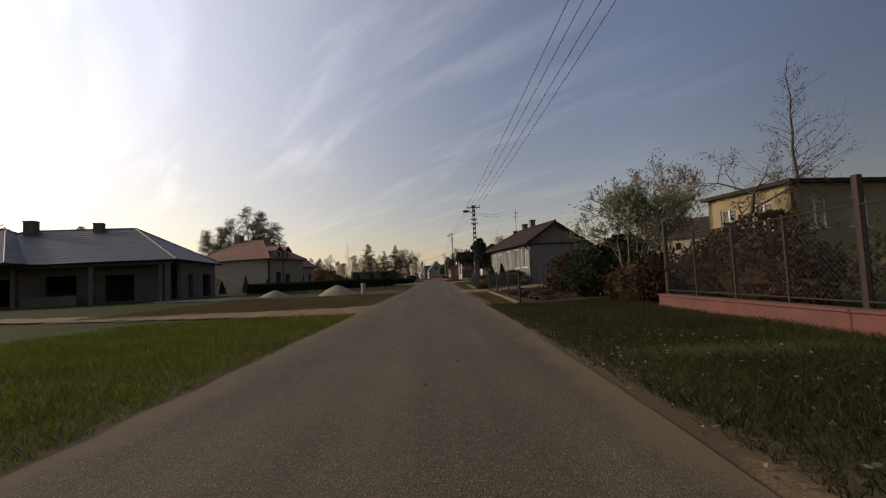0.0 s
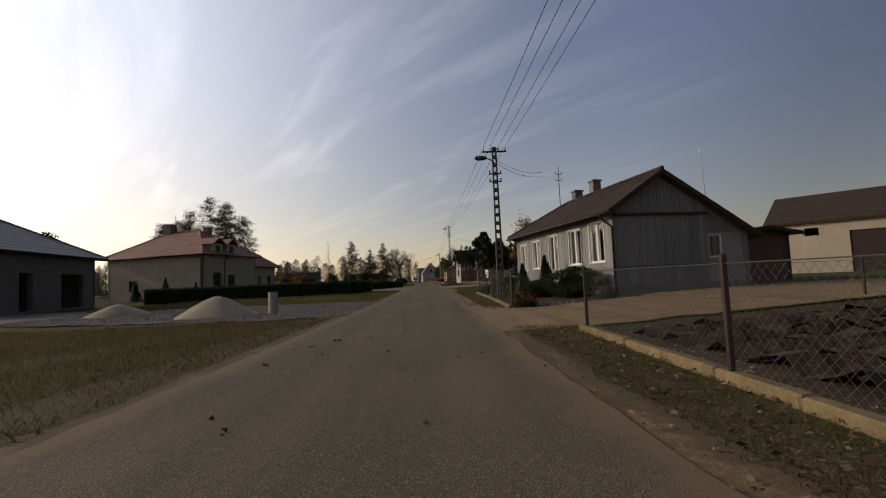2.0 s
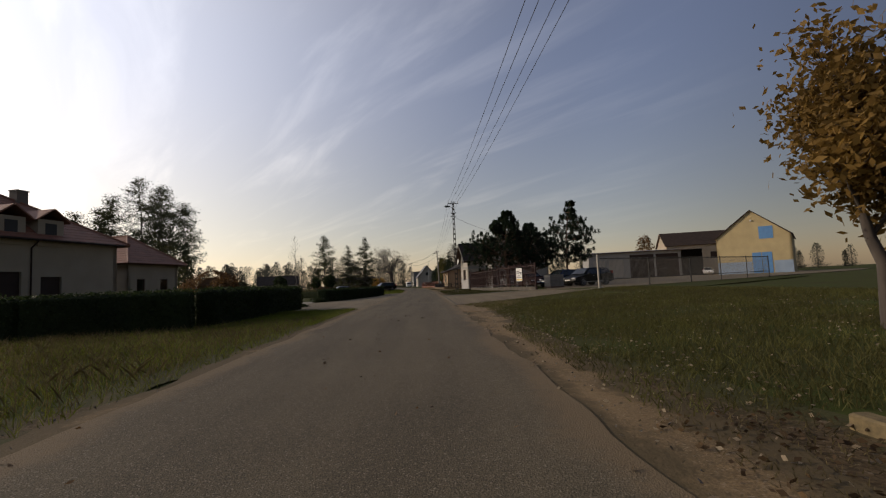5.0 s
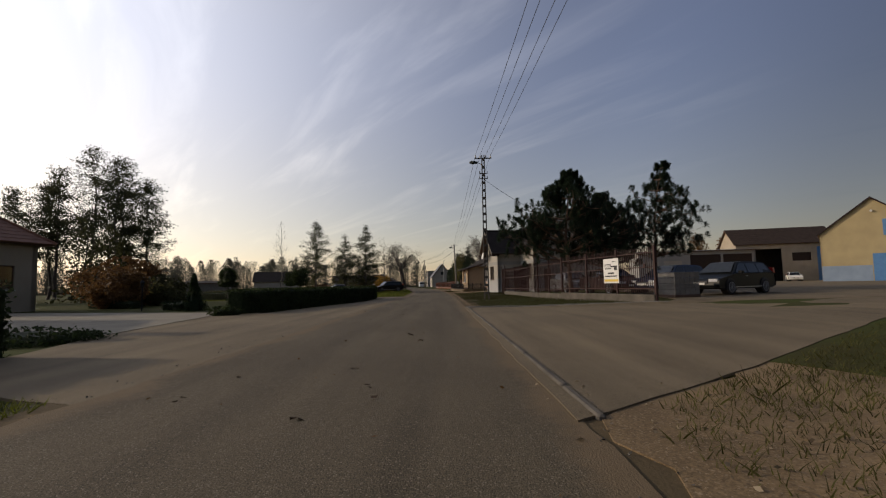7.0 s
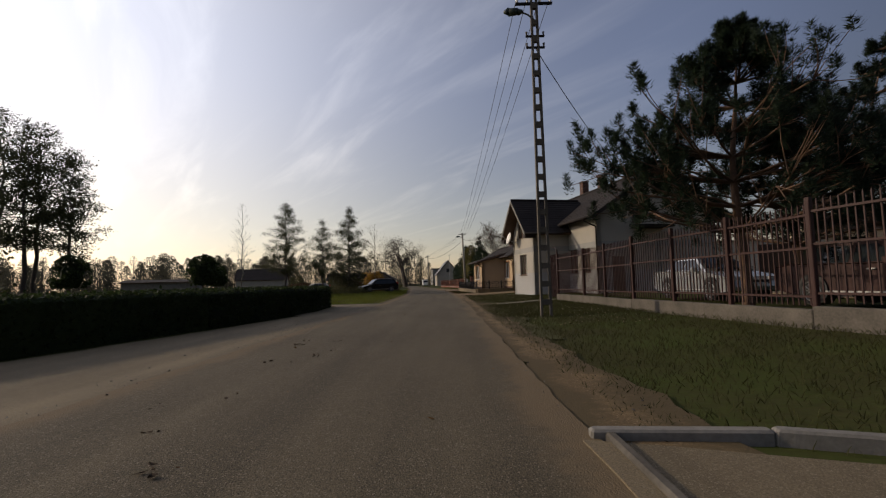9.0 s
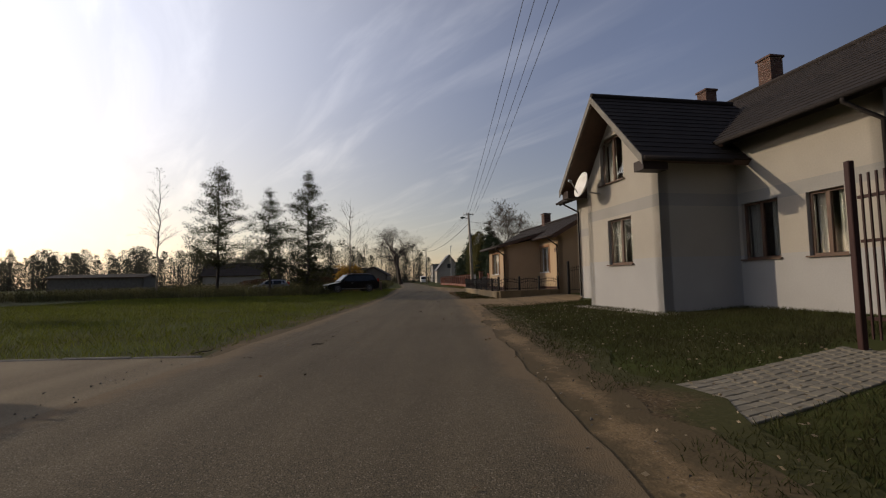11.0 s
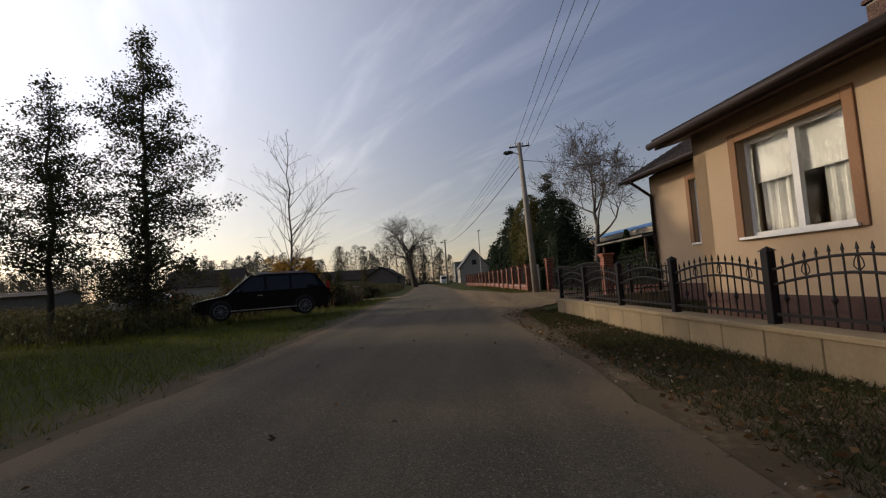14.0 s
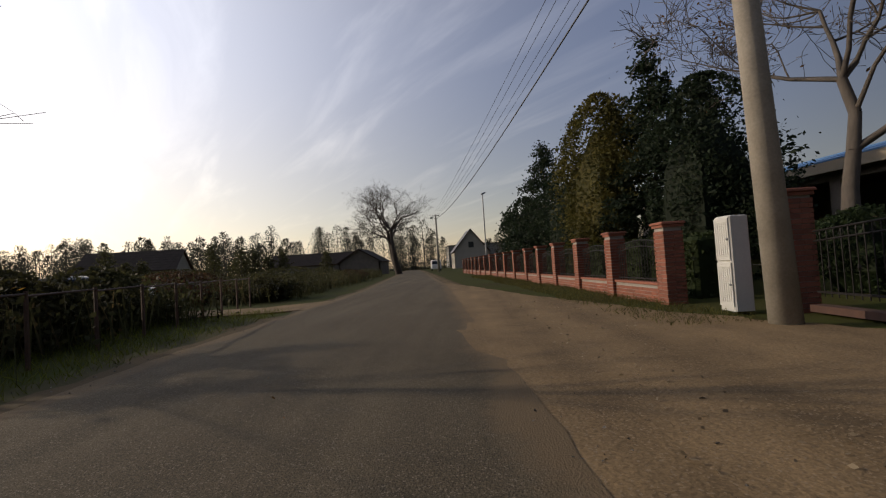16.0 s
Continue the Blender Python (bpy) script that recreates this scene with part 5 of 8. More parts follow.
def unfinished_house():
    t = thing("unfinished_house", "unfinished bare block house with a grey hipped tile roof", "house", "", pose(-45.5, 40.0, 0, 0, 0, 8))
    W, L, H = 21.6, 12.0, 3.75
    wall(t, facing(0, 1.9, 0), W - 1.5, -0.1, H, "raw_block", [(1.5, 3.0, 1.0, 2.6), (5.0, 7.5, 0.1, 2.6), (10.0, 12.6, 0.9, 2.7), (15.0, 17.5, 0.1, 2.6)], 0.3)
    wall(t, facing(W, 1.9, 90), L - 1.9, -0.1, H, "raw_block", [(2.0, 3.2, 0.1, 2.5), (6.0, 8.6, 0.1, 2.5)], 0.3)
    wall(t, facing(W, L, 180), W, -0.1, H, "raw_block", (), 0.3)
    wall(t, facing(0, L, -90), L - 1.9, -0.1, H, "raw_block", (), 0.3)
    part("floor", Geo().box(0.3, W - 0.3, 2.3, L - 0.3, -0.1, 0.05), "old_concrete", t)
    for x in (2.0, 8.6, 14.8, W - 0.45):
        part("column", Geo().bevel_box(x - 0.2, x + 0.2, 0.0, 0.4, -0.1, H, 0.02), "raw_block", t)
    for x in (W - 1.0,):
        part("column", Geo().bevel_box(x - 0.16, x + 0.16, 0.0, 0.36, -0.1, H, 0.02), "raw_block", t)
    part("beam", Geo().box(0, W, 0.0, 0.4, H - 0.35, H), "raw_block", t)
    part("parapet", Geo().box(9.2, 13.6, 0.1, 0.35, -0.1, 0.85), "raw_block", t, "low block wall under the porch")
    hip_roof(t, 0, W, 0, L, H, 7.45, "grey_tile", 6.4, 16)
    hip_roof(t, -3, 9.5, -2.5, L + 1, H + 0.05, 7.6, "grey_tile", 5.6, 16)
    gutter(t, (9, -0.65, H - 0.02), (W + 0.6, -0.65, H - 0.02))
    gutter(t, (W + 0.65, -0.6, H - 0.02), (W + 0.65, L + 0.6, H - 0.02))
    chimney(t, 6.6, 5.4, 6.6, 8.35, 0.9, "raw_block")
    chimney(t, 12.6, 5.6, 6.6, 8.0, 0.75, "raw_block")
    return t


def red_roof_house():
    t = thing("red_roof_house", "cream two-storey house with a red-brown hipped roof", "house", "", pose(-37.3, 73.3, 0, 0, 0, -15))
    W, L, H = 13.0, 9.5, 4.95
    wall(t, facing(0, 0, 0), W, -0.1, H, "cream_plaster", [(3.0, 4.2, 1.0, 2.3)], 0.3)
    window(t, facing(0, 0, 0), 3.0, 4.2, 1.0, 2.3, frame="brown_wood")
    east = facing(W, 0, 90)
    holes = [(1.7, 3.1, 0.2, 2.9), (4.2, 5.5, 0.2, 2.6)]
    wall(t, east, L, -0.1, H, "cream_plaster", holes, 0.3)
    for h in holes:
        part("garage_door", Geo().box(h[0], h[1], 0.18, 0.24, h[2], h[3], east), "brown_paint", t)
    wall(t, facing(W, L, 180), W, -0.1, H, "cream_plaster", (), 0.3)
    wall(t, facing(0, L, -90), L, -0.1, H, "cream_plaster", (), 0.3)
    hip_roof(t, 0, W, 0, L, H, 8.3, "red_tile", 5.0, 14)
    gutter(t, (-0.6, -0.66, H - 0.05), (W + 0.6, -0.66, H - 0.05), (W - 0.1, -0.6, H - 0.05, W - 0.1, -0.06))
    gutter(t, (W + 0.66, -0.6, H - 0.05), (W + 0.66, L, H - 0.05), (W + 0.6, 3.6, H - 0.05, W + 0.06, 3.6))
    chimney(t, 4.2, 4.8, 7.6, 9.3, 1.1, "raw_block")
    chimney(t, 9.0, 5.6, 7.0, 8.7, 0.7, "raw_block")
    part("antenna", Geo().tube((5.0, 4.8, 8.2), (5.0, 4.8, 10.6), 0.03, 0.02, 6).path([(4.7, 4.8, 10.2), (5.3, 4.8, 10.2)], 0.015), "black_iron", t)
    for y in (1.6, 3.9):
        d = part("dormer", Geo().box(W - 2.6, W + 0.1, y, y + 1.6, H - 0.4, H + 1.35), "cream_plaster", t)
        part("window_pane", Geo().box(W + 0.1, W + 0.12, y + 0.45, y + 1.15, H + 0.2, H + 1.1), "sign_black", d)
        part("dormer_roof", Geo().slab([(W + 0.4, y - 0.25, H + 1.2), (W + 0.4, y + 0.8, H + 2.0), (W - 3.6, y + 0.8, H + 2.0), (W - 3.6, y - 0.25, H + 1.2)], -0.08).slab([(W + 0.4, y + 0.8, H + 2.0), (W + 0.4, y + 1.85, H + 1.2), (W - 3.6, y + 1.85, H + 1.2), (W - 3.6, y + 0.8, H + 2.0)], -0.08), "red_tile", d)
    wing = thing("red_roof_wing", "lower cream wing with a red-brown hipped roof", "house", "", pose(-29.5, 84.5, 0, 0, 0, -12))
    wall(wing, facing(0, 0, 0), 5.5, -0.1, 3.9, "cream_plaster", (), 0.3)
    ee = facing(5.5, 0, 90)
    hh = [(0.9, 1.8, 1.2, 2.6), (3.5, 4.4, 1.2, 2.6)]
    wall(wing, ee, 5.6, -0.1, 3.9, "cream_plaster", hh, 0.3)
    for h in hh:
        window(wing, ee, *h, frame="brown_wood", lights=1, curtain=False)
    wall(wing, facing(5.5, 5.6, 180), 5.5, -0.1, 3.9, "cream_plaster", (), 0.3)
    wall(wing, facing(0, 5.6, -90), 5.6, -0.1, 3.9, "cream_plaster", (), 0.3)
    hip_roof(wing, -4, 5.5, 0, 5.6, 3.9, 6.6, "red_tile", 3.4, 12)
    part("skylight", Geo().slab([(4.2, 3.4, 5.1), (4.2, 4.2, 5.1), (3.4, 4.2, 5.75), (3.4, 3.4, 5.75)], -0.05), "white_paint", wing)
    return t


M["grey_light"] = material("grey_light", (0.315, 0.31, 0.30), (0.27, 0.265, 0.258), 0.9, 0.8, 30, 0.15)
grey_house()
gable_house()
peach_house()
unfinished_house()
red_roof_house()


# ---- fences, kerbs and walls ----
def along(a, b):
    """A frame with x from a towards b on the ground, and the length."""
    d = Vector((b[0] - a[0], b[1] - a[1], 0))
    return Matrix.Translation((a[0], a[1], 0)) @ Matrix.Rotation(math.atan2(d.y, d.x), 4, "Z"), d.length


def kerb(points, h, w, label, mat="concrete", piece=1.0):
    """A row of kerb stones, each one a little out of line."""
    t = thing("kerb", label, "kerb", kind="structure")
    rnd = random.Random(len(points) * 7)
    for a, b in zip(points, points[1:]):
        m, length = along(a, b)
        n = max(1, round(length / piece))
        for i in range(n):
            z = rise(a[0] + (b[0] - a[0]) * i / n, a[1])
            part("kerb_stone", Geo().bevel_box(i * length / n + 0.006, (i + 1) * length / n - 0.006, -w / 2, w / 2, z - 0.15, z + h + rnd.uniform(-0.008, 0.008), 0.015, m @ pose(0, rnd.uniform(-0.008, 0.008), 0)), mat, t)
    return t


def wire_fence(points, h, label, posts="brown_paint", mesh=0.09, z0=0.05):
    """Chain link between thin steel posts."""
    t = thing("wire_fence", label, "fence")
    for k, (a, b) in enumerate(zip(points, points[1:])):
        m, length = along(a, b)
        for x in ([0, length] if k == len(points) - 2 else [0]):
            part("post", Geo().tube(m @ Vector((x, 0, -0.1)), m @ Vector((x, 0, h + 0.06)), 0.03, 0.03, 8).tube(m @ Vector((x, 0, h + 0.06)), m @ Vector((x, 0, h + 0.09)), 0.036, 0.02, 8), posts, t)
        g = Geo()
        n = int(length / mesh)
        for i in range(-int(h / mesh), n):
            for way in (1, -1):
                xa, xb = i * mesh, i * mesh + (h - z0)
                za, zb = (z0, h) if way > 0 else (h, z0)
                lo, hi = max(0, xa), min(length, xb)
                if hi - lo > 0.02:
                    f = lambda x: za + (zb - za) * (x - xa) / (xb - xa)
                    g.tube(m @ Vector((lo, 0, f(lo))), m @ Vector((hi, 0, f(hi))), 0.0013, 0.0013, 3, False)
        for z in (z0, h):
            g.tube(m @ Vector((0, 0, z)), m @ Vector((length, 0, z)), 0.005, 0.005, 4, False)
        w = part("wire_mesh", g, "steel_dark", t)
        w["kind"] = "stuff"
    return t


def picket_fence(points, h, label, mat="rust_paint", gap=0.13, base=0.25, base_mat="concrete", bay=2.4, bar=0.022, lift=0.0):
    """Square steel pickets on two rails over a low wall."""
    t = thing("picket_fence", label, "fence")
    for a, b in zip(points, points[1:]):
        m, length = along(a, b)
        m = Matrix.Translation((0, 0, rise(*a) + lift)) @ m
        if base:
            part("base_wall", Geo().bevel_box(0, length, -0.1, 0.1, -0.2, base, 0.015, m), base_mat, t)
        n = max(1, round(length / bay))
        for i in range(n + 1):
            x = i * length / n
            part("post", Geo().bevel_box(x - 0.045, x + 0.045, -0.045, 0.045, 0, h + 0.05, 0.008, m), mat, t)
        for z in (base + 0.2, h * 0.62, h - 0.22):
            part("rail", Geo().box(0, length, -0.018, 0.018, z, z + 0.04, m), mat, t)
        k = int(length / gap)
        for i in range(1, k):
            x = i * length / k
            part("picket", Geo().add([m @ Vector((x + p * bar / 2, -0.026 + q * bar / 2, z)) for z in (base + 0.06, h - 0.03) for p, q in ((-1, -1), (1, -1), (1, 1), (-1, 1))] + [m @ Vector((x, -0.026, h + 0.03))], [(0, 1, 5, 4), (1, 2, 6, 5), (2, 3, 7, 6), (3, 0, 4, 7), (4, 5, 8), (5, 6, 8), (6, 7, 8), (7, 4, 8)]), mat, t)
    return t


def arched_panel(parent, m, length, z0, z1, crown, mat="black_iron", gap=0.115, spear=True):
    """A wrought-iron panel with an arched top rail, spear-headed bars and scrolls."""
    arch = lambda x: z1 + crown * math.sin(math.pi * x / length)
    n = 10
    for dz in (0.0, -0.14):
        part("rail", Geo().path([m @ Vector((length * i / n, 0, arch(length * i / n) + dz)) for i in range(n + 1)], 0.014, 6), mat, parent)
    part("rail", Geo().box(0, length, -0.014, 0.014, z0 + 0.05, z0 + 0.08, m), mat, parent)
    k = max(2, int(length / gap))
    for i in range(1, k):
        x = i * length / k
        top = arch(x) + (0.10 if spear else 0)
        part("bar", Geo().tube(m @ Vector((x, 0, z0)), m @ Vector((x, 0, top - 0.06)), 0.0085, 0.0085, 5).tube(m @ Vector((x, 0, top - 0.06)), m @ Vector((x, 0, top)), 0.016, 0.002, 5), mat, parent)
        if i % 4 == 2:
            c = Geo()
            for s in (-1, 1):
                c.path([m @ Vector((x + s * (0.012 + 0.032 * math.sin(u * 0.9)), 0, arch(x) - 0.02 - 0.03 * u + 0.012 * math.cos(u * 1.6))) for u in range(5)], 0.006, 4)
            part("scroll", c, mat, parent)
        if i % 4 == 0:
            z = z0 + 0.45 * (z1 - z0)
            part("knot", Geo().tube(m @ Vector((x, 0, z - 0.05)), m @ Vector((x, 0, z)), 0.006, 0.026, 6).tube(m @ Vector((x, 0, z)), m @ Vector((x, 0, z + 0.05)), 0.026, 0.006, 6), mat, parent)


def iron_fence(points, label, base=0.34, post=0.95, crown=0.1, low=0.72, bays=None):
    """Arched wrought-iron panels between square posts on a low wall of stone slabs."""
    t = thing("iron_fence", label, "fence")
    for k, (a, b) in enumerate(zip(points, points[1:])):
        m, length = along(a, b)
        m = Matrix.Translation((0, 0, rise(*a) * 0.3)) @ m
        n = int(length / 0.62)
        for i in range(n):
            part("slab", Geo().bevel_box(i * length / n + 0.004, (i + 1) * length / n - 0.004, -0.13, 0.13, -0.15, base - 0.05, 0.008, m), "sandstone", t)
        part("coping", Geo().bevel_box(-0.02, length + 0.02, -0.15, 0.15, base - 0.05, base, 0.012, m), "sandstone", t)
        c = bays[k] if bays else max(1, round(length / 1.9))
        for i in range(c + 1):
            if i == 0 and k:
                continue
            x = i * length / c
            part("post", Geo().bevel_box(x - 0.045, x + 0.045, -0.045, 0.045, base, base + post - 0.25, 0.006, m).add([m @ Vector(p) for p in ((x - 0.06, -0.06, base + post - 0.25), (x + 0.06, -0.06, base + post - 0.25), (x + 0.06, 0.06, base + post - 0.25), (x - 0.06, 0.06, base + post - 0.25), (x, 0, base + post - 0.2))], [(0, 1, 4), (1, 2, 4), (2, 3, 4), (3, 0, 4), (3, 2, 1, 0)]), "black_iron", t)
        for i in range(c):
            arched_panel(t, m @ pose(i * length / c + 0.05, 0, 0), length / c - 0.1, base + 0.03, base + low * 0.72, crown)
    return t


BRICK = None


def brick_pillar(x, y, h, turn=0.0, w=0.38, label="red brick fence pillar with a stepped cap", single=False):
    """A pillar laid in courses round a mortar core, with a corbelled cap."""
    global BRICK
    t = thing("brick_pillar", label, "pillar", "brick pillars of the fence", pose(x, y, rise(x, y) - 0.08, 0, 0, turn))
    part("core", Geo().box(-w / 2 + 0.012, w / 2 - 0.012, -w / 2 + 0.012, w / 2 - 0.012, -0.05, h), "mortar", t)
    rows, bl = int(h / 0.078), w / 2 - 0.006
    joined = Geo()
    for r in range(rows):
        for side in range(4):
            for k in (0, 1):
                c = pose(0, 0, r * 0.078, 0, 0, 90 * side) @ pose(-w / 2 + (0.5 + k) * (w / 2) + (0.012 if r % 2 else -0.012), -w / 2 + 0.03, 0)
                if single:
                    if BRICK is None:
                        BRICK = Geo().bevel_box(-bl / 2, bl / 2, -0.035, 0.035, 0.004, 0.07, 0.005).mesh("brick")
                        BRICK.materials.append(M["brick"])
                    b = new("brick", BRICK)
                    b.parent, b.matrix_basis = t, c
                else:
                    joined.box(-bl / 2, bl / 2, -0.035, 0.035, 0.004, 0.07, c)
    if not single:
        part("brickwork", joined, "brick", t)["kind"] = "stuff"
    part("cap", Geo().bevel_box(-w / 2 - 0.03, w / 2 + 0.03, -w / 2 - 0.03, w / 2 + 0.03, h, h + 0.06, 0.01).bevel_box(-w / 2 - 0.06, w / 2 + 0.06, -w / 2 - 0.06, w / 2 + 0.06, h + 0.06, h + 0.11, 0.02), "brick", t)
    return t


def brick_bay(a, b, h=0.38, top=1.25, crown=0.12, single=False):
    """Low brick wall and an arched iron panel between two pillars."""
    m, length = along(a, b)
    t = thing("fence_bay", "low red brick wall carrying an arched black iron panel", "fence", "bays of the brick fence", Matrix.Translation((0, 0, rise(*a) - 0.08)) @ m)
    part("core", Geo().box(0, length, -0.09, 0.09, -0.1, h - 0.01), "mortar", t)
    g = Geo()
    for r in range(int(h / 0.078)):
        for i in range(int(length / 0.26) + 1):
            x = i * 0.26 + (0.13 if r % 2 else 0)
            for y in (-0.105, 0.075):
                if x < length:
                    g.box(x, min(length, x + 0.25), y, y + 0.03, r * 0.078 + 0.004, r * 0.078 + 0.07)
    part("brickwork", g, "brick", t)["kind"] = "stuff"
    part("coping", Geo().bevel_box(0, length, -0.13, 0.13, h, h + 0.05, 0.01), "brick", t)
    arched_panel(t, Matrix.Identity(4), length, h + 0.05, top, crown, spear=False, gap=0.13)
    return t


M["sandstone"] = material("sandstone", (0.24, 0.18, 0.098), (0.175, 0.13, 0.073), 0.9, 2.5, 30, 0.3, spread=0.14)

kerb([(2.72, 14.9), (2.95, 19.0), (3.1, 25.95)], 0.09, 0.14, "yellowed concrete kerb along the dug garden", "kerb_stone")
kerb([(2.95, 32.2), (3.25, 38.0), (3.45, 46.6)], 0.09, 0.14, "yellowed concrete kerb along the front garden", "kerb_stone")
kerb([(2.2, 64.75), (2.22, 81.0)], 0.034, 0.07, "flush concrete kerb between road and yard", "pole_concrete")
kerb([(2.1, 81.0), (3.2, 80.9), (6.0, 79.9), (9.5, 78.35)], 0.06, 0.1, "worn concrete kerb round the grass wedge", "old_concrete")
kerb([(-7.4, 102.0), (-2.3, 102.02)], 0.012, 0.07, "thin concrete edging between apron and grass", "old_concrete")
wire_fence([(2.8, 15.0), (2.93, 18.0), (3.0, 21.8), (3.1, 25.7), (6.5, 27.2), (10.5, 28.2), (16, 29.4)], 1.02, "low chain link fence on thin dark posts")
wire_fence([(3.08, 32.6), (3.12, 35.2), (3.2, 38.2)], 1.1, "low chain link fence round the front garden", "green_iron")
wire_fence([(3.5, 39.75), (3.5, 42.4), (3.5, 45.6), (5.6, 46.4)], 1.1, "low chain link fence round the front garden", "green_iron")
g = thing("garden_gate", "small green iron garden gate with pointed bars", "gate", at=pose(3.5, 38.3, 0, 0, 0, 90))
for x in (0.0, 1.35):
    part("gate_post", Geo().bevel_box(x - 0.04, x + 0.04, -0.04, 0.04, -0.1, 1.35, 0.008), "green_iron", g)
for z in (0.2, 0.95):
    part("rail", Geo().box(0.06, 1.29, -0.015, 0.015, z, z + 0.04), "green_iron", g)
for i in range(12):
    x = 0.1 + i * 0.104
    part("bar", Geo().box(x - 0.016, x + 0.016, -0.03, -0.015, 0.1, 1.1 + 0.09 * math.sin(math.pi * i / 11)), "green_iron", g)
solid("gatepost", Geo().bevel_box(-0.16, 0.16, -0.16, 0.16, -0.1, 1.25, 0.02).bevel_box(-0.22, 0.22, -0.22, 0.22, 1.25, 1.33, 0.02), "white_plaster", "white plastered gatepost with a flat cap", "gatepost", at=pose(5.5, 47.6, 0))
iron_fence([(7.45, 121.15), (3.95, 119.4), (3.4, 124.5), (2.74, 131.4), (6.4, 132.2)], "black wrought iron fence on a low sandstone wall", bays=(3, 3, 4, 2))
picket_fence([(9.35, 79.0), (7.6, 86.0), (6.9, 92.0), (6.75, 96.5), (6.45, 99.55)], 2.1, "tall red-brown steel picket fence on a low wall", gap=0.12, base_mat="pole_concrete")
gp = thing("picket_gate", "tall red-brown steel pedestrian gate standing open", "gate", at=pose(6.45, 99.6, 0.08))
part("gate_post", Geo().bevel_box(-0.038, 0.038, -0.038, 0.038, -0.2, 2.35, 0.008), "rust_paint", gp)
part("gate_post", Geo().bevel_box(-0.08, 0.0, 1.5, 1.58, -0.2, 2.35, 0.008), "rust_paint", gp)
for z in (0.35, 1.3, 1.85):
    part("rail", Geo().box(-0.02, 0.02, 0.08, 1.48, z, z + 0.04), "rust_paint", gp)
for i in range(13):
    y = 0.14 + i * 0.105
    part("picket", Geo().box(-0.04, -0.02, y - 0.011, y + 0.011, 0.12, 2.15), "rust_paint", gp)
part("arm", Geo().path([(0, 0, 2.35), (-0.05, 0.3, 2.5), (-0.05, 0.8, 2.52)], 0.02), "rust_paint", gp)
sg = thing("sliding_gate", "long pale galvanised sliding gate with upright slats", "gate", at=Matrix.Translation((11.45, 71.6, 0.22)) @ Matrix.Rotation(math.atan2(13, 21), 4, "Z"))
part("gate_post", Geo().bevel_box(-0.055, 0.055, -0.055, 0.055, -0.3, 2.12, 0.01), "white_plaster", sg)
part("footing", Geo().bevel_box(0.1, 0.28, -0.09, 0.09, -0.3, 0.16, 0.02), "white_plaster", sg)
for x in (5.4, 10.8, 15.4, 20.0, 24.4):
    part("post", Geo().box(x - 0.03, x + 0.03, -0.03, 0.03, -0.3, 1.98), "black_iron", sg)
for z in (0.55, 1.86):
    part("rail", Geo().box(0.2, 24.4, -0.022, 0.022, z, z + 0.05), "steel_dark", sg)
for i in range(190):
    x = 0.3 + i * 0.127
    part("slat", Geo().box(x - 0.011, x + 0.011, -0.035, -0.027, 0.08, 1.95), "old_concrete", sg)
rw = thing("red_wall", "low painted red wall carrying a rusty wire fence", "wall")
for a, b in zip([(5.7, 0.5), (5.5, 5.9)], [(5.5, 5.9), (5.6, 11.2)]):
    m, length = along(a, b)
    part("wall", Geo().bevel_box(0, length, -0.1, 0.1, -0.15, 0.3, 0.015, m), "red_wall", rw)
    part("coping", Geo().bevel_box(0, length, -0.13, 0.13, 0.3, 0.34, 0.01, m), "red_wall", rw)
    for x in (0.0, length):
        part("post", Geo().tube(m @ Vector((x, -0.16, -0.1)), m @ Vector((x, -0.16, 2.1)), 0.06, 0.055, 8), "brown_paint", rw)
    for x in (length * 0.25, length * 0.5, length * 0.75):
        part("post", Geo().tube(m @ Vector((x, -0.13, -0.1)), m @ Vector((x, -0.13, 1.75)), 0.028, 0.026, 8), "brown_paint", rw)
    for z in (0.42, 1.7):
        part("rail", Geo().tube(m @ Vector((0, -0.13, z)), m @ Vector((length, -0.13, z)), 0.014, 0.014, 6), "brown_paint", rw)
    netting = Geo()
    for i in range(int(length / 0.1) + 12):
        for way in (1, -1):
            xa = (i - 12) * 0.1
            lo, hi = max(0.0, xa), min(length, xa + 1.25)
            if hi - lo > 0.05:
                height_at = lambda x: 0.43 + (x - xa) if way > 0 else 1.68 - (x - xa)
                netting.tube(m @ Vector((lo, -0.13, height_at(lo))), m @ Vector((hi, -0.13, height_at(hi))), 0.0016, 0.0016, 3, False)
    part("wire_mesh", netting, "steel_dark", rw)["kind"] = "stuff"

YS = [148.2 + 2.75 * k for k in range(17)]
for k, y in enumerate(YS):
    x = bend(y) + 6.3
    brick_pillar(x, y, 1.55, 4.5, label="red brick fence pillar with a stepped cap", single=False)
    if k:
        ya, xa = YS[k - 1], bend(YS[k - 1]) + 6.3
        brick_bay((xa, ya + 0.19), (x, y - 0.19))
brick_pillar(5.0, 146.0, 1.75, 4.5)
brick_pillar(4.95, 135.0, 1.42, 6, w=0.3, single=True)
brick_bay((4.95 + 0.19, 134.85), (6.9, 132.6), 0.42, 1.3)
bg = thing("black_gate", "wide black iron double gate with an arched top", "gate")
m, length = along((5.1, 135.4), (5.05, 145.7))
for k in (0, 1):
    arched_panel(bg, m @ pose(k * length / 2 + 0.05, 0, 0), length / 2 - 0.1, 0.22, 1.15, 0.12, spear=False, gap=0.12)
part("track", Geo().box(0, length, -0.1, 0.1, 0.0, 0.1, m), "dark_brick", bg)
ob = thing("black_gate", "black arched iron driveway gate beside the peach house", "gate", at=pose(8.0, 120.9, 0.15, 0, 0, 8))
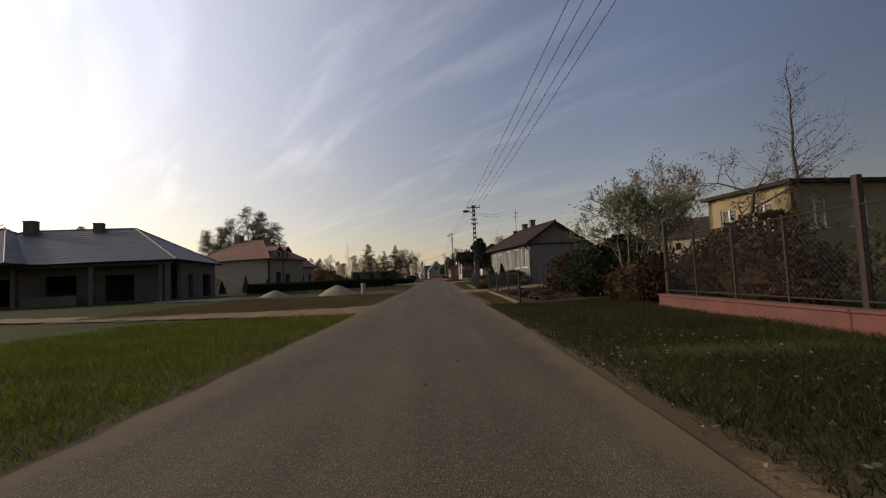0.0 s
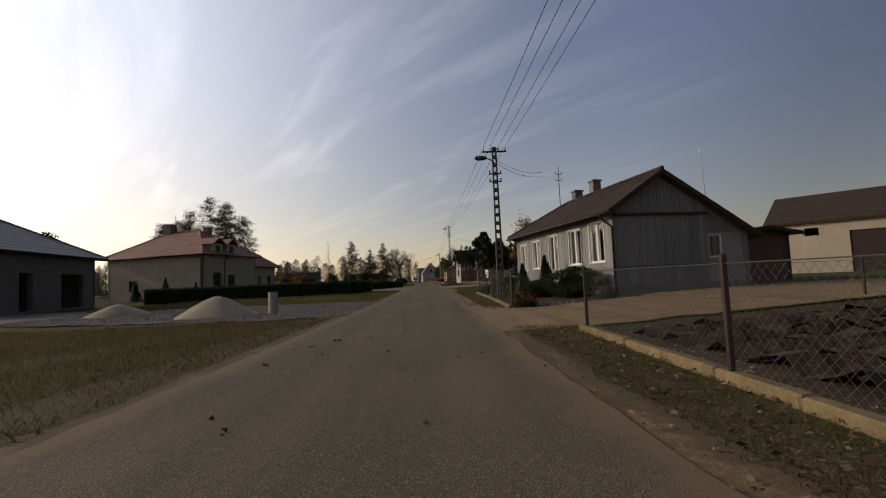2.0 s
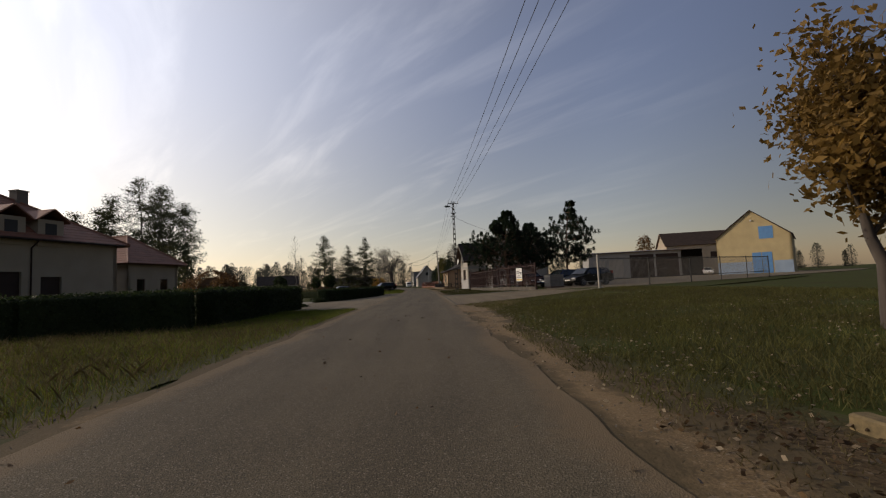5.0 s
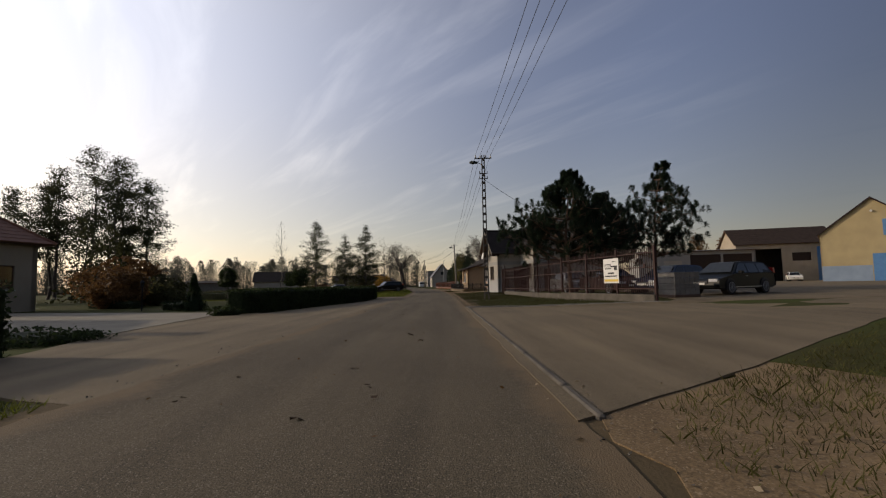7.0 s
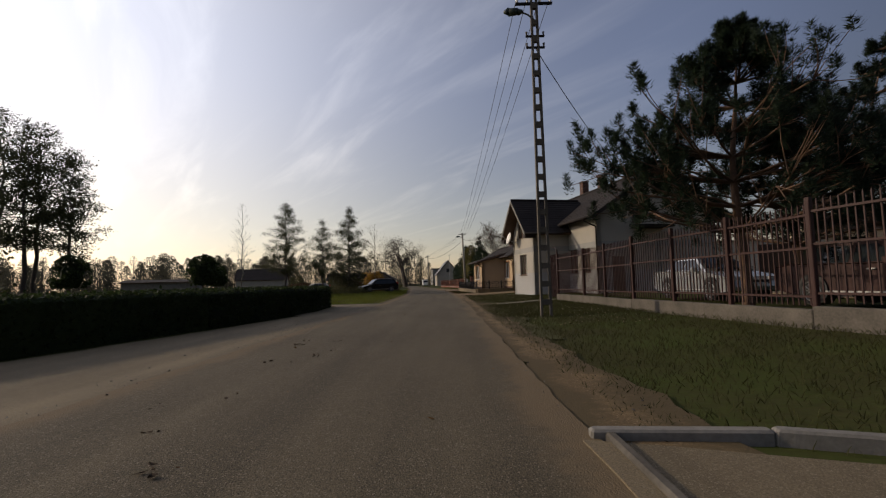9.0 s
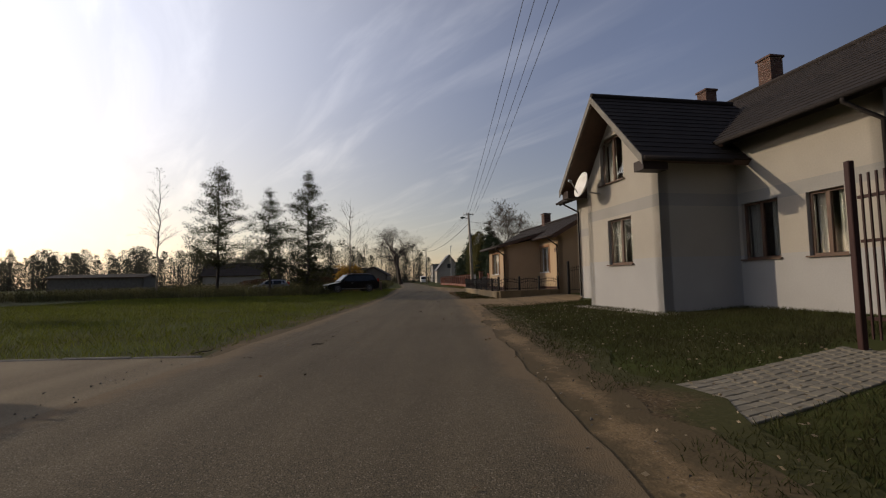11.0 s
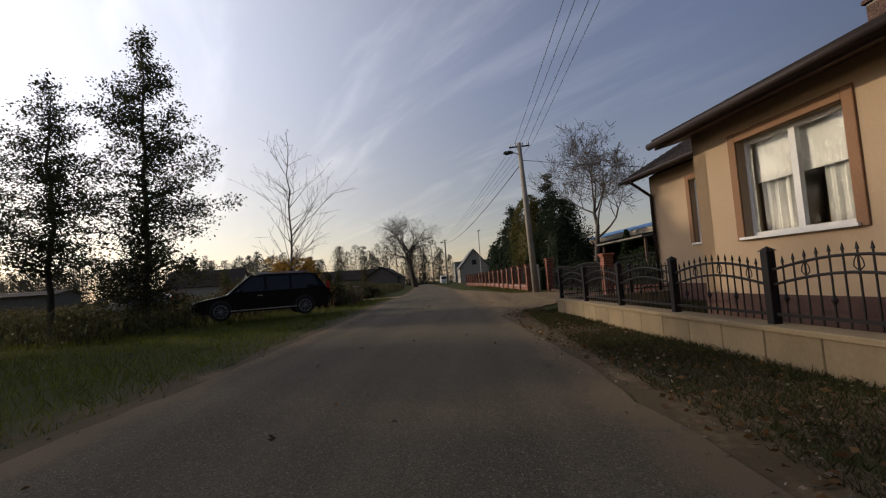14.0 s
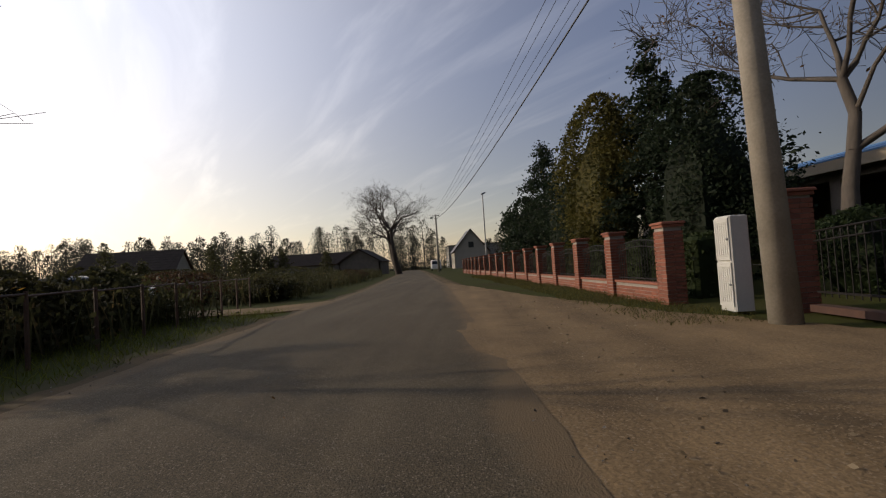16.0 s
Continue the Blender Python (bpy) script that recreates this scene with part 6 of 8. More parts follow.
for k in (0, 1):
    arched_panel(ob, pose(k * 1.75 + 0.1, 0, 0), 1.65, 0.1, 1.35 + 0.1 * k, 0.1, gap=0.12)
for x in (0, 3.6):
    part("gate_post", Geo().bevel_box(x - 0.06, x + 0.06, -0.06, 0.06, -0.2, 1.75, 0.01), "black_iron", ob)

# the board on the yard fence: a plain shape in place of its mark, bars for its small print
sb = thing("sign_board", "white company board fixed to the fence", "sign", at=Matrix.Translation((8.68, 81.6, 0.9)) @ Matrix.Rotation(radians(-76), 4, "Z") @ pose(0, -0.08, 0))
part("panel", Geo().bevel_box(-0.55, 0.55, -0.012, 0.0, 0, 1.08, 0.004), "white_paint", sb)
for x0, x1, z0, z1, mt in ((-0.44, 0.02, 0.62, 0.84, "sign_black"), (0.02, 0.46, 0.70, 0.76, "sign_black"), (0.24, 0.44, 0.56, 0.70, "sign_black"), (-0.22, 0.22, 0.40, 0.47, "sign_black"), (-0.42, 0.42, 0.28, 0.33, "sign_black"), (-0.5, 0.5, 0.07, 0.17, "sign_yellow"), (0.1, 0.35, 0.92, 0.95, "sign_black")):
    part("mark", Geo().box(x0, x1, -0.017, -0.013, z0, z1), mt, sb)
for i in range(5):
    part("mark", Geo().box(-0.41 + i * 0.085, -0.35 + i * 0.085, -0.021, -0.018, 0.66, 0.80), "white_paint", sb)
solid("meter_box", Geo().bevel_box(-0.08, 0.08, -0.05, 0.0, 0, 0.15, 0.015), "rust_paint", "small red box fixed to the fence", "box", at=Matrix.Translation((9.22, 79.5, 1.5)) @ Matrix.Rotation(radians(-76), 4, "Z") @ pose(0, -0.05, 0))

# electricity cabinet beside the round pole
cb = thing("utility_cabinet", "tall pale grey plastic electricity cabinet", "cabinet", at=pose(4.27, 146.3, 0.0, 0, 0, -88))
M["cabinet"] = material("cabinet", (0.55, 0.55, 0.51), (0.46, 0.46, 0.43), 0.6, 3, 30, 0.05)
part("body", Geo().bevel_box(-0.2, 0.2, -0.14, 0.16, 0.0, 1.5, 0.02), "cabinet", cb)
for z0, z1 in ((0.08, 0.76), (0.80, 1.46)):
    dr = part("door", Geo().bevel_box(-0.18, 0.18, -0.16, -0.142, z0, z1, 0.006), "cabinet", cb)
    for i in range(6):
        part("rib", Geo().box(-0.15 + i * 0.055, -0.13 + i * 0.055, -0.166, -0.16, z0 + 0.06, z1 - 0.06), "cabinet", dr)
    part("lock", Geo().tube((0.15, -0.16, (z0 + z1) / 2), (0.15, -0.18, (z0 + z1) / 2), 0.02, 0.02, 8), "steel", dr)


# ---- vehicles ----
def car(name, label, x, y, turn, paint, length=4.7, height=1.5, wagon=True, z=0.0, group="", rails=False):
    """A car that faces its own -x: lower body, cabin, panes, lamps, wheels."""
    t = thing(name, label, "car", group, pose(x, y, z, 0, 0, turn))
    h, l = height, length / 2
    side = [(-l, 0.42), (-l + 0.03, 0.62), (-l + 0.18, 0.72), (-l + 1.0, 0.87), (-l + 1.35, 0.93), (l - 0.35, 0.98), (l - 0.03, 0.92), (l, 0.6), (l - 0.04, 0.35), (l - 0.4, 0.24), (-l + 0.4, 0.24), (-l + 0.06, 0.3)]
    n = len(side)
    g = Geo()
    levels = ((-0.86, 0.06), (-0.90, 0.0), (0.90, 0.0), (0.86, 0.06))
    c = []
    for w, ins in levels:
        for px, pz in side:
            c.append((px * (1 - ins * 0.35), w, 0.55 + (pz - 0.55) * (1 - ins)))
    f = [tuple(range(n)), tuple(range(4 * n - 1, 3 * n - 1, -1))]
    for k in range(3):
        f += [(k * n + i, (k + 1) * n + i, (k + 1) * n + (i + 1) % n, k * n + (i + 1) % n) for i in range(n)]
    g.add(c, f)
    b = part("body", g, paint, t, "", False)
    rear = l - 0.12 if wagon else l - 0.9
    low = [(-l + 1.15, 0.90), (rear, 0.96)]
    top = [(-l + 1.95, h - 0.03), (-l + 2.5, h), (rear - 0.75, h - 0.02), (rear - 0.35, h - 0.07)]
    def cab(inset_low, inset_top):
        return [(low[0][0], -0.84 + inset_low, low[0][1]), (low[1][0], -0.84 + inset_low, low[1][1]), (top[3][0], -0.62 + inset_top, top[3][1]), (top[2][0], -0.60 + inset_top, top[2][1]), (top[1][0], -0.60 + inset_top, top[1][1]), (top[0][0], -0.62 + inset_top, top[0][1])]
    s1 = cab(0, 0)
    s2 = [(px, -py, pz) for px, py, pz in s1]
    part("cabin", Geo().add(s1 + s2, [(0, 1, 2, 3, 4, 5), (11, 10, 9, 8, 7, 6)] + [(i, 6 + i, 6 + (i + 1) % 6, (i + 1) % 6) for i in range(6)]), paint, t)
    def onside(u, v, s):
        zb, zt = 0.96, h - 0.1
        yy = -0.84 + 0.225 * (v * (zt - zb) + 0.03) / (h - 0.93)
        return (u, s * (-(yy) + 0.006) if s > 0 else yy - 0.006, zb + v * (zt - zb))
    cuts = [(-l + 1.42, -l + 1.98, -l + 2.42, -l + 2.42), (-l + 2.5, -l + 2.5, -l + 3.32, -l + 3.32), (-l + 3.4, -l + 3.4, rear - 0.22, rear - 0.5)]
    for s in (-1, 1):
        for a0, a1, b1, b0 in ((q[0], q[1], q[3], q[2]) for q in cuts):
            pts = [onside(a0, 0.02, s), onside(b0, 0.02, s), onside(b1, 1, s), onside(a1, 1, s)]
            part("side_window", Geo().add(pts, [(0, 1, 2, 3) if s < 0 else (3, 2, 1, 0)]), "tint", t)
    ws = [(low[0][0] + 0.09, -0.74, 0.99), (low[0][0] + 0.09, 0.74, 0.99), (top[0][0] - 0.06, 0.56, h - 0.05), (top[0][0] - 0.06, -0.56, h - 0.05)]
    part("windscreen", Geo().add([(px - 0.03, py, pz + 0.02) for px, py, pz in ws], [(0, 3, 2, 1)]), "tint", t)
    part("rear_window", Geo().add([(low[1][0] - 0.04, -0.70, 1.02), (low[1][0] - 0.04, 0.70, 1.02), (top[3][0] + 0.03, 0.56, h - 0.12), (top[3][0] + 0.03, -0.56, h - 0.12)], [(0, 1, 2, 3)]), "tint", t)
    for s in (-1, 1):
        part("headlight", Geo().box(-l + 0.02, -l + 0.3, s * 0.62 - 0.2, s * 0.62 + 0.2, 0.58, 0.7), "lamp_glass", t, "clear headlight")
        part("tail_light", Geo().box(l - 0.14, l + 0.012, s * 0.76 - 0.09, s * 0.76 + 0.09, 0.72, 1.2 if wagon else 0.92), "red_lamp", t, "tall red tail light" if wagon else "red tail light")
        part("mirror", Geo().bevel_box(-l + 1.5, -l + 1.66, s * 0.99 - 0.1, s * 0.99 + 0.08, 0.92, 1.06, 0.02), paint, t)
        part("door_handle", Geo().box(-0.25, -0.08, s * 0.905 - 0.012, s * 0.905 + 0.012, 0.8, 0.83), "steel", t)
        part("sill_trim", Geo().box(-l + 1.15, l - 1.2, s * 0.9 - 0.012, s * 0.9 + 0.012, 0.3, 0.34), "steel", t)
        if rails:
            part("roof_rail", Geo().path([(-l + 2.2, s * 0.58, h - 0.01), (-l + 2.3, s * 0.58, h + 0.05), (rear - 0.7, s * 0.58, h + 0.04), (rear - 0.6, s * 0.58, h - 0.03)], 0.018), "steel", t)
        for wx in (-l + 0.92, l - 0.98):
            w = part("wheel", Geo().tube((wx, s * 0.70, 0.32), (wx, s * 0.91, 0.32), 0.32, 0.315, 22), "rubber", t)
            part("arch", Geo().tube((wx, s * 0.6, 0.36), (wx, s * 0.903, 0.36), 0.37, 0.37, 22), "sign_black", t)
            w.location.y = s * 0.008
            part("hub_well", Geo().tube((wx, s * 0.80, 0.32), (wx, s * 0.912, 0.32), 0.225, 0.225, 20), "sign_black", w)
            rim = Geo().tube((wx, s * 0.80, 0.32), (wx, s * 0.93, 0.32), 0.05, 0.045, 10)
            ring = [(wx + math.cos(i * 0.31416) * 0.225, s * 0.918, 0.32 + math.sin(i * 0.31416) * 0.225) for i in range(21)]
            rim.path(ring, 0.014, 5)
            for i in range(10):
                a = i * 0.62832
                o = Vector((wx, s * 0.922, 0.32))
                rim.tube(o + Vector((math.cos(a), 0, math.sin(a))) * 0.03, o + Vector((math.cos(a + 0.06), 0, math.sin(a + 0.06))) * 0.22, 0.012, 0.010, 4)
            part("rim", rim, "rim_metal", w, "slim-spoked alloy rim")
    part("grille", Geo().box(-l - 0.012, -l + 0.06, -0.38, 0.38, 0.5, 0.62), "sign_black", t)
    for px, s in ((-l - 0.02, 1), (l + 0.02, 1)):
        part("number_plate", Geo().box(px - 0.008, px + 0.008, -0.26, 0.26, 0.44, 0.54), "white_paint", t)
    return t


M["pale_blue"] = material("pale_blue", (0.26, 0.33, 0.42), (0.20, 0.26, 0.34), 0.8, 0.9, 20, 0.2)
M["tint"] = material("tint", (0.02, 0.024, 0.026), None, 0.06, 2, 20, 0)
M["rim_metal"] = material("rim_metal", (0.30, 0.30, 0.30), (0.22, 0.22, 0.22), 0.4, 3, 40, 0, metal=0.6)
M["lamp_glass"] = material("lamp_glass", (0.6, 0.6, 0.6), None, 0.1, 2, 20, 0)
head = math.degrees(math.atan2(-1.4, -2.4)) - 180
car("estate_car", "black estate car parked on the grass beside the road", -7.55, 137.3, head, "black_car", 4.82, 1.6, True, 0.08, rails=True)
car("silver_car", "silver hatchback parked among the trees", -17.6, 143.6, 25, "silver_car", 4.1, 1.45, True, -0.05)
car("silver_car", "silver saloon parked among the weeds", -11.6, 151.5, 20, "silver_car", 4.4, 1.42, False, -0.05)
car("dark_car", "dark estate car parked in the yard", 14.9, 83.3, 28, "black_car", 4.7, 1.5, True, 0.29, "cars in the yard")
car("dark_car", "dark blue car parked in the yard behind another", 13.6, 86.4, 26, "blue_car", 4.4, 1.5, True, 0.29, "cars in the yard")
car("red_car", "dark red car behind the picket fence", 11.0, 88.0, 100, "rust_paint", 4.3, 1.45, False, 0.26, "cars in the yard")
car("silver_car", "silver car behind the picket fence", 10.4, 94.0, 95, "silver_car", 4.3, 1.42, False, 0.24, "cars in the yard")
car("white_car", "white car far off in the farm yard", 60.0, 137.5, 60, "white_paint", 4.3, 1.5, True, 0.29, "cars in the yard")
pl = thing("block_stack", "grey stack of strapped concrete blocks", "block stack", at=pose(10.9, 80.6, 0.26, 0, 0, 14))
for i in range(5):
    for k in range(4):
        part("block", Geo().bevel_box(i * 0.25, i * 0.25 + 0.24, 0, 1.0, k * 0.24 + 0.1, k * 0.24 + 0.33, 0.008), "old_concrete", pl)
part("pallet", Geo().box(-0.02, 1.26, 0, 1.0, 0, 0.1), "brown_wood", pl)


# ---- planting, near to far ----
hedge([(-22.3, 55.6), (-10.4, 57.0), (-6.4, 58.2)], 1.2, 0.8, "long clipped dark green hedge", seed=2)
hedge([(-6.3, 58.8), (-6.35, 63.0), (-6.25, 68.8)], 1.22, 0.8, "clipped dark green hedge at the mouth of a drive", seed=3)
hedge([(-7.3, 80.1), (-5.3, 90), (-4.4, 96), (-4.7, 99.8)], 1.0, 0.85, "long clipped dark green hedge beside the road", seed=4)
hedge([(-13.9, 86.6), (-12.3, 85.5)], 0.42, 0.5, "short low clipped hedge beside the lawn", seed=5, density=200)
hedge([(-6.2, 97.5), (-16, 103), (-34, 110)], 0.75, 0.6, "low clipped hedge across the end of the lawn", seed=6, density=120)
hedge([(-17.5, 89.5), (-21.5, 91.5)], 0.4, 0.7, "low clipped hedge beside the paved drive", seed=36, density=160)


def bush(name, x, y, rx, ry, h, leaves, label, count=2600, size=0.05, seed=1, category="shrub", z=None, cone=False, stems="bark"):
    """A leafy shrub: short stems, and leaves in uneven lobes over a rounded or pointed form."""
    rnd = random.Random(seed)
    t = thing(name, label, category, "", pose(x, y, (rise(x, y) if z is None else z) - 0.06))
    g, lv = Geo(), Geo()
    g.path([(0, 0, 0), (0.03, 0.02, h * 0.3), (-0.02, 0.03, h * 0.6)], 0.03, 5)
    lobes = [(rnd.uniform(0, 6.28), rnd.uniform(0.05, 0.95), rnd.uniform(0.6, 1.22)) for _ in range(30)]
    for _ in range(count):
        a, u, k = rnd.choice(lobes)
        a += rnd.gauss(0, 0.3)
        u = min(1, max(0.02, u + rnd.gauss(0, 0.09)))
        prof = (1 - u) * 0.95 + 0.05 if cone else math.sqrt(max(0.02, 1 - (2 * u - 0.85) ** 2 * 0.72))
        r = prof * k * (0.62 + 0.38 * rnd.random() ** 0.6) * (1 + (rnd.random() < 0.12) * rnd.uniform(0, 0.3))
        leaf_quads(lv, (math.cos(a) * rx * r, math.sin(a) * ry * r, u * h), 1, (0.02, 0.02, 0.02), size, rnd)
    core = Geo()
    n = 12
    rings = [[(math.cos(6.2832 * i / n) * rx * p * 0.6 * (1 + 0.2 * math.sin(i * 2.4 + seed)), math.sin(6.2832 * i / n) * ry * p * 0.6 * (1 + 0.2 * math.sin(i * 1.7 + seed)), u * h * 0.86) for i in range(n)] for u, p in (((0.0, 0.9), (0.3, 0.72), (0.6, 0.42), (0.97, 0.04)) if cone else ((0.0, 0.6), (0.3, 0.98), (0.65, 0.85), (0.92, 0.3)))]
    core.add([p for r in rings for p in r], [(k * n + i, k * n + (i + 1) % n, (k + 1) * n + (i + 1) % n, (k + 1) * n + i) for k in range(3) for i in range(n)] + [tuple(range(3 * n, 4 * n))])
    part("stem", g, stems, t)
    part("inner_foliage", core, leaves, t)
    part("foliage", lv, leaves, t)
    return t


# front garden of the grey house
bush("conifer", 5.9, 39.2, 0.55, 0.55, 1.85, "thuja", "dark green columnar conifer against the grey wall", 6000, 0.035, 1, "conifer", cone=True)
bush("conifer", 5.5, 42.4, 0.5, 0.5, 1.6, "thuja", "dark green columnar conifer against the grey wall", 5000, 0.035, 2, "conifer", cone=True)
bush("shrub", 6.1, 35.7, 1.15, 0.95, 1.2, "thuja", "broad dark green shrub beside the house corner", 11000, 0.032, 3)
bush("shrub", 5.1, 37.4, 0.95, 0.85, 0.75, "thuja", "low dark green shrub in the front garden", 8000, 0.03, 4)
bush("shrub", 4.9, 43.8, 1.1, 1.9, 0.95, "thuja", "clipped dark green shrub behind the wire fence", 4200, 0.045, 5)
M["golden"] = leaf_material("golden", (0.30, 0.24, 0.05), (0.14, 0.13, 0.03))
bush("shrub", 4.2, 41.0, 0.42, 0.4, 0.5, "golden", "small golden-leaved shrub beside the kerb", 1500, 0.04, 6)
bush("shrub", 4.0, 45.4, 0.45, 0.45, 0.5, "thuja", "small round dark shrub beside the fence post", 1500, 0.04, 7)
bush("rose_shrub", 4.9, 40.0, 0.5, 0.6, 1.0, "weed", "thin leggy rose bush in the front garden", 500, 0.045, 8)
bush("flower_clump", 3.45, 32.5, 0.42, 0.38, 0.5, "bramble", "clump of orange garden flowers at the kerb end", 2200, 0.028, 9, "flowers")
bush("flower_clump", 6.6, 33.7, 0.34, 0.28, 0.4, "bramble", "clump of orange flowers beside the house corner", 1600, 0.026, 10, "flowers")
fl = Geo()
rnd = random.Random(5)
for _ in range(150):
    x, y = rnd.choice(((3.45, 32.45), (3.45, 32.45), (6.6, 33.68)))
    leaf_quads(fl, (x + rnd.gauss(0, 0.22), y + rnd.gauss(0, 0.2), rise(x, y) + rnd.uniform(0.2, 0.48)), 2, (0.012, 0.012, 0.012), 0.024, rnd)
tagged(part("flower_heads", fl, "flower", None), "scattered orange flower heads over the clump", "flowers", kind="stuff")
M["field_stone"] = material("field_stone", (0.14, 0.12, 0.10), (0.07, 0.062, 0.052), 0.9, 4, 30, 0.4, spread=0.3)
st = thing("stone_edging", "row of rounded field stones along the flower bed", "stones")
for i in range(16):
    a = Vector((3.9, 32.35, 0)).lerp(Vector((7.7, 33.75, 0)), i / 15)
    r = rnd.uniform(0.06, 0.11)
    n = 8
    rings = [[(a.x + math.cos(6.2832 * k / n) * r * p * rnd.uniform(0.85, 1.1), a.y + math.sin(6.2832 * k / n) * r * p * rnd.uniform(0.85, 1.1), r * q) for k in range(n)] for p, q in ((0.9, -0.2), (1.0, 0.35), (0.6, 0.95))]
    part("stone", Geo().add([p for rr in rings for p in rr], [(k * n + j, k * n + (j + 1) % n, (k + 1) * n + (j + 1) % n, (k + 1) * n + j) for k in range(2) for j in range(n)] + [tuple(range(2 * n, 3 * n))]), "field_stone", st)

# behind the red wall and the dug garden
bush("shrub", 7.2, 9.8, 1.3, 2.2, 2.0, "russet_leaf", "tangled dark brown shrubs behind the red wall", 5200, 0.06, 11)
bush("shrub", 7.6, 5.2, 1.4, 2.6, 1.7, "weed", "dark tangled shrubs behind the red wall", 5200, 0.06, 12)
bush("shrub", 5.9, 13.2, 1.0, 1.2, 1.4, "russet_leaf", "brown twiggy shrub beside the end of the red wall", 3200, 0.055, 13)
bush("shrub", 7.3, 17.2, 1.7, 1.6, 2.2, "hedge", "large dark leafy shrub beside the dug garden", 7200, 0.07, 14)
bush("shrub", 5.9, 16.1, 1.15, 1.0, 1.85, "hedge", "dark leafy shrub at the edge of the garden", 5200, 0.06, 15)
bush("shrub", 5.9, 18.6, 1.2, 1.5, 1.75, "russet_leaf", "reddish-brown leafy shrub beside the dug garden", 5200, 0.07, 17)
bush("shrub", 10.5, 15.0, 2.4, 2.2, 1.8, "weed", "thicket of dull green shrubs", 6000, 0.07, 16)
broad_tree("flowering_shrub", 6.3, 14.3, 4.0, "open many-stemmed small tree with thin pale leaves", "pale_bark", "pale_leaf", 5200, 0.045, 0.2, 4, 21, 0.03, spread=0.14, stems=6, angle=(0.3, 0.8))
spire_tree("bare_tree", 18.9, 23.0, 11.5, "tall bare tree with dark rising branches", "rust_leaf", "bark", 22, 0.22, 0.3, 500, 0.05, clump=0.15, whorls=26, taper=0.6, radius=0.12, lift=(0.5, 1.4), twigs=2)
broad_tree("bare_tree", 14.5, 21.0, 6.5, "small bare tree with spreading crooked branches", "bark", "rust_leaf", 700, 0.05, 0.3, 4, 23, 0.1, angle=(0.6, 1.2))
broad_tree("autumn_tree", 9.4, 18.4, 5.6, "slender tree with thin yellowing leaves", "pale_bark", "yellow_leaf", 1500, 0.05, 0.22, 4, 24, 0.045, stems=3, angle=(0.25, 0.6))

# left side: yard things
sp = Geo()
n, rings = 22, []
for u, p in ((0, 1.0), (0.25, 0.8), (0.55, 0.55), (0.85, 0.27), (1.0, 0.06)):
    rings.append([(math.cos(6.2832 * i / n) * 1.55 * p * (1 + 0.12 * noise.noise((i * 0.7, u * 3, 0))), math.sin(6.2832 * i / n) * 1.2 * p * (1 + 0.12 * noise.noise((i * 0.7, u * 3, 5))), 0.78 * u - 0.06) for i in range(n)])
sp.add([p for r in rings for p in r], [(k * n + i, k * n + (i + 1) % n, (k + 1) * n + (i + 1) % n, (k + 1) * n + i) for k in range(4) for i in range(n)] + [tuple(range(4 * n, 5 * n))])
M["pale_sand"] = material("pale_sand", (0.30, 0.25, 0.17), (0.21, 0.175, 0.12), 0.95, 2.5, 40, 0.6)
pile = solid("sand_pile", sp, "pale_sand", "heap of pale building sand on the gravel", "sand pile", "heaps in the yard", at=pose(-7.3, 34.9, 0), smooth=True)
p2 = copy_thing(pile, pose(-13.2, 38.5, 0, 0, 0, 60))
p2.scale = (0.9, 0.9, 0.7)
solid("concrete_ring", Geo().tube((0, 0, -0.05), (0, 0, 0.74), 0.17, 0.17, 18).tube((0, 0, 0.74), (0, 0, 0.78), 0.185, 0.18, 18), "white_plaster", "upright pale concrete pipe on the gravel", "pipe", at=pose(-5.35, 35.1, 0))
solid("stake", Geo().tube((0, 0, -0.1), (0.03, 0, 0.55), 0.02, 0.018, 6), "brown_wood", "thin wooden stake standing in the grass", "stake", at=pose(-5.2, 46.5, 0))
bush("conifer", -11.5, 84.9, 0.62, 0.62, 1.85, "thuja", "dark conical clipped conifer on the lawn", 2600, 0.05, 31, "conifer", cone=True)
bush("conifer", -7.4, 79.4, 0.6, 0.5, 0.4, "hedge", "low dark shrub at the hedge end", 1400, 0.045, 32)
bush("shrub", -7.6, 71.2, 1.5, 0.9, 0.32, "hedge", "low creeping dark shrub beside the paved drive", 2200, 0.045, 33)
bush("conifer", -27.0, 66.8, 0.7, 0.7, 2.4, "thuja", "dark conical conifer against the cream wall", 2200, 0.07, 34, "conifer", cone=True)
bush("conifer", -31.5, 69.2, 0.6, 0.6, 1.9, "thuja", "dark conical conifer against the cream wall", 2000, 0.07, 35, "conifer", cone=True)
bush("conifer", -24.2, 67.4, 0.5, 0.5, 1.8, "thuja", "small dark conifer against the cream wall", 1800, 0.07, 36, "conifer", cone=True)
bush("autumn_shrub", -19.5, 91.0, 1.6, 1.6, 2.6, "rust_leaf", "brown autumn tree beside the cream house", 4200, 0.1, 37)
bush("shrub", -19.0, 95.0, 1.8, 1.8, 2.2, "weed", "dull green garden shrubs beside the cream house", 4200, 0.1, 38)
bush("shrub", -23.0, 96.0, 3.0, 2.5, 3.6, "rust_leaf", "brown-green garden shrubs beside the cream house", 5000, 0.12, 39)
lp = thing("garden_lamp", "small dark garden lamp post on the lawn", "lamp", at=pose(-14.6, 85.6, -0.05))
part("post", Geo().tube((0, 0, 0), (0, 0, 1.25), 0.035, 0.025, 8), "black_iron", lp)
part("lantern", Geo().tube((0, 0, 1.25), (0, 0, 1.5), 0.06, 0.1, 6).tube((0, 0, 1.5), (0, 0, 1.62), 0.12, 0.02, 6), "black_iron", lp)
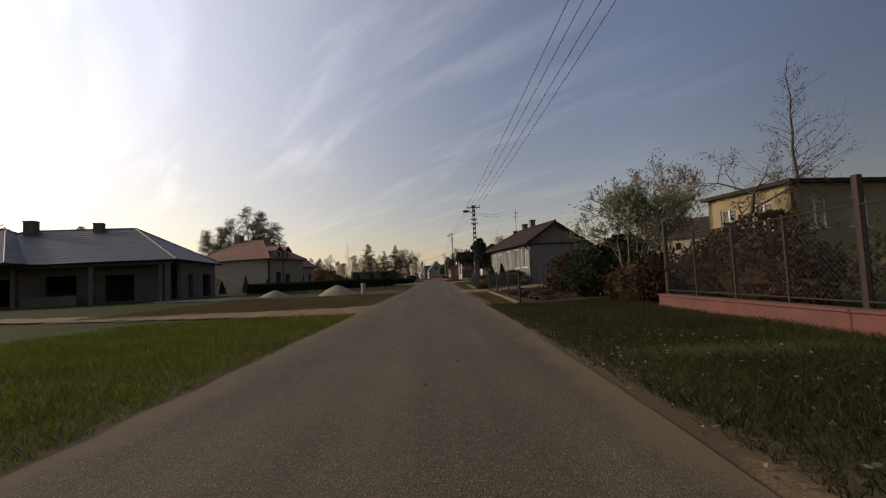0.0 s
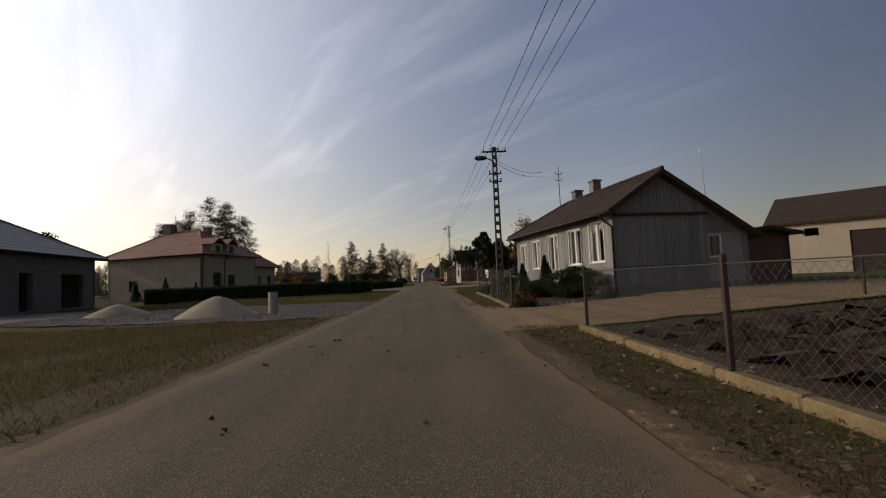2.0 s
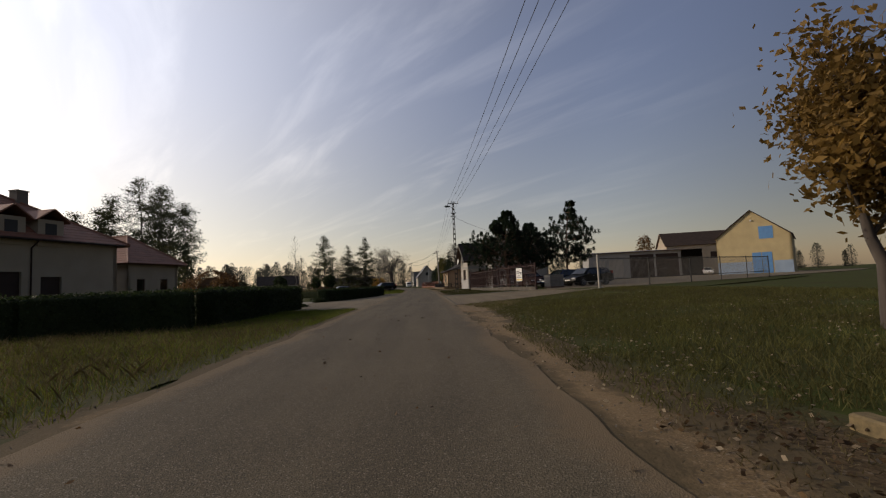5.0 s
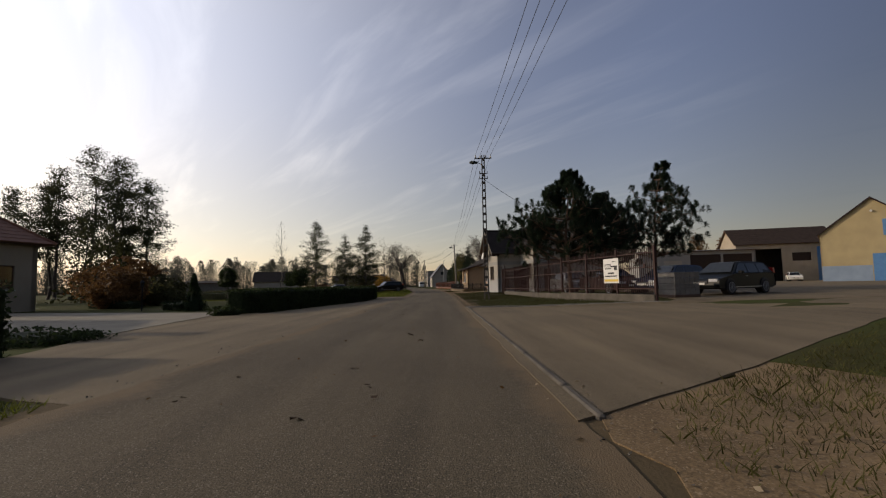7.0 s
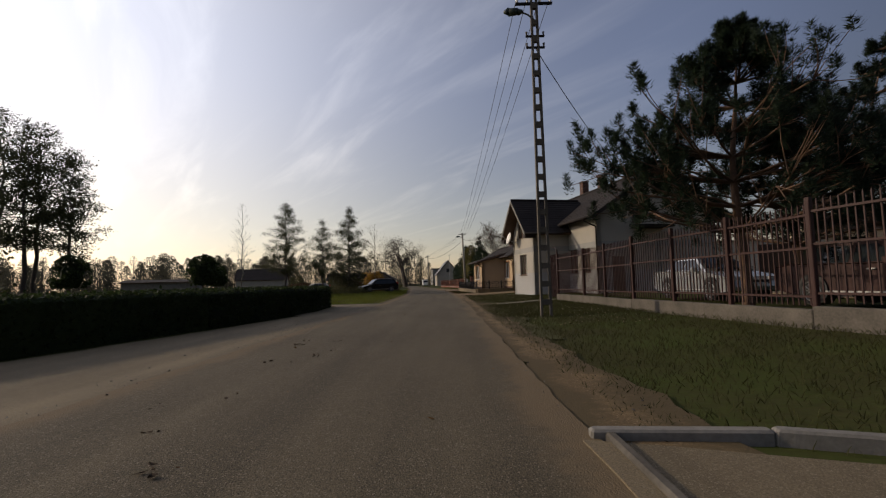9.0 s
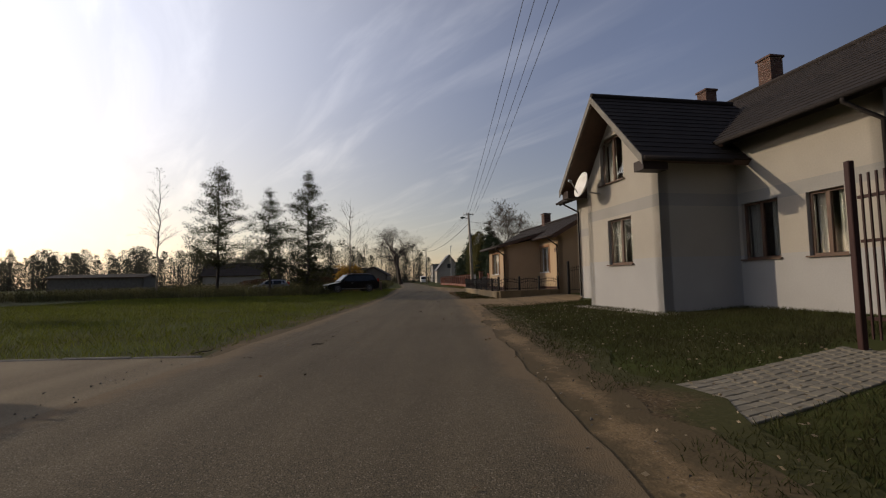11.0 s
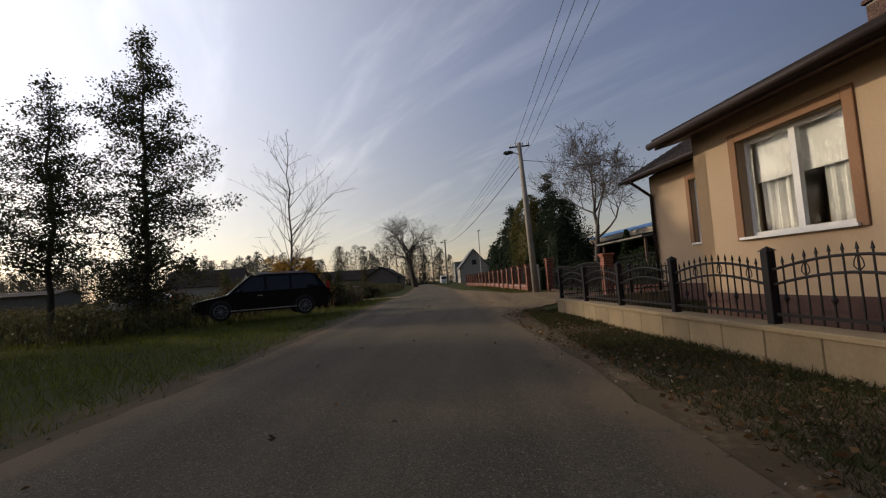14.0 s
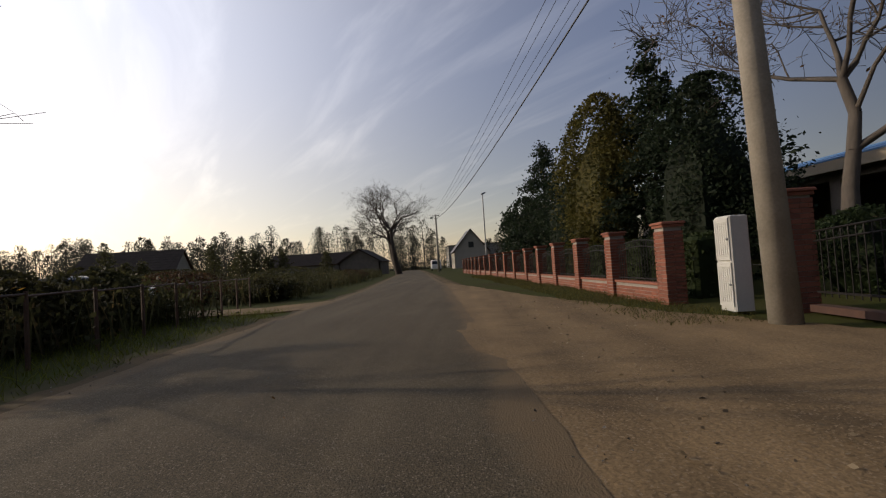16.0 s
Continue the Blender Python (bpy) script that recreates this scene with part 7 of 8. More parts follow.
for x, y, s in ((-11.0, 101.0, 41), (-14.6, 109.5, 42), (-16.5, 99.5, 43)):
    t = bush("standard_tree", x, y, 0.75, 0.75, 1.5, "hedge", "small round-headed standard tree", 2400, 0.07, s, "tree", z=1.25)
    part("trunk", Geo().tube((0, 0, -1.35), (0, 0, 0.4), 0.06, 0.05, 8), "bark", t)
bush("thicket", -40, 62, 6, 3, 4.0, "weed", "dark garden thicket behind the hedge", 6000, 0.16, 44)
bush("thicket", -52, 66, 7, 4, 5.0, "hedge", "dark garden thicket behind the hedge", 6000, 0.18, 45)
for i, (x, y, h) in enumerate(((-53.0, 133.0, 23.8), (-48.5, 131.5, 21.6), (-57.0, 131.0, 20.2), (-50.5, 135.5, 22.8), (-45.5, 134.5, 18.8), (-60.5, 134.0, 18.4), (-63.5, 131.0, 17.0))):
    spire_tree("tall_alder", x, y, h, "tall slender dark alder with a thin high crown", "alder", "bark", 50 + i, 0.28, 0.23, 9000, 0.13, "tall alders behind the cream house", 0.42, whorls=24, taper=0.45)
spire_tree("alder_tree", -19.0, 135.8, 11.8, "tall dark alder with a loose pointed crown", "alder", "bark", 61, 0.2, 0.31, 21000, 0.055, "alders beside the parked cars", 0.2, whorls=36, taper=0.7, lift=(0.1, 0.7))
spire_tree("alder_tree", -14.2, 135.2, 9.4, "slender alder with a thin pointed crown", "alder", "bark", 62, 0.2, 0.33, 13500, 0.055, "alders beside the parked cars", 0.19, whorls=32, taper=0.75, lift=(0.1, 0.7))
spire_tree("alder_tree", -11.0, 135.6, 11.0, "dense dark alder with a pointed crown down to the ground", "alder", "bark", 63, 0.06, 0.35, 24000, 0.055, "alders beside the parked cars", 0.19, whorls=40, taper=0.8, lift=(0.05, 0.65))
spire_tree("bare_birch", -25.0, 136.8, 11.8, "slim bare birch with pale fine twigs", None, "pale_bark", 64, 0.3, 0.2, 0, 0.05, whorls=26, taper=0.5, radius=0.085, lift=(0.7, 1.5), twigs=2)
spire_tree("bare_tree", -9.0, 144.2, 9.8, "bare upright tree with a few yellow leaves low down", "yellow_leaf", "pale_bark", 65, 0.14, 0.46, 1300, 0.07, clump=0.14, whorls=20, taper=0.7, radius=0.075, lift=(0.5, 1.6), droop=0.05, twigs=2, only=lambda p: p.z < 3.0)
bush("autumn_shrub", -9.0, 144.9, 1.7, 1.5, 2.7, "yellow_leaf", "bright yellow autumn shrub under the bare tree", 4200, 0.065, 66)
broad_tree("big_tree", -10.6, 213.0, 16.0, "large bare round-crowned tree beside the road", "bark", None, 0, 0.05, 0.2, 5, 67, 0.34, shrink=0.76, angle=(0.4, 0.9), stems=2, bend_up=0.1)
broad_tree("bare_tree", 8.5, 149.3, 10.6, "bare walnut tree with grey sunlit limbs", "walnut_bark", "rust_leaf", 1100, 0.05, 0.17, 5, 168, 0.12, shrink=0.76, angle=(0.4, 0.95), stems=1, lean=(0.06, 0.0), spread=0.18)
M["olive"] = leaf_material("olive", (0.12, 0.10, 0.022), (0.035, 0.042, 0.015))
bush("leafy_tree", 5.7, 157.2, 1.7, 2.4, 7.3, "olive", "dense leafy tree turning yellow behind the brick fence", 16000, 0.075, 69, "tree")
bush("shrub", 7.2, 152.6, 1.9, 2.0, 6.0, "pine", "tall dark evergreen shrub behind the brick fence", 16000, 0.065, 70)
spire_tree("spruce", 6.9, 155.2, 8.6, "dark green spruce behind the brick fence", "pine", "bark", 71, 0.06, 0.28, 15000, 0.08, "", 0.16, -0.25, 44)
spire_tree("spruce", 5.2, 167.0, 8.2, "dark green spruce behind the brick fence", "pine", "bark", 72, 0.04, 0.36, 15000, 0.08, "", 0.16, -0.25, 40)
hedge([(5.2, 148.6), (4.6, 158.0), (3.6, 168.0), (0.8, 190)], 1.35, 0.9, "dark evergreen hedge behind the brick fence", seed=7, density=120, leaf=0.06)
hedge([(8.4, 136.4), (8.6, 145.4)], 1.2, 0.8, "dark evergreen hedge behind the black gate", seed=8, density=140, leaf=0.05)
bush("shrub", 4.4, 171.5, 1.7, 3.4, 5.4, "pine", "dark evergreen thicket behind the brick fence", 7000, 0.11, 77)
bush("shrub", 5.6, 162.4, 1.8, 2.8, 6.0, "pine", "tall dark evergreen shrub behind the brick fence", 12000, 0.08, 78)
bush("shrub", 5.0, 174.0, 1.8, 3.5, 3.2, "hedge", "dark evergreen shrub behind the brick fence", 6000, 0.12, 73)
bush("shrub", 9.8, 147.2, 1.0, 1.0, 3.0, "thuja", "dark conical evergreen behind the gate", 4200, 0.07, 74, cone=True)
bush("shrub", 7.4, 140.0, 0.9, 2.6, 1.1, "hedge", "dark low shrubs behind the black gate", 4200, 0.06, 75)
broad_tree("autumn_tree", 7.5, 50.2, 5.0, "autumn tree with dense golden-brown leaves", "bark", "amber_leaf", 9000, 0.07, 0.25, 4, 76, 0.09, spread=0.25)


def pine(x, y, h, seed, lean=0.0, wide=0.36, heavy=7):
    """A garden pine: bare lower trunk, heavy limbs that turn up, needles round upright shoots."""
    rnd = random.Random(seed)
    t = thing("pine_tree", "dark bushy garden pine with upturned limbs", "tree", "pines beside the yard", pose(x, y, rise(x, y) - 0.1))
    g, tips = Geo(), []
    p, w = Vector((0, 0, 0)), Vector((lean, 0, 1))
    for i in range(11):
        q = p + w * h / 11
        g.tube(p, q, 0.16 * (1 - i / 11.5), 0.16 * (1 - (i + 1) / 11.5), 8, False)
        w = (w + Vector((rnd.gauss(0, 0.05), rnd.gauss(0, 0.05), 0))).normalized()
        p = q
        if i >= 2:
            for _ in range(heavy if i < 7 else max(3, heavy - 3)):
                a = rnd.uniform(0, 6.28)
                reach = h * wide * (1.0 if i < 5 else 1.0 - 0.16 * (i - 4)) * rnd.uniform(0.45, 1.1)
                limbs(g, p, (math.cos(a), math.sin(a), 0.22), max(0.3, reach * 0.85), 0.04, 1, rnd, tips, 0.14, (2, 4), 0.5, 0.12, 0.01, (0.35, 0.8), 4)
    tips.append(p)
    lv = Geo()
    for c in tips:
        c = Vector(c)
        shoot = Vector((rnd.gauss(0, 0.28), rnd.gauss(0, 0.28), 1)).normalized() * rnd.uniform(0.28, 0.58)
        c = c - shoot * 0.35
        for _ in range(150):
            u = rnd.random()
            side = Vector((rnd.gauss(0, 1), rnd.gauss(0, 1), rnd.gauss(0, 0.6))).normalized()
            o = c + shoot * u + side * rnd.uniform(0.0, 0.16) * (1.15 - u)
            d = (side + shoot.normalized() * 0.8).normalized()
            s = d.orthogonal().normalized() * 0.018
            e = o + d * rnd.uniform(0.1, 0.19)
            lv.add([o - s, o + s, e], [(0, 1, 2)])
    part("trunk", g, "pine_bark", t, "", True)
    part("crown", lv, "pine", t)
    return t


pine(9.3, 90.4, 7.6, 81, 0.0, 0.48, 16)
pine(12.4, 92.6, 6.4, 82, 0.03, 0.6, 14)
pine(16.8, 94.8, 9.0, 83, 0.07, 0.36, 11)


# ---- farther buildings ----
def shed(name, label, x, y, turn, W, L, h, ridge, mat, roof, doors=(), rows=8, over=0.4, gable_door=None):
    """A plain gabled farm building with real door openings on its long side towards -x."""
    t = thing(name, label, "building", "", pose(x, y, rise(x, y) - 0.05, 0, 0, turn))
    wall(t, facing(0, L, -90), L, -0.1, h, mat, [(a, b, c, d) for a, b, c, d, _ in doors])
    for a, b, c, d, dm in doors:
        if dm:
            part("door", Geo().box(a, b, 0.1, 0.16, c, d, facing(0, L, -90)), dm, t)
    wall(t, facing(0, 0, 0), W, -0.1, h, mat, gable=(W / 2, ridge - 0.1) if ridge > h + 0.3 else None)
    wall(t, facing(W, 0, 90), L, -0.1, h, mat)
    wall(t, facing(W, L, 180), W, -0.1, h, mat, gable=(W / 2, ridge - 0.1) if ridge > h + 0.3 else None)
    if gable_door:
        a, b, c, d, dm = gable_door
        part("door", Geo().box(a, b, -0.04, 0.0, c, d), dm, t)
    roof_slab(t, [(-over, L + over, h), (-over, -over, h), (W / 2, -over, ridge), (W / 2, L + over, ridge)], roof, 0.12, rows)
    roof_slab(t, [(W + over, -over, h), (W + over, L + over, h), (W / 2, L + over, ridge), (W / 2, -over, ridge)], roof, 0.12, rows)
    fascia(t, [(-over, -over - 0.01, h + 0.02), (W / 2, -over - 0.01, ridge + 0.02), (W + over, -over - 0.01, h + 0.02)], "brown_paint", 0.18)
    return t


barn = shed("barn", "pale yellow gabled barn with a blue loft door", 53.3, 123.8, -41, 10.8, 20, 6.4, 11.0, "yellow_plaster", "old_roof", [], gable_door=(6.4, 8.4, 5.9, 8.0, "blue_sheet"), over=0.25)
part("door", Geo().box(5.2, 6.5, -0.05, 0, 0, 3.6), "blue_sheet", barn)
part("door", Geo().box(6.6, 8.0, -0.05, 0, 0, 3.6), "blue_sheet", barn)
part("dado", Geo().box(0.02, 5.1, -0.02, 0, 0, 2.1), "pale_blue", barn, "pale blue painted dado")
part("dado", Geo().box(8.2, 10.78, -0.02, 0, 0, 2.1), "pale_blue", barn, "pale blue painted dado")
part("yard_lamp", Geo().tube((5.4, -0.02, 9.2), (5.4, -0.25, 9.15), 0.12, 0.16, 10), "white_paint", barn)
farm = shed("barn", "long cream farm building with an open bay and dark roof", 72.0, 142.5, 75, 9, 16, 6.9, 10.2, "cream_plaster", "old_roof", [(1.6, 7.4, 0, 6.0, None), (9.0, 12.0, 3.7, 5.2, "brown_paint"), (12.9, 14.6, 0, 6.2, "blue_sheet")])
# added dark sheet behind the open bay, its colour gives the shade within
part("bay_shade_sheet", Geo().box(6.0, 6.2, 0.3, 15.7, 0, 6.8), "inside_shade", farm)
garage = shed("garage", "long low garage with a thin flat sheet roof", 58.0, 143.5, 80, 8, 20, 5.9, 6.25, "grey_plaster", "grey_tile", [(1.0, 3.6, 0.4, 4.2, "white_plaster"), (4.4, 7.6, 0.4, 4.2, "white_plaster"), (9.0, 14.2, 0, 5.2, "brown_paint"), (14.6, 19.4, 0, 5.2, "brown_paint")], rows=2)
shed("shed", "low dark timber lean-to beside the grey house", 15.0, 39.0, 9, 3, 6, 2.3, 2.6, "brown_wood", "old_roof", [(1, 2.4, 0, 1.9, None), (3.4, 5, 0, 1.9, None)], rows=2)
shed("barn", "long cream farm barn with a dark roof and dark doors", 48.4, 32.0, 40.6, 9, 30, 4.0, 6.6, "cream_plaster", "old_roof", [(0.5, 1.2, 2.6, 3.4, None), (2.2, 3.1, 2.9, 3.5, None), (4.9, 7.1, 0, 3.1, "brown_paint"), (9.4, 11.4, 0, 3.0, "brown_paint"), (13.5, 14.6, 1.4, 2.6, None), (17, 19.4, 0, 3.1, "brown_paint")])
yb = thing("yellow_building", "flat-roofed pale yellow building with tall windows", "building", "", pose(17.4, 21.6, 0.2, 0, 0, 8))
front = [(0.8 + i * 2.4, 2.0 + i * 2.4, 2.3, 3.8) for i in range(5)]
wall(yb, facing(0, 0, 0), 13, -0.3, 4.5, "ochre_plaster", front)
for h in front:
    window(yb, facing(0, 0, 0), *h, lights=2, curtain=False)
side = [(0.9, 2.0, 2.3, 3.8), (3.2, 4.3, 2.3, 3.8)]
wall(yb, facing(0, 5.4, -90), 5.4, -0.3, 4.5, "ochre_plaster", side)
for h in side:
    window(yb, facing(0, 5.4, -90), *h, lights=2, curtain=False)
wall(yb, facing(13, 0, 90), 5.4, -0.3, 4.5, "ochre_plaster")
wall(yb, facing(13, 5.4, 180), 13, -0.3, 4.5, "ochre_plaster")
part("roof", Geo().bevel_box(-0.3, 13.3, -0.3, 5.7, 4.5, 4.7, 0.02), "old_roof", yb)
lean = shed("blue_roof_shed", "low open-fronted shed with a blue sheet roof behind the gate", 13.0, 148.0, 8, 8, 18, 3.3, 4.3, "raw_block", "blue_sheet", [(0.6, 5.6, 0, 2.7, None), (6.0, 11.6, 0, 2.7, None), (12.0, 17.4, 0, 2.7, None)], rows=3)
part("fascia", Geo().box(-0.46, -0.4, -0.4, 18.4, 2.95, 3.28), "cream_plaster", lean, "pale fascia board under the eave")
car("white_car", "white car parked under the open shed", 14.9, 152.5, 12, "white_paint", 4.2, 1.5, True, 0.2)
bush("shrub", 7.3, 147.4, 1.2, 1.0, 1.5, "thuja", "dark evergreen shrub behind the gate pillar", 6000, 0.045, 171)
bush("shrub", 9.6, 142.6, 1.3, 2.2, 1.9, "thuja", "dark evergreen shrub behind the black gate", 8000, 0.05, 172)
bush("shrub", 10.2, 137.8, 1.3, 2.0, 1.8, "thuja", "dark evergreen shrub behind the black gate", 8000, 0.05, 173)
pd = thing("car_port", "open timber shelter with a pale sheet roof", "shelter", "", pose(8.6, 141.2, 0.2, 0, 0, 5))
for x, y in ((0, 0), (0, 5), (4, 0), (4, 5)):
    part("post", Geo().bevel_box(x - 0.06, x + 0.06, y - 0.06, y + 0.06, -0.2, 2.2, 0.01), "brown_wood", pd)
part("roof", Geo().slab([(-0.3, -0.3, 2.2), (4.4, -0.3, 2.6), (4.4, 5.4, 2.6), (-0.3, 5.4, 2.2)], 0.08), "old_concrete", pd)
shed("white_house", "small white gabled house far down the road", -2.2, 252.0, 6, 8.5, 10, 4.0, 9.6, "white_plaster", "grey_tile", [(2, 3.2, 1.2, 2.6, None), (6, 7.2, 1.2, 2.6, None)], gable_door=(3.6, 4.9, 5.0, 6.4, "sign_black"))
shed("grey_block", "large grey flat-roofed works far down the road", -6.0, 330.0, 6, 24, 20, 9.0, 9.4, "grey_plaster", "grey_tile", [], rows=2)
shed("farm_shed", "low grey farm shed among the weeds", -66.0, 176.0, -75, 6, 14, 2.6, 3.2, "old_concrete", "dark_roof", [(2, 4, 0, 2.2, "brown_paint"), (9, 11, 0, 2.2, None)], rows=2)
shed("farm_house", "low dark-roofed farmhouse among the trees", -58, 210.0, -75, 8, 13, 3.0, 6.2, "white_plaster", "dark_roof", [(3, 4.2, 1, 2.2, None), (8, 9.2, 1, 2.2, None)])
shed("farm_shed", "low dark-roofed shed behind the weeds", -38, 232.0, -80, 7, 18, 2.6, 5.0, "old_concrete", "dark_roof", [])
shed("farm_shed", "low gabled shed behind the weeds", -24, 226.0, 0, 8, 10, 2.6, 5.2, "raw_block", "dark_roof", [])
van = thing("white_van", "white van parked far down the road", "van", "", pose(-6.0, 236.0, 0, 0, 0, 6))
part("body", Geo().bevel_box(-1.0, 1.0, -2.4, 1.6, 0.35, 2.2, 0.12).bevel_box(-0.98, 0.98, -3.2, -2.3, 0.35, 1.25, 0.1), "white_paint", van)
part("windscreen", Geo().slab([(-0.85, -3.0, 1.27), (0.85, -3.0, 1.27), (0.8, -2.41, 1.95), (-0.8, -2.41, 1.95)], 0.02), "tint", van)
for x in (-0.9, 0.9):
    for y in (-2.4, 0.9):
        part("wheel", Geo().tube((x - 0.12, y, 0.33), (x + 0.12, y, 0.33), 0.33, 0.33, 16), "rubber", van)
sl = thing("street_lamp", "thin steel lamp post behind the brick fence", "street lamp", "", pose(2.0, 179.0, 0))
part("post", Geo().tube((0, 0, -0.1), (0, 0, 7.0), 0.07, 0.045, 8), "steel", sl)
part("lamp_head", Geo().tube((-0.1, 0, 7.0), (0.3, 0, 7.15), 0.09, 0.05, 8), "steel", sl)
solid("service_wire", Geo().path(sagging((3.9, 144.8, 7.2), (-4.0, 209.5, 8.2), 1.0), 0.025, 5), "wire", "thick black bundled service cable", "cable", "service cables")
solid("service_wire", Geo().path(sagging((3.9, 144.8, 7.2), (30, 150, 6.4), 0.5), 0.014, 5), "wire", "thin black service cable to a house", "cable", "service cables")
solid("service_wire", Geo().path(sagging((4.05, 91.2, 7.9), (12.6, 106, 7.4), 0.4), 0.014, 5), "wire", "thin black service cable to a house", "cable", "service cables")
for k in (0, 0.25):
    solid("service_wire", Geo().path(sagging((3.62, 38.2, 6.3 - k * 0.6), (7.2, 43.8, 6.9 - k), 0.25), 0.01, 5), "wire", "thin black service cable to a house", "cable", "service cables")


# ---- woods and rough ground ----
def woods(name, label, places, seed, mat="alder", leaf=0.23, count=780):
    """A far belt of trees joined into one mesh: trunks and leaf clumps."""
    rnd = random.Random(seed)
    g, lv = Geo(), Geo()
    for x, y, h in places:
        g.tube((x, y, -0.2), (x + rnd.gauss(0, 0.3), y, h * 0.9), h * 0.012, h * 0.004, 5, False)
        low, wide = rnd.uniform(0.03, 0.22), h * rnd.uniform(0.15, 0.26)
        for _ in range(count):
            u = rnd.uniform(low, 1.0)
            r = wide * math.sin(math.pi * min(1, (1.03 - u) / (1.03 - low) * 0.8 + 0.05)) * math.sqrt(rnd.random())
            a = rnd.uniform(0, 6.28)
            leaf_quads(lv, (x + r * math.cos(a), y + r * math.sin(a), h * u), 1, (0.2, 0.2, 0.2), leaf, rnd)
        for _ in range(170):
            leaf_quads(lv, (x + rnd.gauss(0, wide * 0.8), y + rnd.gauss(0, wide * 0.8), h * 0.2 * rnd.random() ** 1.3), 1, (0.2, 0.2, 0.1), 0.26, rnd)
    t = thing(name, label, "woods", "", kind="stuff")
    part("trunk", g, "bark", t)["kind"] = "stuff"
    part("crown", lv, mat, t)["kind"] = "stuff"
    return t


rnd = random.Random(91)
# the farthest belts take the leaf colour with haze painted in
woods("far_woods", "far belt of mixed dark woodland", [(-330 + i * 1.5 + rnd.gauss(0, 1), 300 + rnd.gauss(0, 9) + max(0, -i + 110) * 0.1, rnd.uniform(11, 18)) for i in range(216)], 1, "hazed_wood")
woods("far_woods", "far belt of trees beyond the houses", [(2 + i * 2.4, 330 + rnd.gauss(0, 10) - i * 0.7, rnd.uniform(8, 13)) for i in range(86)], 2, "hazed_wood")
woods("garden_trees", "garden trees behind the cream house", [(-84 + i * 2.4, 108 + rnd.gauss(0, 6), rnd.uniform(6, 10)) for i in range(22)], 3, leaf=0.16, count=1300)
woods("field_trees", "scattered trees behind the farm sheds", [(-230 + i * 3.6 + rnd.gauss(0, 2), 276 + rnd.gauss(0, 8), rnd.uniform(11, 17)) for i in range(46)], 4, "hazed_wood", leaf=0.24, count=1100)
woods("field_trees", "scattered trees beyond the alders", [(-34 + i * 1.6, 186 + rnd.gauss(0, 6), rnd.uniform(3, 5)) for i in range(12)], 5, "weed", leaf=0.1, count=1100)
woods("yard_trees", "autumn trees behind the farm buildings", [(64 + i * 2.6, 176 + rnd.gauss(0, 2), rnd.uniform(11, 13.5)) for i in range(4)], 6, "rust_leaf")
woods("west_trees", "dark trees behind the unfinished house", [(-120 + i * 2.6, 84 + rnd.gauss(0, 6), rnd.uniform(8, 13)) for i in range(27)], 7, leaf=0.16, count=1300)


def rough(name, label, places, mat, seed, blades=14, h=0.9, spread=0.5, width=0.02, leaf=0):
    """Tall weeds: upright stalks in clumps with small leaves."""
    rnd = random.Random(seed)
    g = Geo()
    for x, y, s in places:
        for _ in range(blades):
            px, py = x + rnd.gauss(0, spread), y + rnd.gauss(0, spread)
            top = h * s * rnd.uniform(0.5, 1.2)
            lean = Vector((rnd.gauss(0, 0.18), rnd.gauss(0, 0.18), 1)) * top
            o = Vector((px, py, rise(px, py) - 0.06))
            a = Vector((rnd.uniform(-1, 1), rnd.uniform(-1, 1), 0)).normalized() * width
            g.add([o - a, o + a, o + lean * 0.6 + a * 0.6, o + lean, o + lean * 0.6 - a * 0.6], [(0, 1, 2, 3, 4)])
            for _ in range(leaf):
                leaf_quads(g, o + lean * rnd.uniform(0.25, 1.0), 1, (0.06, 0.06, 0.05), 0.06, rnd)
    ob = part(name, g, mat, None)
    return tagged(ob, label, "weeds" if leaf else "grass", kind="stuff")


rnd = random.Random(17)
rough("weeds", "tall tangled autumn weeds on waste ground", [(bend(y) - 4.9 - rnd.random() ** 1.5 * 22, y, 1.0) for y in [rnd.choice((rnd.uniform(143, 151), rnd.uniform(156, 205), rnd.uniform(156, 205), rnd.uniform(156, 205))) for _ in range(1000)]], "weed", 1, 9, 1.1, 0.5, 0.02, 5)
rough("weeds", "dry brown weeds on waste ground", [(bend(y) - 5.2 - rnd.random() * 24, y, 1.0) for y in [rnd.choice((rnd.uniform(140, 151), rnd.uniform(156, 205), rnd.uniform(156, 205))) for _ in range(420)]], "dry_blade", 2, 9, 1.0, 0.5, 0.018, 3)
rough("weeds", "tall weeds between the alders", [(rnd.uniform(-40, -9), rnd.uniform(131, 152), 0.8) for _ in range(1100)], "weed", 3, 9, 1.0, 0.6, 0.02, 4)
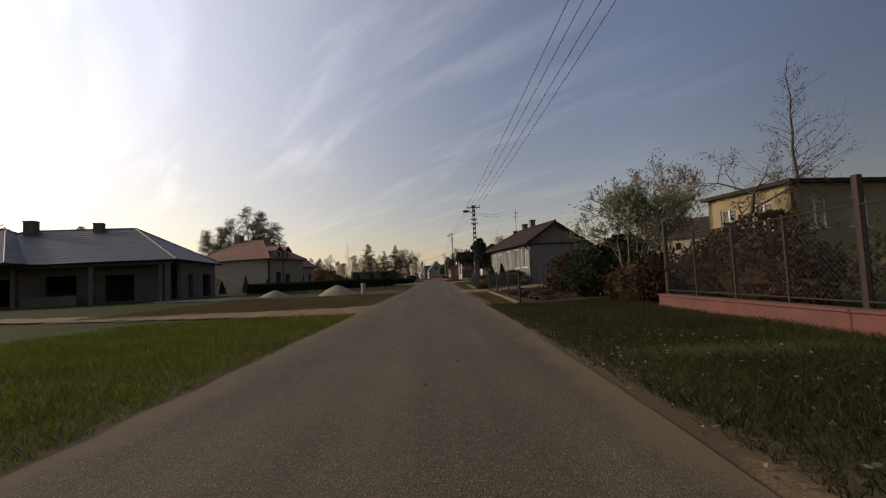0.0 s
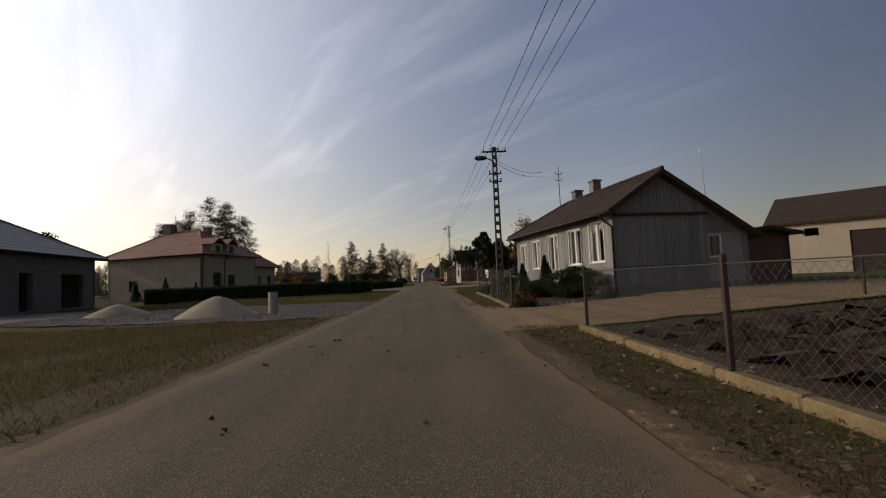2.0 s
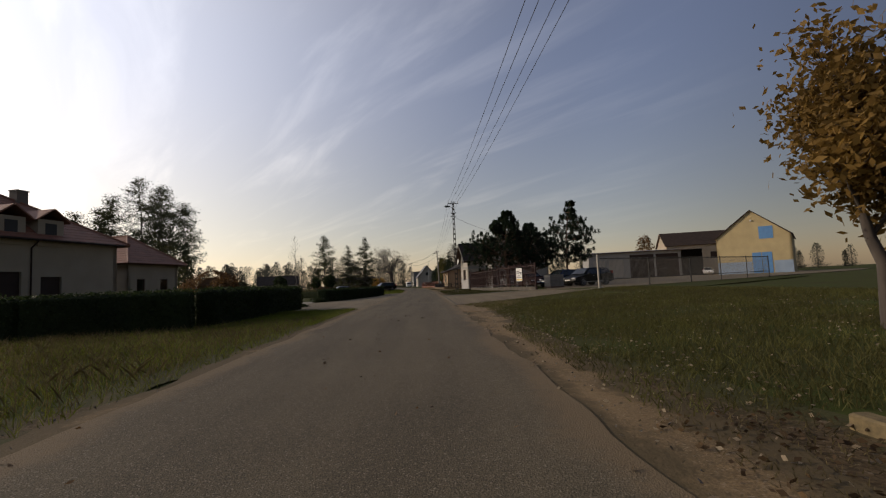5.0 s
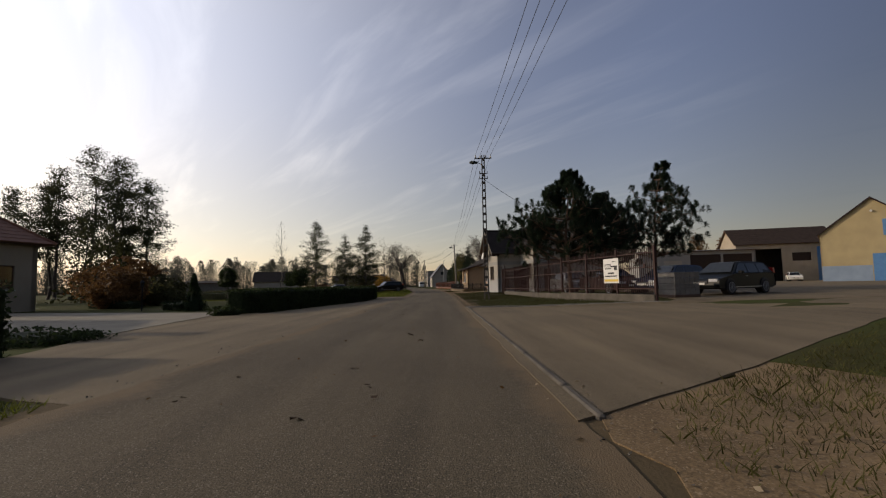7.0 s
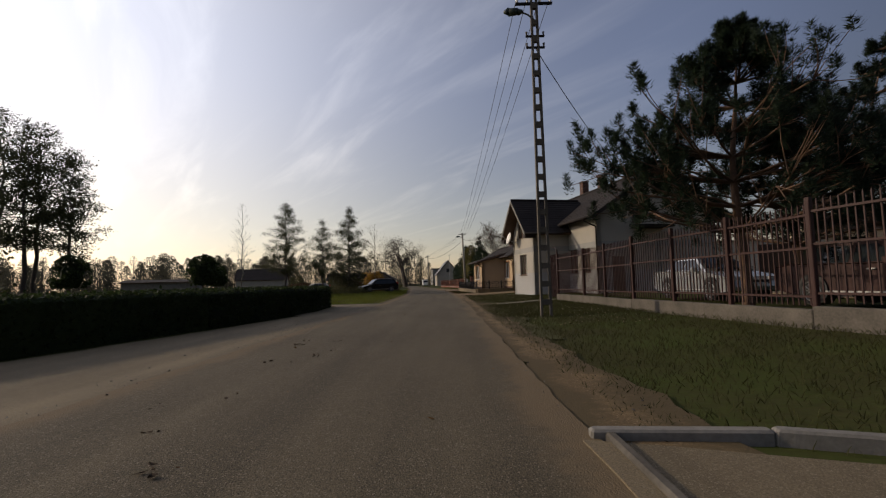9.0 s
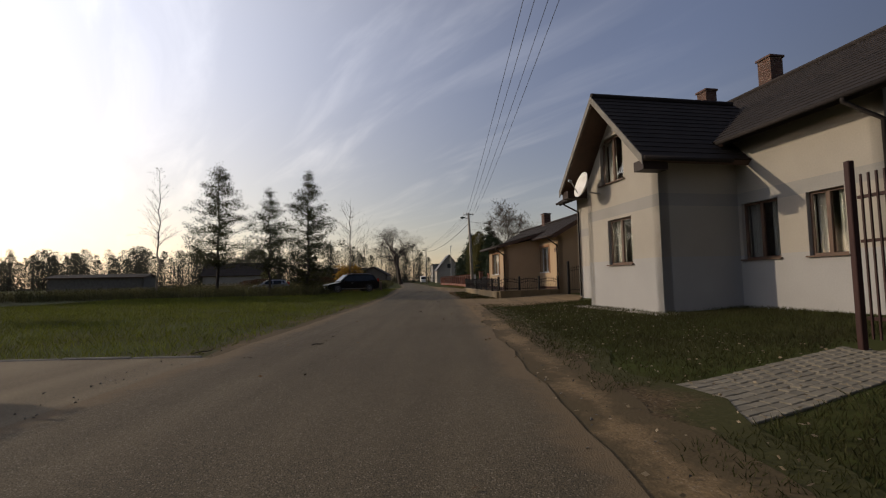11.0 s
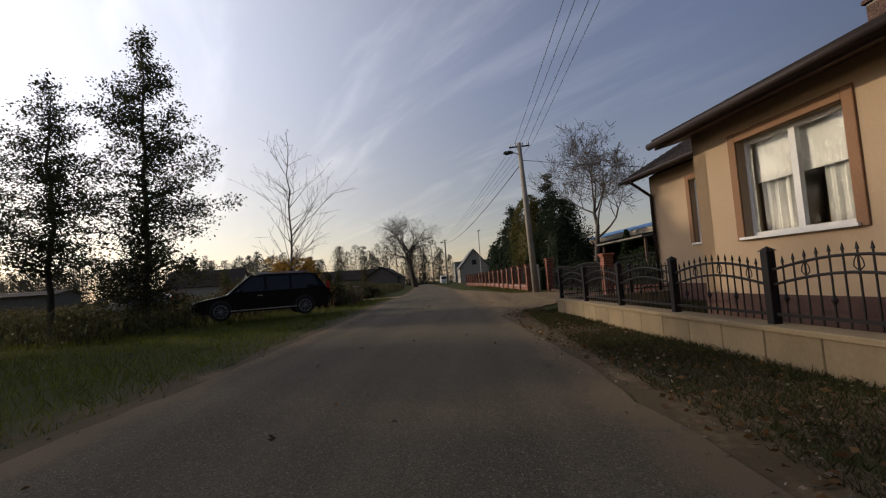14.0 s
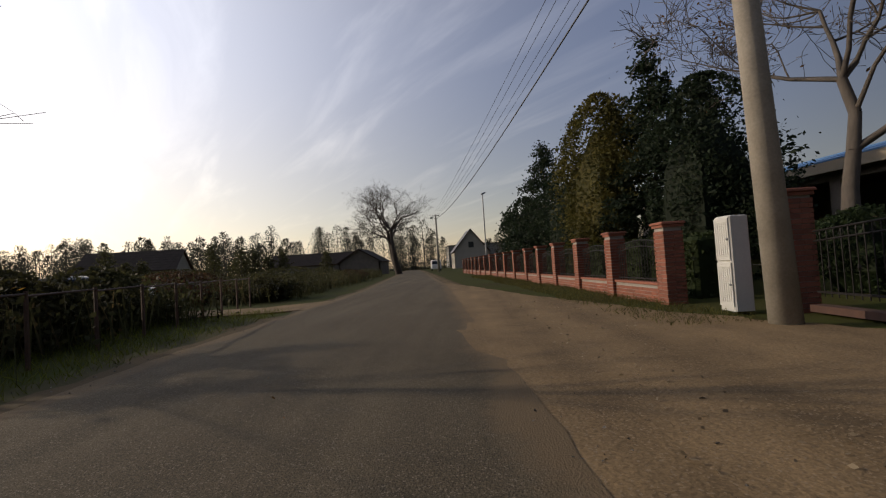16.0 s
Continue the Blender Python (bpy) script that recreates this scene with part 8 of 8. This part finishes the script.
for i, (x, y, rx, ry, h) in enumerate(((-9.2, 150, 1.6, 2, 1.2), (-12.5, 158, 2.2, 2.5, 1.5), (-16, 164, 2.6, 2.6, 1.6), (-14.5, 176, 3, 4, 1.7), (-10.2, 145.5, 1.3, 1.3, 1.2), (-20, 170, 3, 3, 1.9), (-16, 190, 3.4, 5, 1.7), (-22, 152, 2.4, 2.4, 1.6), (-8.2, 146.6, 1.2, 1.3, 1.25), (-8.9, 149.2, 1.3, 1.2, 1.5), (-7.4, 144.2, 0.9, 1.1, 0.95), (-10.4, 148.0, 1.5, 1.4, 1.6), (-11.4, 153.4, 1.6, 1.2, 1.5), (-13.0, 147.5, 1.8, 1.6, 1.7), (-8.6, 158.2, 1.4, 1.8, 1.0), (-10.5, 166.0, 1.7, 2.6, 1.1), (-11.6, 184.0, 1.8, 4.0, 1.2))):
    bush("shrub", x, y, rx, ry, h, ("weed", "russet_leaf", "bramble")[i % 3], "rough wild shrub among the weeds", 5600, 0.06, 100 + i)
ff = thing("field_fence", "old wooden fence with a top rail in the weeds", "fence")
for i in range(9):
    part("post", Geo().tube((-5.6 - i * 0.28, 143.2 + i * 1.5, -0.1), (-5.6 - i * 0.28, 143.2 + i * 1.5, 1.02), 0.032, 0.028, 6), "brown_wood", ff)
    if i:
        part("rail", Geo().tube((-5.6 - (i - 1) * 0.28, 143.2 + (i - 1) * 1.5, 0.95), (-5.6 - i * 0.28, 143.2 + i * 1.5, 0.98), 0.02, 0.018, 6), "brown_wood", ff)


def turf(name, label, inside, n, box, mat, seed, h=0.09, width=0.005):
    """Short grass as single bent blades over a stretch of verge."""
    rnd = random.Random(seed)
    g = Geo()
    x0, x1, y0, y1 = box
    made = 0
    while made < n:
        x, y = rnd.uniform(x0, x1), rnd.uniform(y0, y1)
        made += 1
        k = noise.noise((x * 0.45, y * 0.45, seed))
        if not inside(x, y) or k < -0.5 + rnd.gauss(0, 0.12):
            continue
        t = 0.72 * h * rnd.uniform(0.5, 1.5) * (1 + 0.8 * max(0, k))
        o = Vector((x, y, rise(x, y) - 0.05))
        a = Vector((rnd.uniform(-1, 1), rnd.uniform(-1, 1), 0)).normalized() * width
        d = Vector((rnd.gauss(0, 0.4), rnd.gauss(0, 0.4), 1)) * (t + 0.03)
        g.add([o - a, o + a, o + d * 0.55 + a * 0.7, o + d + Vector((d.x, d.y, 0)) * 0.3, o + d * 0.55 - a * 0.7], [(0, 1, 2, 3, 4)])
    ob = part(name, g, mat, None)
    return tagged(ob, label, "grass", kind="stuff")


right_verge = lambda lo, hi: (lambda x, y: lo < x - bend(y) < hi)
turf("grass", "short green verge grass", right_verge(2.02, 6.2), 80000, (1.7, 6.4, -2, 15), "dull_blade", 1)
turf("grass", "dry thin verge grass beside the kerb", lambda x, y: 2.3 < x - bend(y) and x < 2.7 + (y - 15) * 0.035, 16000, (2.0, 3.2, 15, 27), "dry_blade", 2, 0.05)
turf("grass", "dry thin verge grass beside the front garden", lambda x, y: 2.4 < x - bend(y) and x < 3.0 + (y - 33) * 0.03, 9000, (2.0, 3.6, 33, 47), "dry_blade", 3, 0.05)
turf("grass", "green grass slope before the yard", lambda x, y: x - bend(y) > 3.0 + 0.9 * noise.noise((x, y * 0.6, 3)) - max(0, 56 - y) * 0.12 and y < 64.5 + (x - 2) * 0.72, 110000, (2.4, 14, 47, 72), "slope_blade", 4, 0.1)
turf("grass", "green grass wedge before the yard fence", lambda x, y: x - bend(y) > 2.5 and (y > 81.2 - (x - 2) * 0.36), 22000, (2.4, 8.6, 79, 98), "dull_blade", 5, 0.06)
turf("grass", "green lawn before the rendered house", lambda x, y: x - bend(y) > 2.6 and abs(y - 98.78 - (x - 2.5) * 0.53) > 0.66, 80000, (2.6, 9.5, 91, 114), "dull_blade", 6, 0.06)
turf("grass", "thin verge grass before the sandstone wall", lambda x, y: 2.4 < x - bend(y) and x < 3.9 - (y - 119.4) * 0.11, 44000, (1.9, 4.0, 119.5, 133), "dull_blade", 7, 0.06)
turf("grass", "green grass before the brick pillar", lambda x, y: x < 6.2 and x > 2.4 + max(0, y - 132) * 0.6, 30000, (2.3, 6.2, 128.5, 135.5), "dull_blade", 8, 0.08)
turf("grass", "green grass along the brick fence", lambda x, y: 4.7 + 0.4 * noise.noise((x, y * 0.5, 2)) < x - bend(y) < 6.2, 30000, (0.5, 5, 145, 175), "slope_blade", 9, 0.1)
turf("grass", "green grass on the verge", lambda x, y: x - bend(y) < -2.08, 90000, (-9, -2, -2, 14), "blade", 10, 0.12)
turf("grass", "dry brown grass on the verge", lambda x, y: x - bend(y) < -2.2, 60000, (-14, -2, 17.8, 31.5), "dry_blade", 11, 0.09)
turf("grass", "green grass before the clipped hedge", lambda x, y: x - bend(y) < -2.3 and y < 56 + max(0, (x + 12) * 0.42), 60000, (-18, -2, 43, 60), "blade", 12, 0.11)
turf("grass", "tall dry grass before the clipped hedge", lambda x, y: x - bend(y) < -2.6 and y < 56 + max(0, (x + 12) * 0.42), 30000, (-18, -2, 43, 60), "dry_blade", 22, 0.2)
turf("grass", "green grass beside the hedge", lambda x, y: x - bend(y) < -2.4 and x > -5.8 and y < 65.6, 22000, (-5.9, -2, 57, 67), "blade", 13, 0.11)
turf("grass", "bright green grass before the alders", lambda x, y: x - bend(y) < -2.4 and y > 102.05, 110000, (-24, -2, 99, 132), "blade", 14, 0.11)
turf("grass", "green grass beside the parked car", lambda x, y: x - bend(y) < -2.6, 24000, (-12, -2, 131, 152), "blade", 15, 0.13)


def litter(name, label, n, box, inside, mat, seed, size=0.03):
    rnd = random.Random(seed)
    g = Geo()
    x0, x1, y0, y1 = box
    for _ in range(n):
        x, y = rnd.uniform(x0, x1), rnd.uniform(y0, y1)
        if inside(x, y):
            leaf_quads(g, (x, y, rise(x, y) + 0.012), 1, (0.0, 0.0, 0.006), size, rnd, 0.85)
    return tagged(part(name, g, mat, None), label, "fallen leaves", kind="stuff")


litter("fallen_leaves", "pale dry leaves fallen along the verge", 3400, (1.5, 5.5, -2, 27), right_verge(2.0, 4.6), "dry_leaf", 1, 0.021)
litter("fallen_leaves", "brown leaves lying thick along the kerb", 6000, (1.8, 3.6, 13, 47), lambda x, y: 2.3 < x - bend(y) < 3.5 and not 26 < y < 32, "brown_leaf", 16, 0.024)
litter("fallen_leaves", "pale dry leaves fallen along the verge", 2600, (1.6, 4.5, 31, 66), right_verge(2.0, 4.0), "dry_leaf", 2, 0.021)
litter("fallen_leaves", "pale dry leaves fallen along the verge", 3000, (1.6, 7.5, 88, 120), right_verge(2.1, 6.0), "dry_leaf", 3, 0.019)
litter("fallen_leaves", "pale dry leaves fallen along the verge", 2600, (1.0, 5.0, 119, 150), right_verge(1.9, 4.6), "dry_leaf", 4, 0.02)
litter("fallen_leaves", "pale dry leaves fallen over the grass slope", 2600, (2.6, 11, 47, 70), lambda x, y: x - bend(y) > 2.5 and y < 63 + (x - 2) * 0.72, "dry_leaf", 6, 0.022)
litter("fallen_leaves", "brown leaves lying thick before the sandstone wall", 2600, (1.4, 4.2, 119, 133), lambda x, y: 2.2 < x - bend(y) and x < 3.9 - (y - 119.4) * 0.11, "rust_leaf", 7, 0.028)
cl = Geo()
crumb = random.Random(29)
for _ in range(170):
    y = crumb.uniform(14, 138)
    x, s = bend(y) + crumb.gauss(-0.4, 0.8), crumb.uniform(0.008, 0.03)
    if abs(x - bend(y)) > 2:
        continue
    for _ in range(crumb.randint(1, 4)):
        c = Vector((x + crumb.gauss(0, 0.05), y + crumb.gauss(0, 0.06), s * 0.3))
        o = [c + Vector((crumb.uniform(-1, 1) * 1.5, crumb.uniform(-1, 1) * 1.5, crumb.uniform(-0.3, 0.8))) * s for _ in range(5)]
        cl.add(o, [(0, 1, 2), (0, 3, 1), (1, 3, 2), (2, 3, 0), (0, 1, 4), (1, 2, 4), (2, 0, 4)])
tagged(part("mud_clods", cl, "soil", None), "small dark clods of mud dropped on the road", "mud", kind="stuff")
for x, y, turn, length in ((-0.72, 18.3, 12, 0.22), (-0.55, 39.4, -20, 0.16), (-0.9, 103.0, 30, 0.2), (-2.5, 102.4, 60, 0.35), (0.3, 44.0, 70, 0.12)):
    solid("twig", Geo().path([(-length / 2, 0, 0.006), (-length * 0.1, 0.02, 0.018), (length * 0.2, -0.012, 0.012), (length / 2, 0.02, 0.02)], 0.009, 5), "bark", "dark broken twig lying on the asphalt", "twig", "twigs on the road", at=pose(x, y, 0, 0, 0, turn))
ru = Geo()
for k in range(5):
    off = (-1.15, -0.8, -0.1, 0.35, 0.95)[k]
    line = [(-2.3 - i * 0.25, 15.6 + i * 0.062 + off + 0.35 * noise.noise((i * 0.13, k * 3.1, 0)), 0.03 * (0.2 + 1.6 * noise.noise((i * 0.5, k, 2)))) for i in range(50)]
    for (xa, ya, za), (xb, yb_, zb) in zip(line, line[1:]):
        w = 0.09 + 0.05 * noise.noise((xa, k, 7))
        ru.add([(xa, ya - w, -0.02), (xa, ya, za), (xa, ya + w, -0.02), (xb, yb_ - w, -0.02), (xb, yb_, zb), (xb, yb_ + w, -0.02)], [(0, 3, 4, 1), (1, 4, 5, 2)])
tagged(part("ruts", ru, "sand", None), "ridges of mud pressed up by tyres", "mud", kind="stuff")
litter("fallen_leaves", "small dark leaves scattered over the road", 420, (-2.6, 2.2, 0, 150), lambda x, y: abs(x - bend(y)) < 2.0, "rust_leaf", 5, 0.022)
rd = random.Random(3)
pb = Geo()
for _ in range(5200):
    y = rd.uniform(0, 150)
    side = rd.choice((-1, 1))
    x = bend(y) + side * (2.05 + abs(rd.gauss(0, 0.45)))
    s = rd.uniform(0.006, 0.02)
    c = Vector((x, y, rise(x, y) - 0.006 + s * 0.3))
    o = [c + Vector((rd.uniform(-1, 1), rd.uniform(-1, 1), rd.uniform(-0.5, 1))).normalized() * s for _ in range(4)]
    pb.add(o, [(0, 1, 2), (0, 3, 1), (1, 3, 2), (2, 3, 0)])
tagged(part("pebbles", pb, "gravel", None), "small pebbles along the edges of the road", "gravel", kind="stuff")
M["stone_grit"] = material("stone_grit", (0.19, 0.175, 0.15), (0.11, 0.10, 0.088), 0.95, 3, 40, 0.3, spread=0.35, spec=0.1)
gv = Geo()
for _ in range(26000):
    x, y = rd.uniform(-16, -2.2), rd.uniform(31.5, 44.5)
    if y < 31.8 + max(0, -x - 4.5) * 0.26 or y > 42.4 + max(0, -x - 5) * 0.28:
        continue
    s = rd.uniform(0.008, 0.03)
    c = Vector((x, y, s * 0.25))
    o = [c + Vector((rd.uniform(-1, 1), rd.uniform(-1, 1), rd.uniform(-0.5, 1))).normalized() * s for _ in range(4)]
    gv.add(o, [(0, 1, 2), (0, 3, 1), (1, 3, 2), (2, 3, 0)])
tagged(part("rubble", gv, "stone_grit", None), "loose grey gravel stones over the yard", "gravel", kind="stuff")
fu = Geo()
for i in range(11):
    for k in range(46):
        x, y = 3.6 + k * 0.3, 16.2 + i * 0.85 + k * 0.02
        if x > 15 or y > 25.6 + (x - 3) * 0.2:
            continue
        fu.add([(x + rd.gauss(0, 0.03), y + q + rd.gauss(0, 0.05), rise(x, y) + z + rd.gauss(0, 0.03)) for q, z in ((-0.36, 0.0), (-0.12, 0.14), (0.1, 0.13), (0.34, 0.0))] + [(x + 0.33, y + q + rd.gauss(0, 0.04), rise(x, y) + z + rd.gauss(0, 0.03)) for q, z in ((-0.36, 0.0), (-0.12, 0.14), (0.1, 0.13), (0.34, 0.0))], [(0, 4, 5, 1), (1, 5, 6, 2), (2, 6, 7, 3)])
tagged(part("furrows", fu, "soil", None), "dug clods of dark soil in rough furrows", "soil", kind="stuff")

# block paving of the path to the gate
pv = thing("paved_path", "narrow path of grey concrete paving blocks", "path", kind="structure")
blk = Geo().bevel_box(0.003, 0.197, 0.003, 0.102, -0.1, -0.026, 0.006).mesh("paving_block")
blk.materials.append(M["paving"])
m, length = along((2.5, 98.78), (6.6, 100.95))
tilt = random.Random(61)
for i in range(int(length / 0.2)):
    for k in range(10):
        b = new("paving_block", blk)
        b.parent = pv
        x = i * 0.2 + (0.1 if k % 2 else 0)
        q = m @ Vector((x, -0.52 + k * 0.105, 0))
        b.matrix_basis = Matrix.Translation((0, 0, rise(q.x, q.y) + tilt.uniform(-0.003, 0.003))) @ m @ pose(x, -0.52 + k * 0.105, 0, tilt.gauss(0, 0.6), tilt.gauss(0, 0.6), 0)
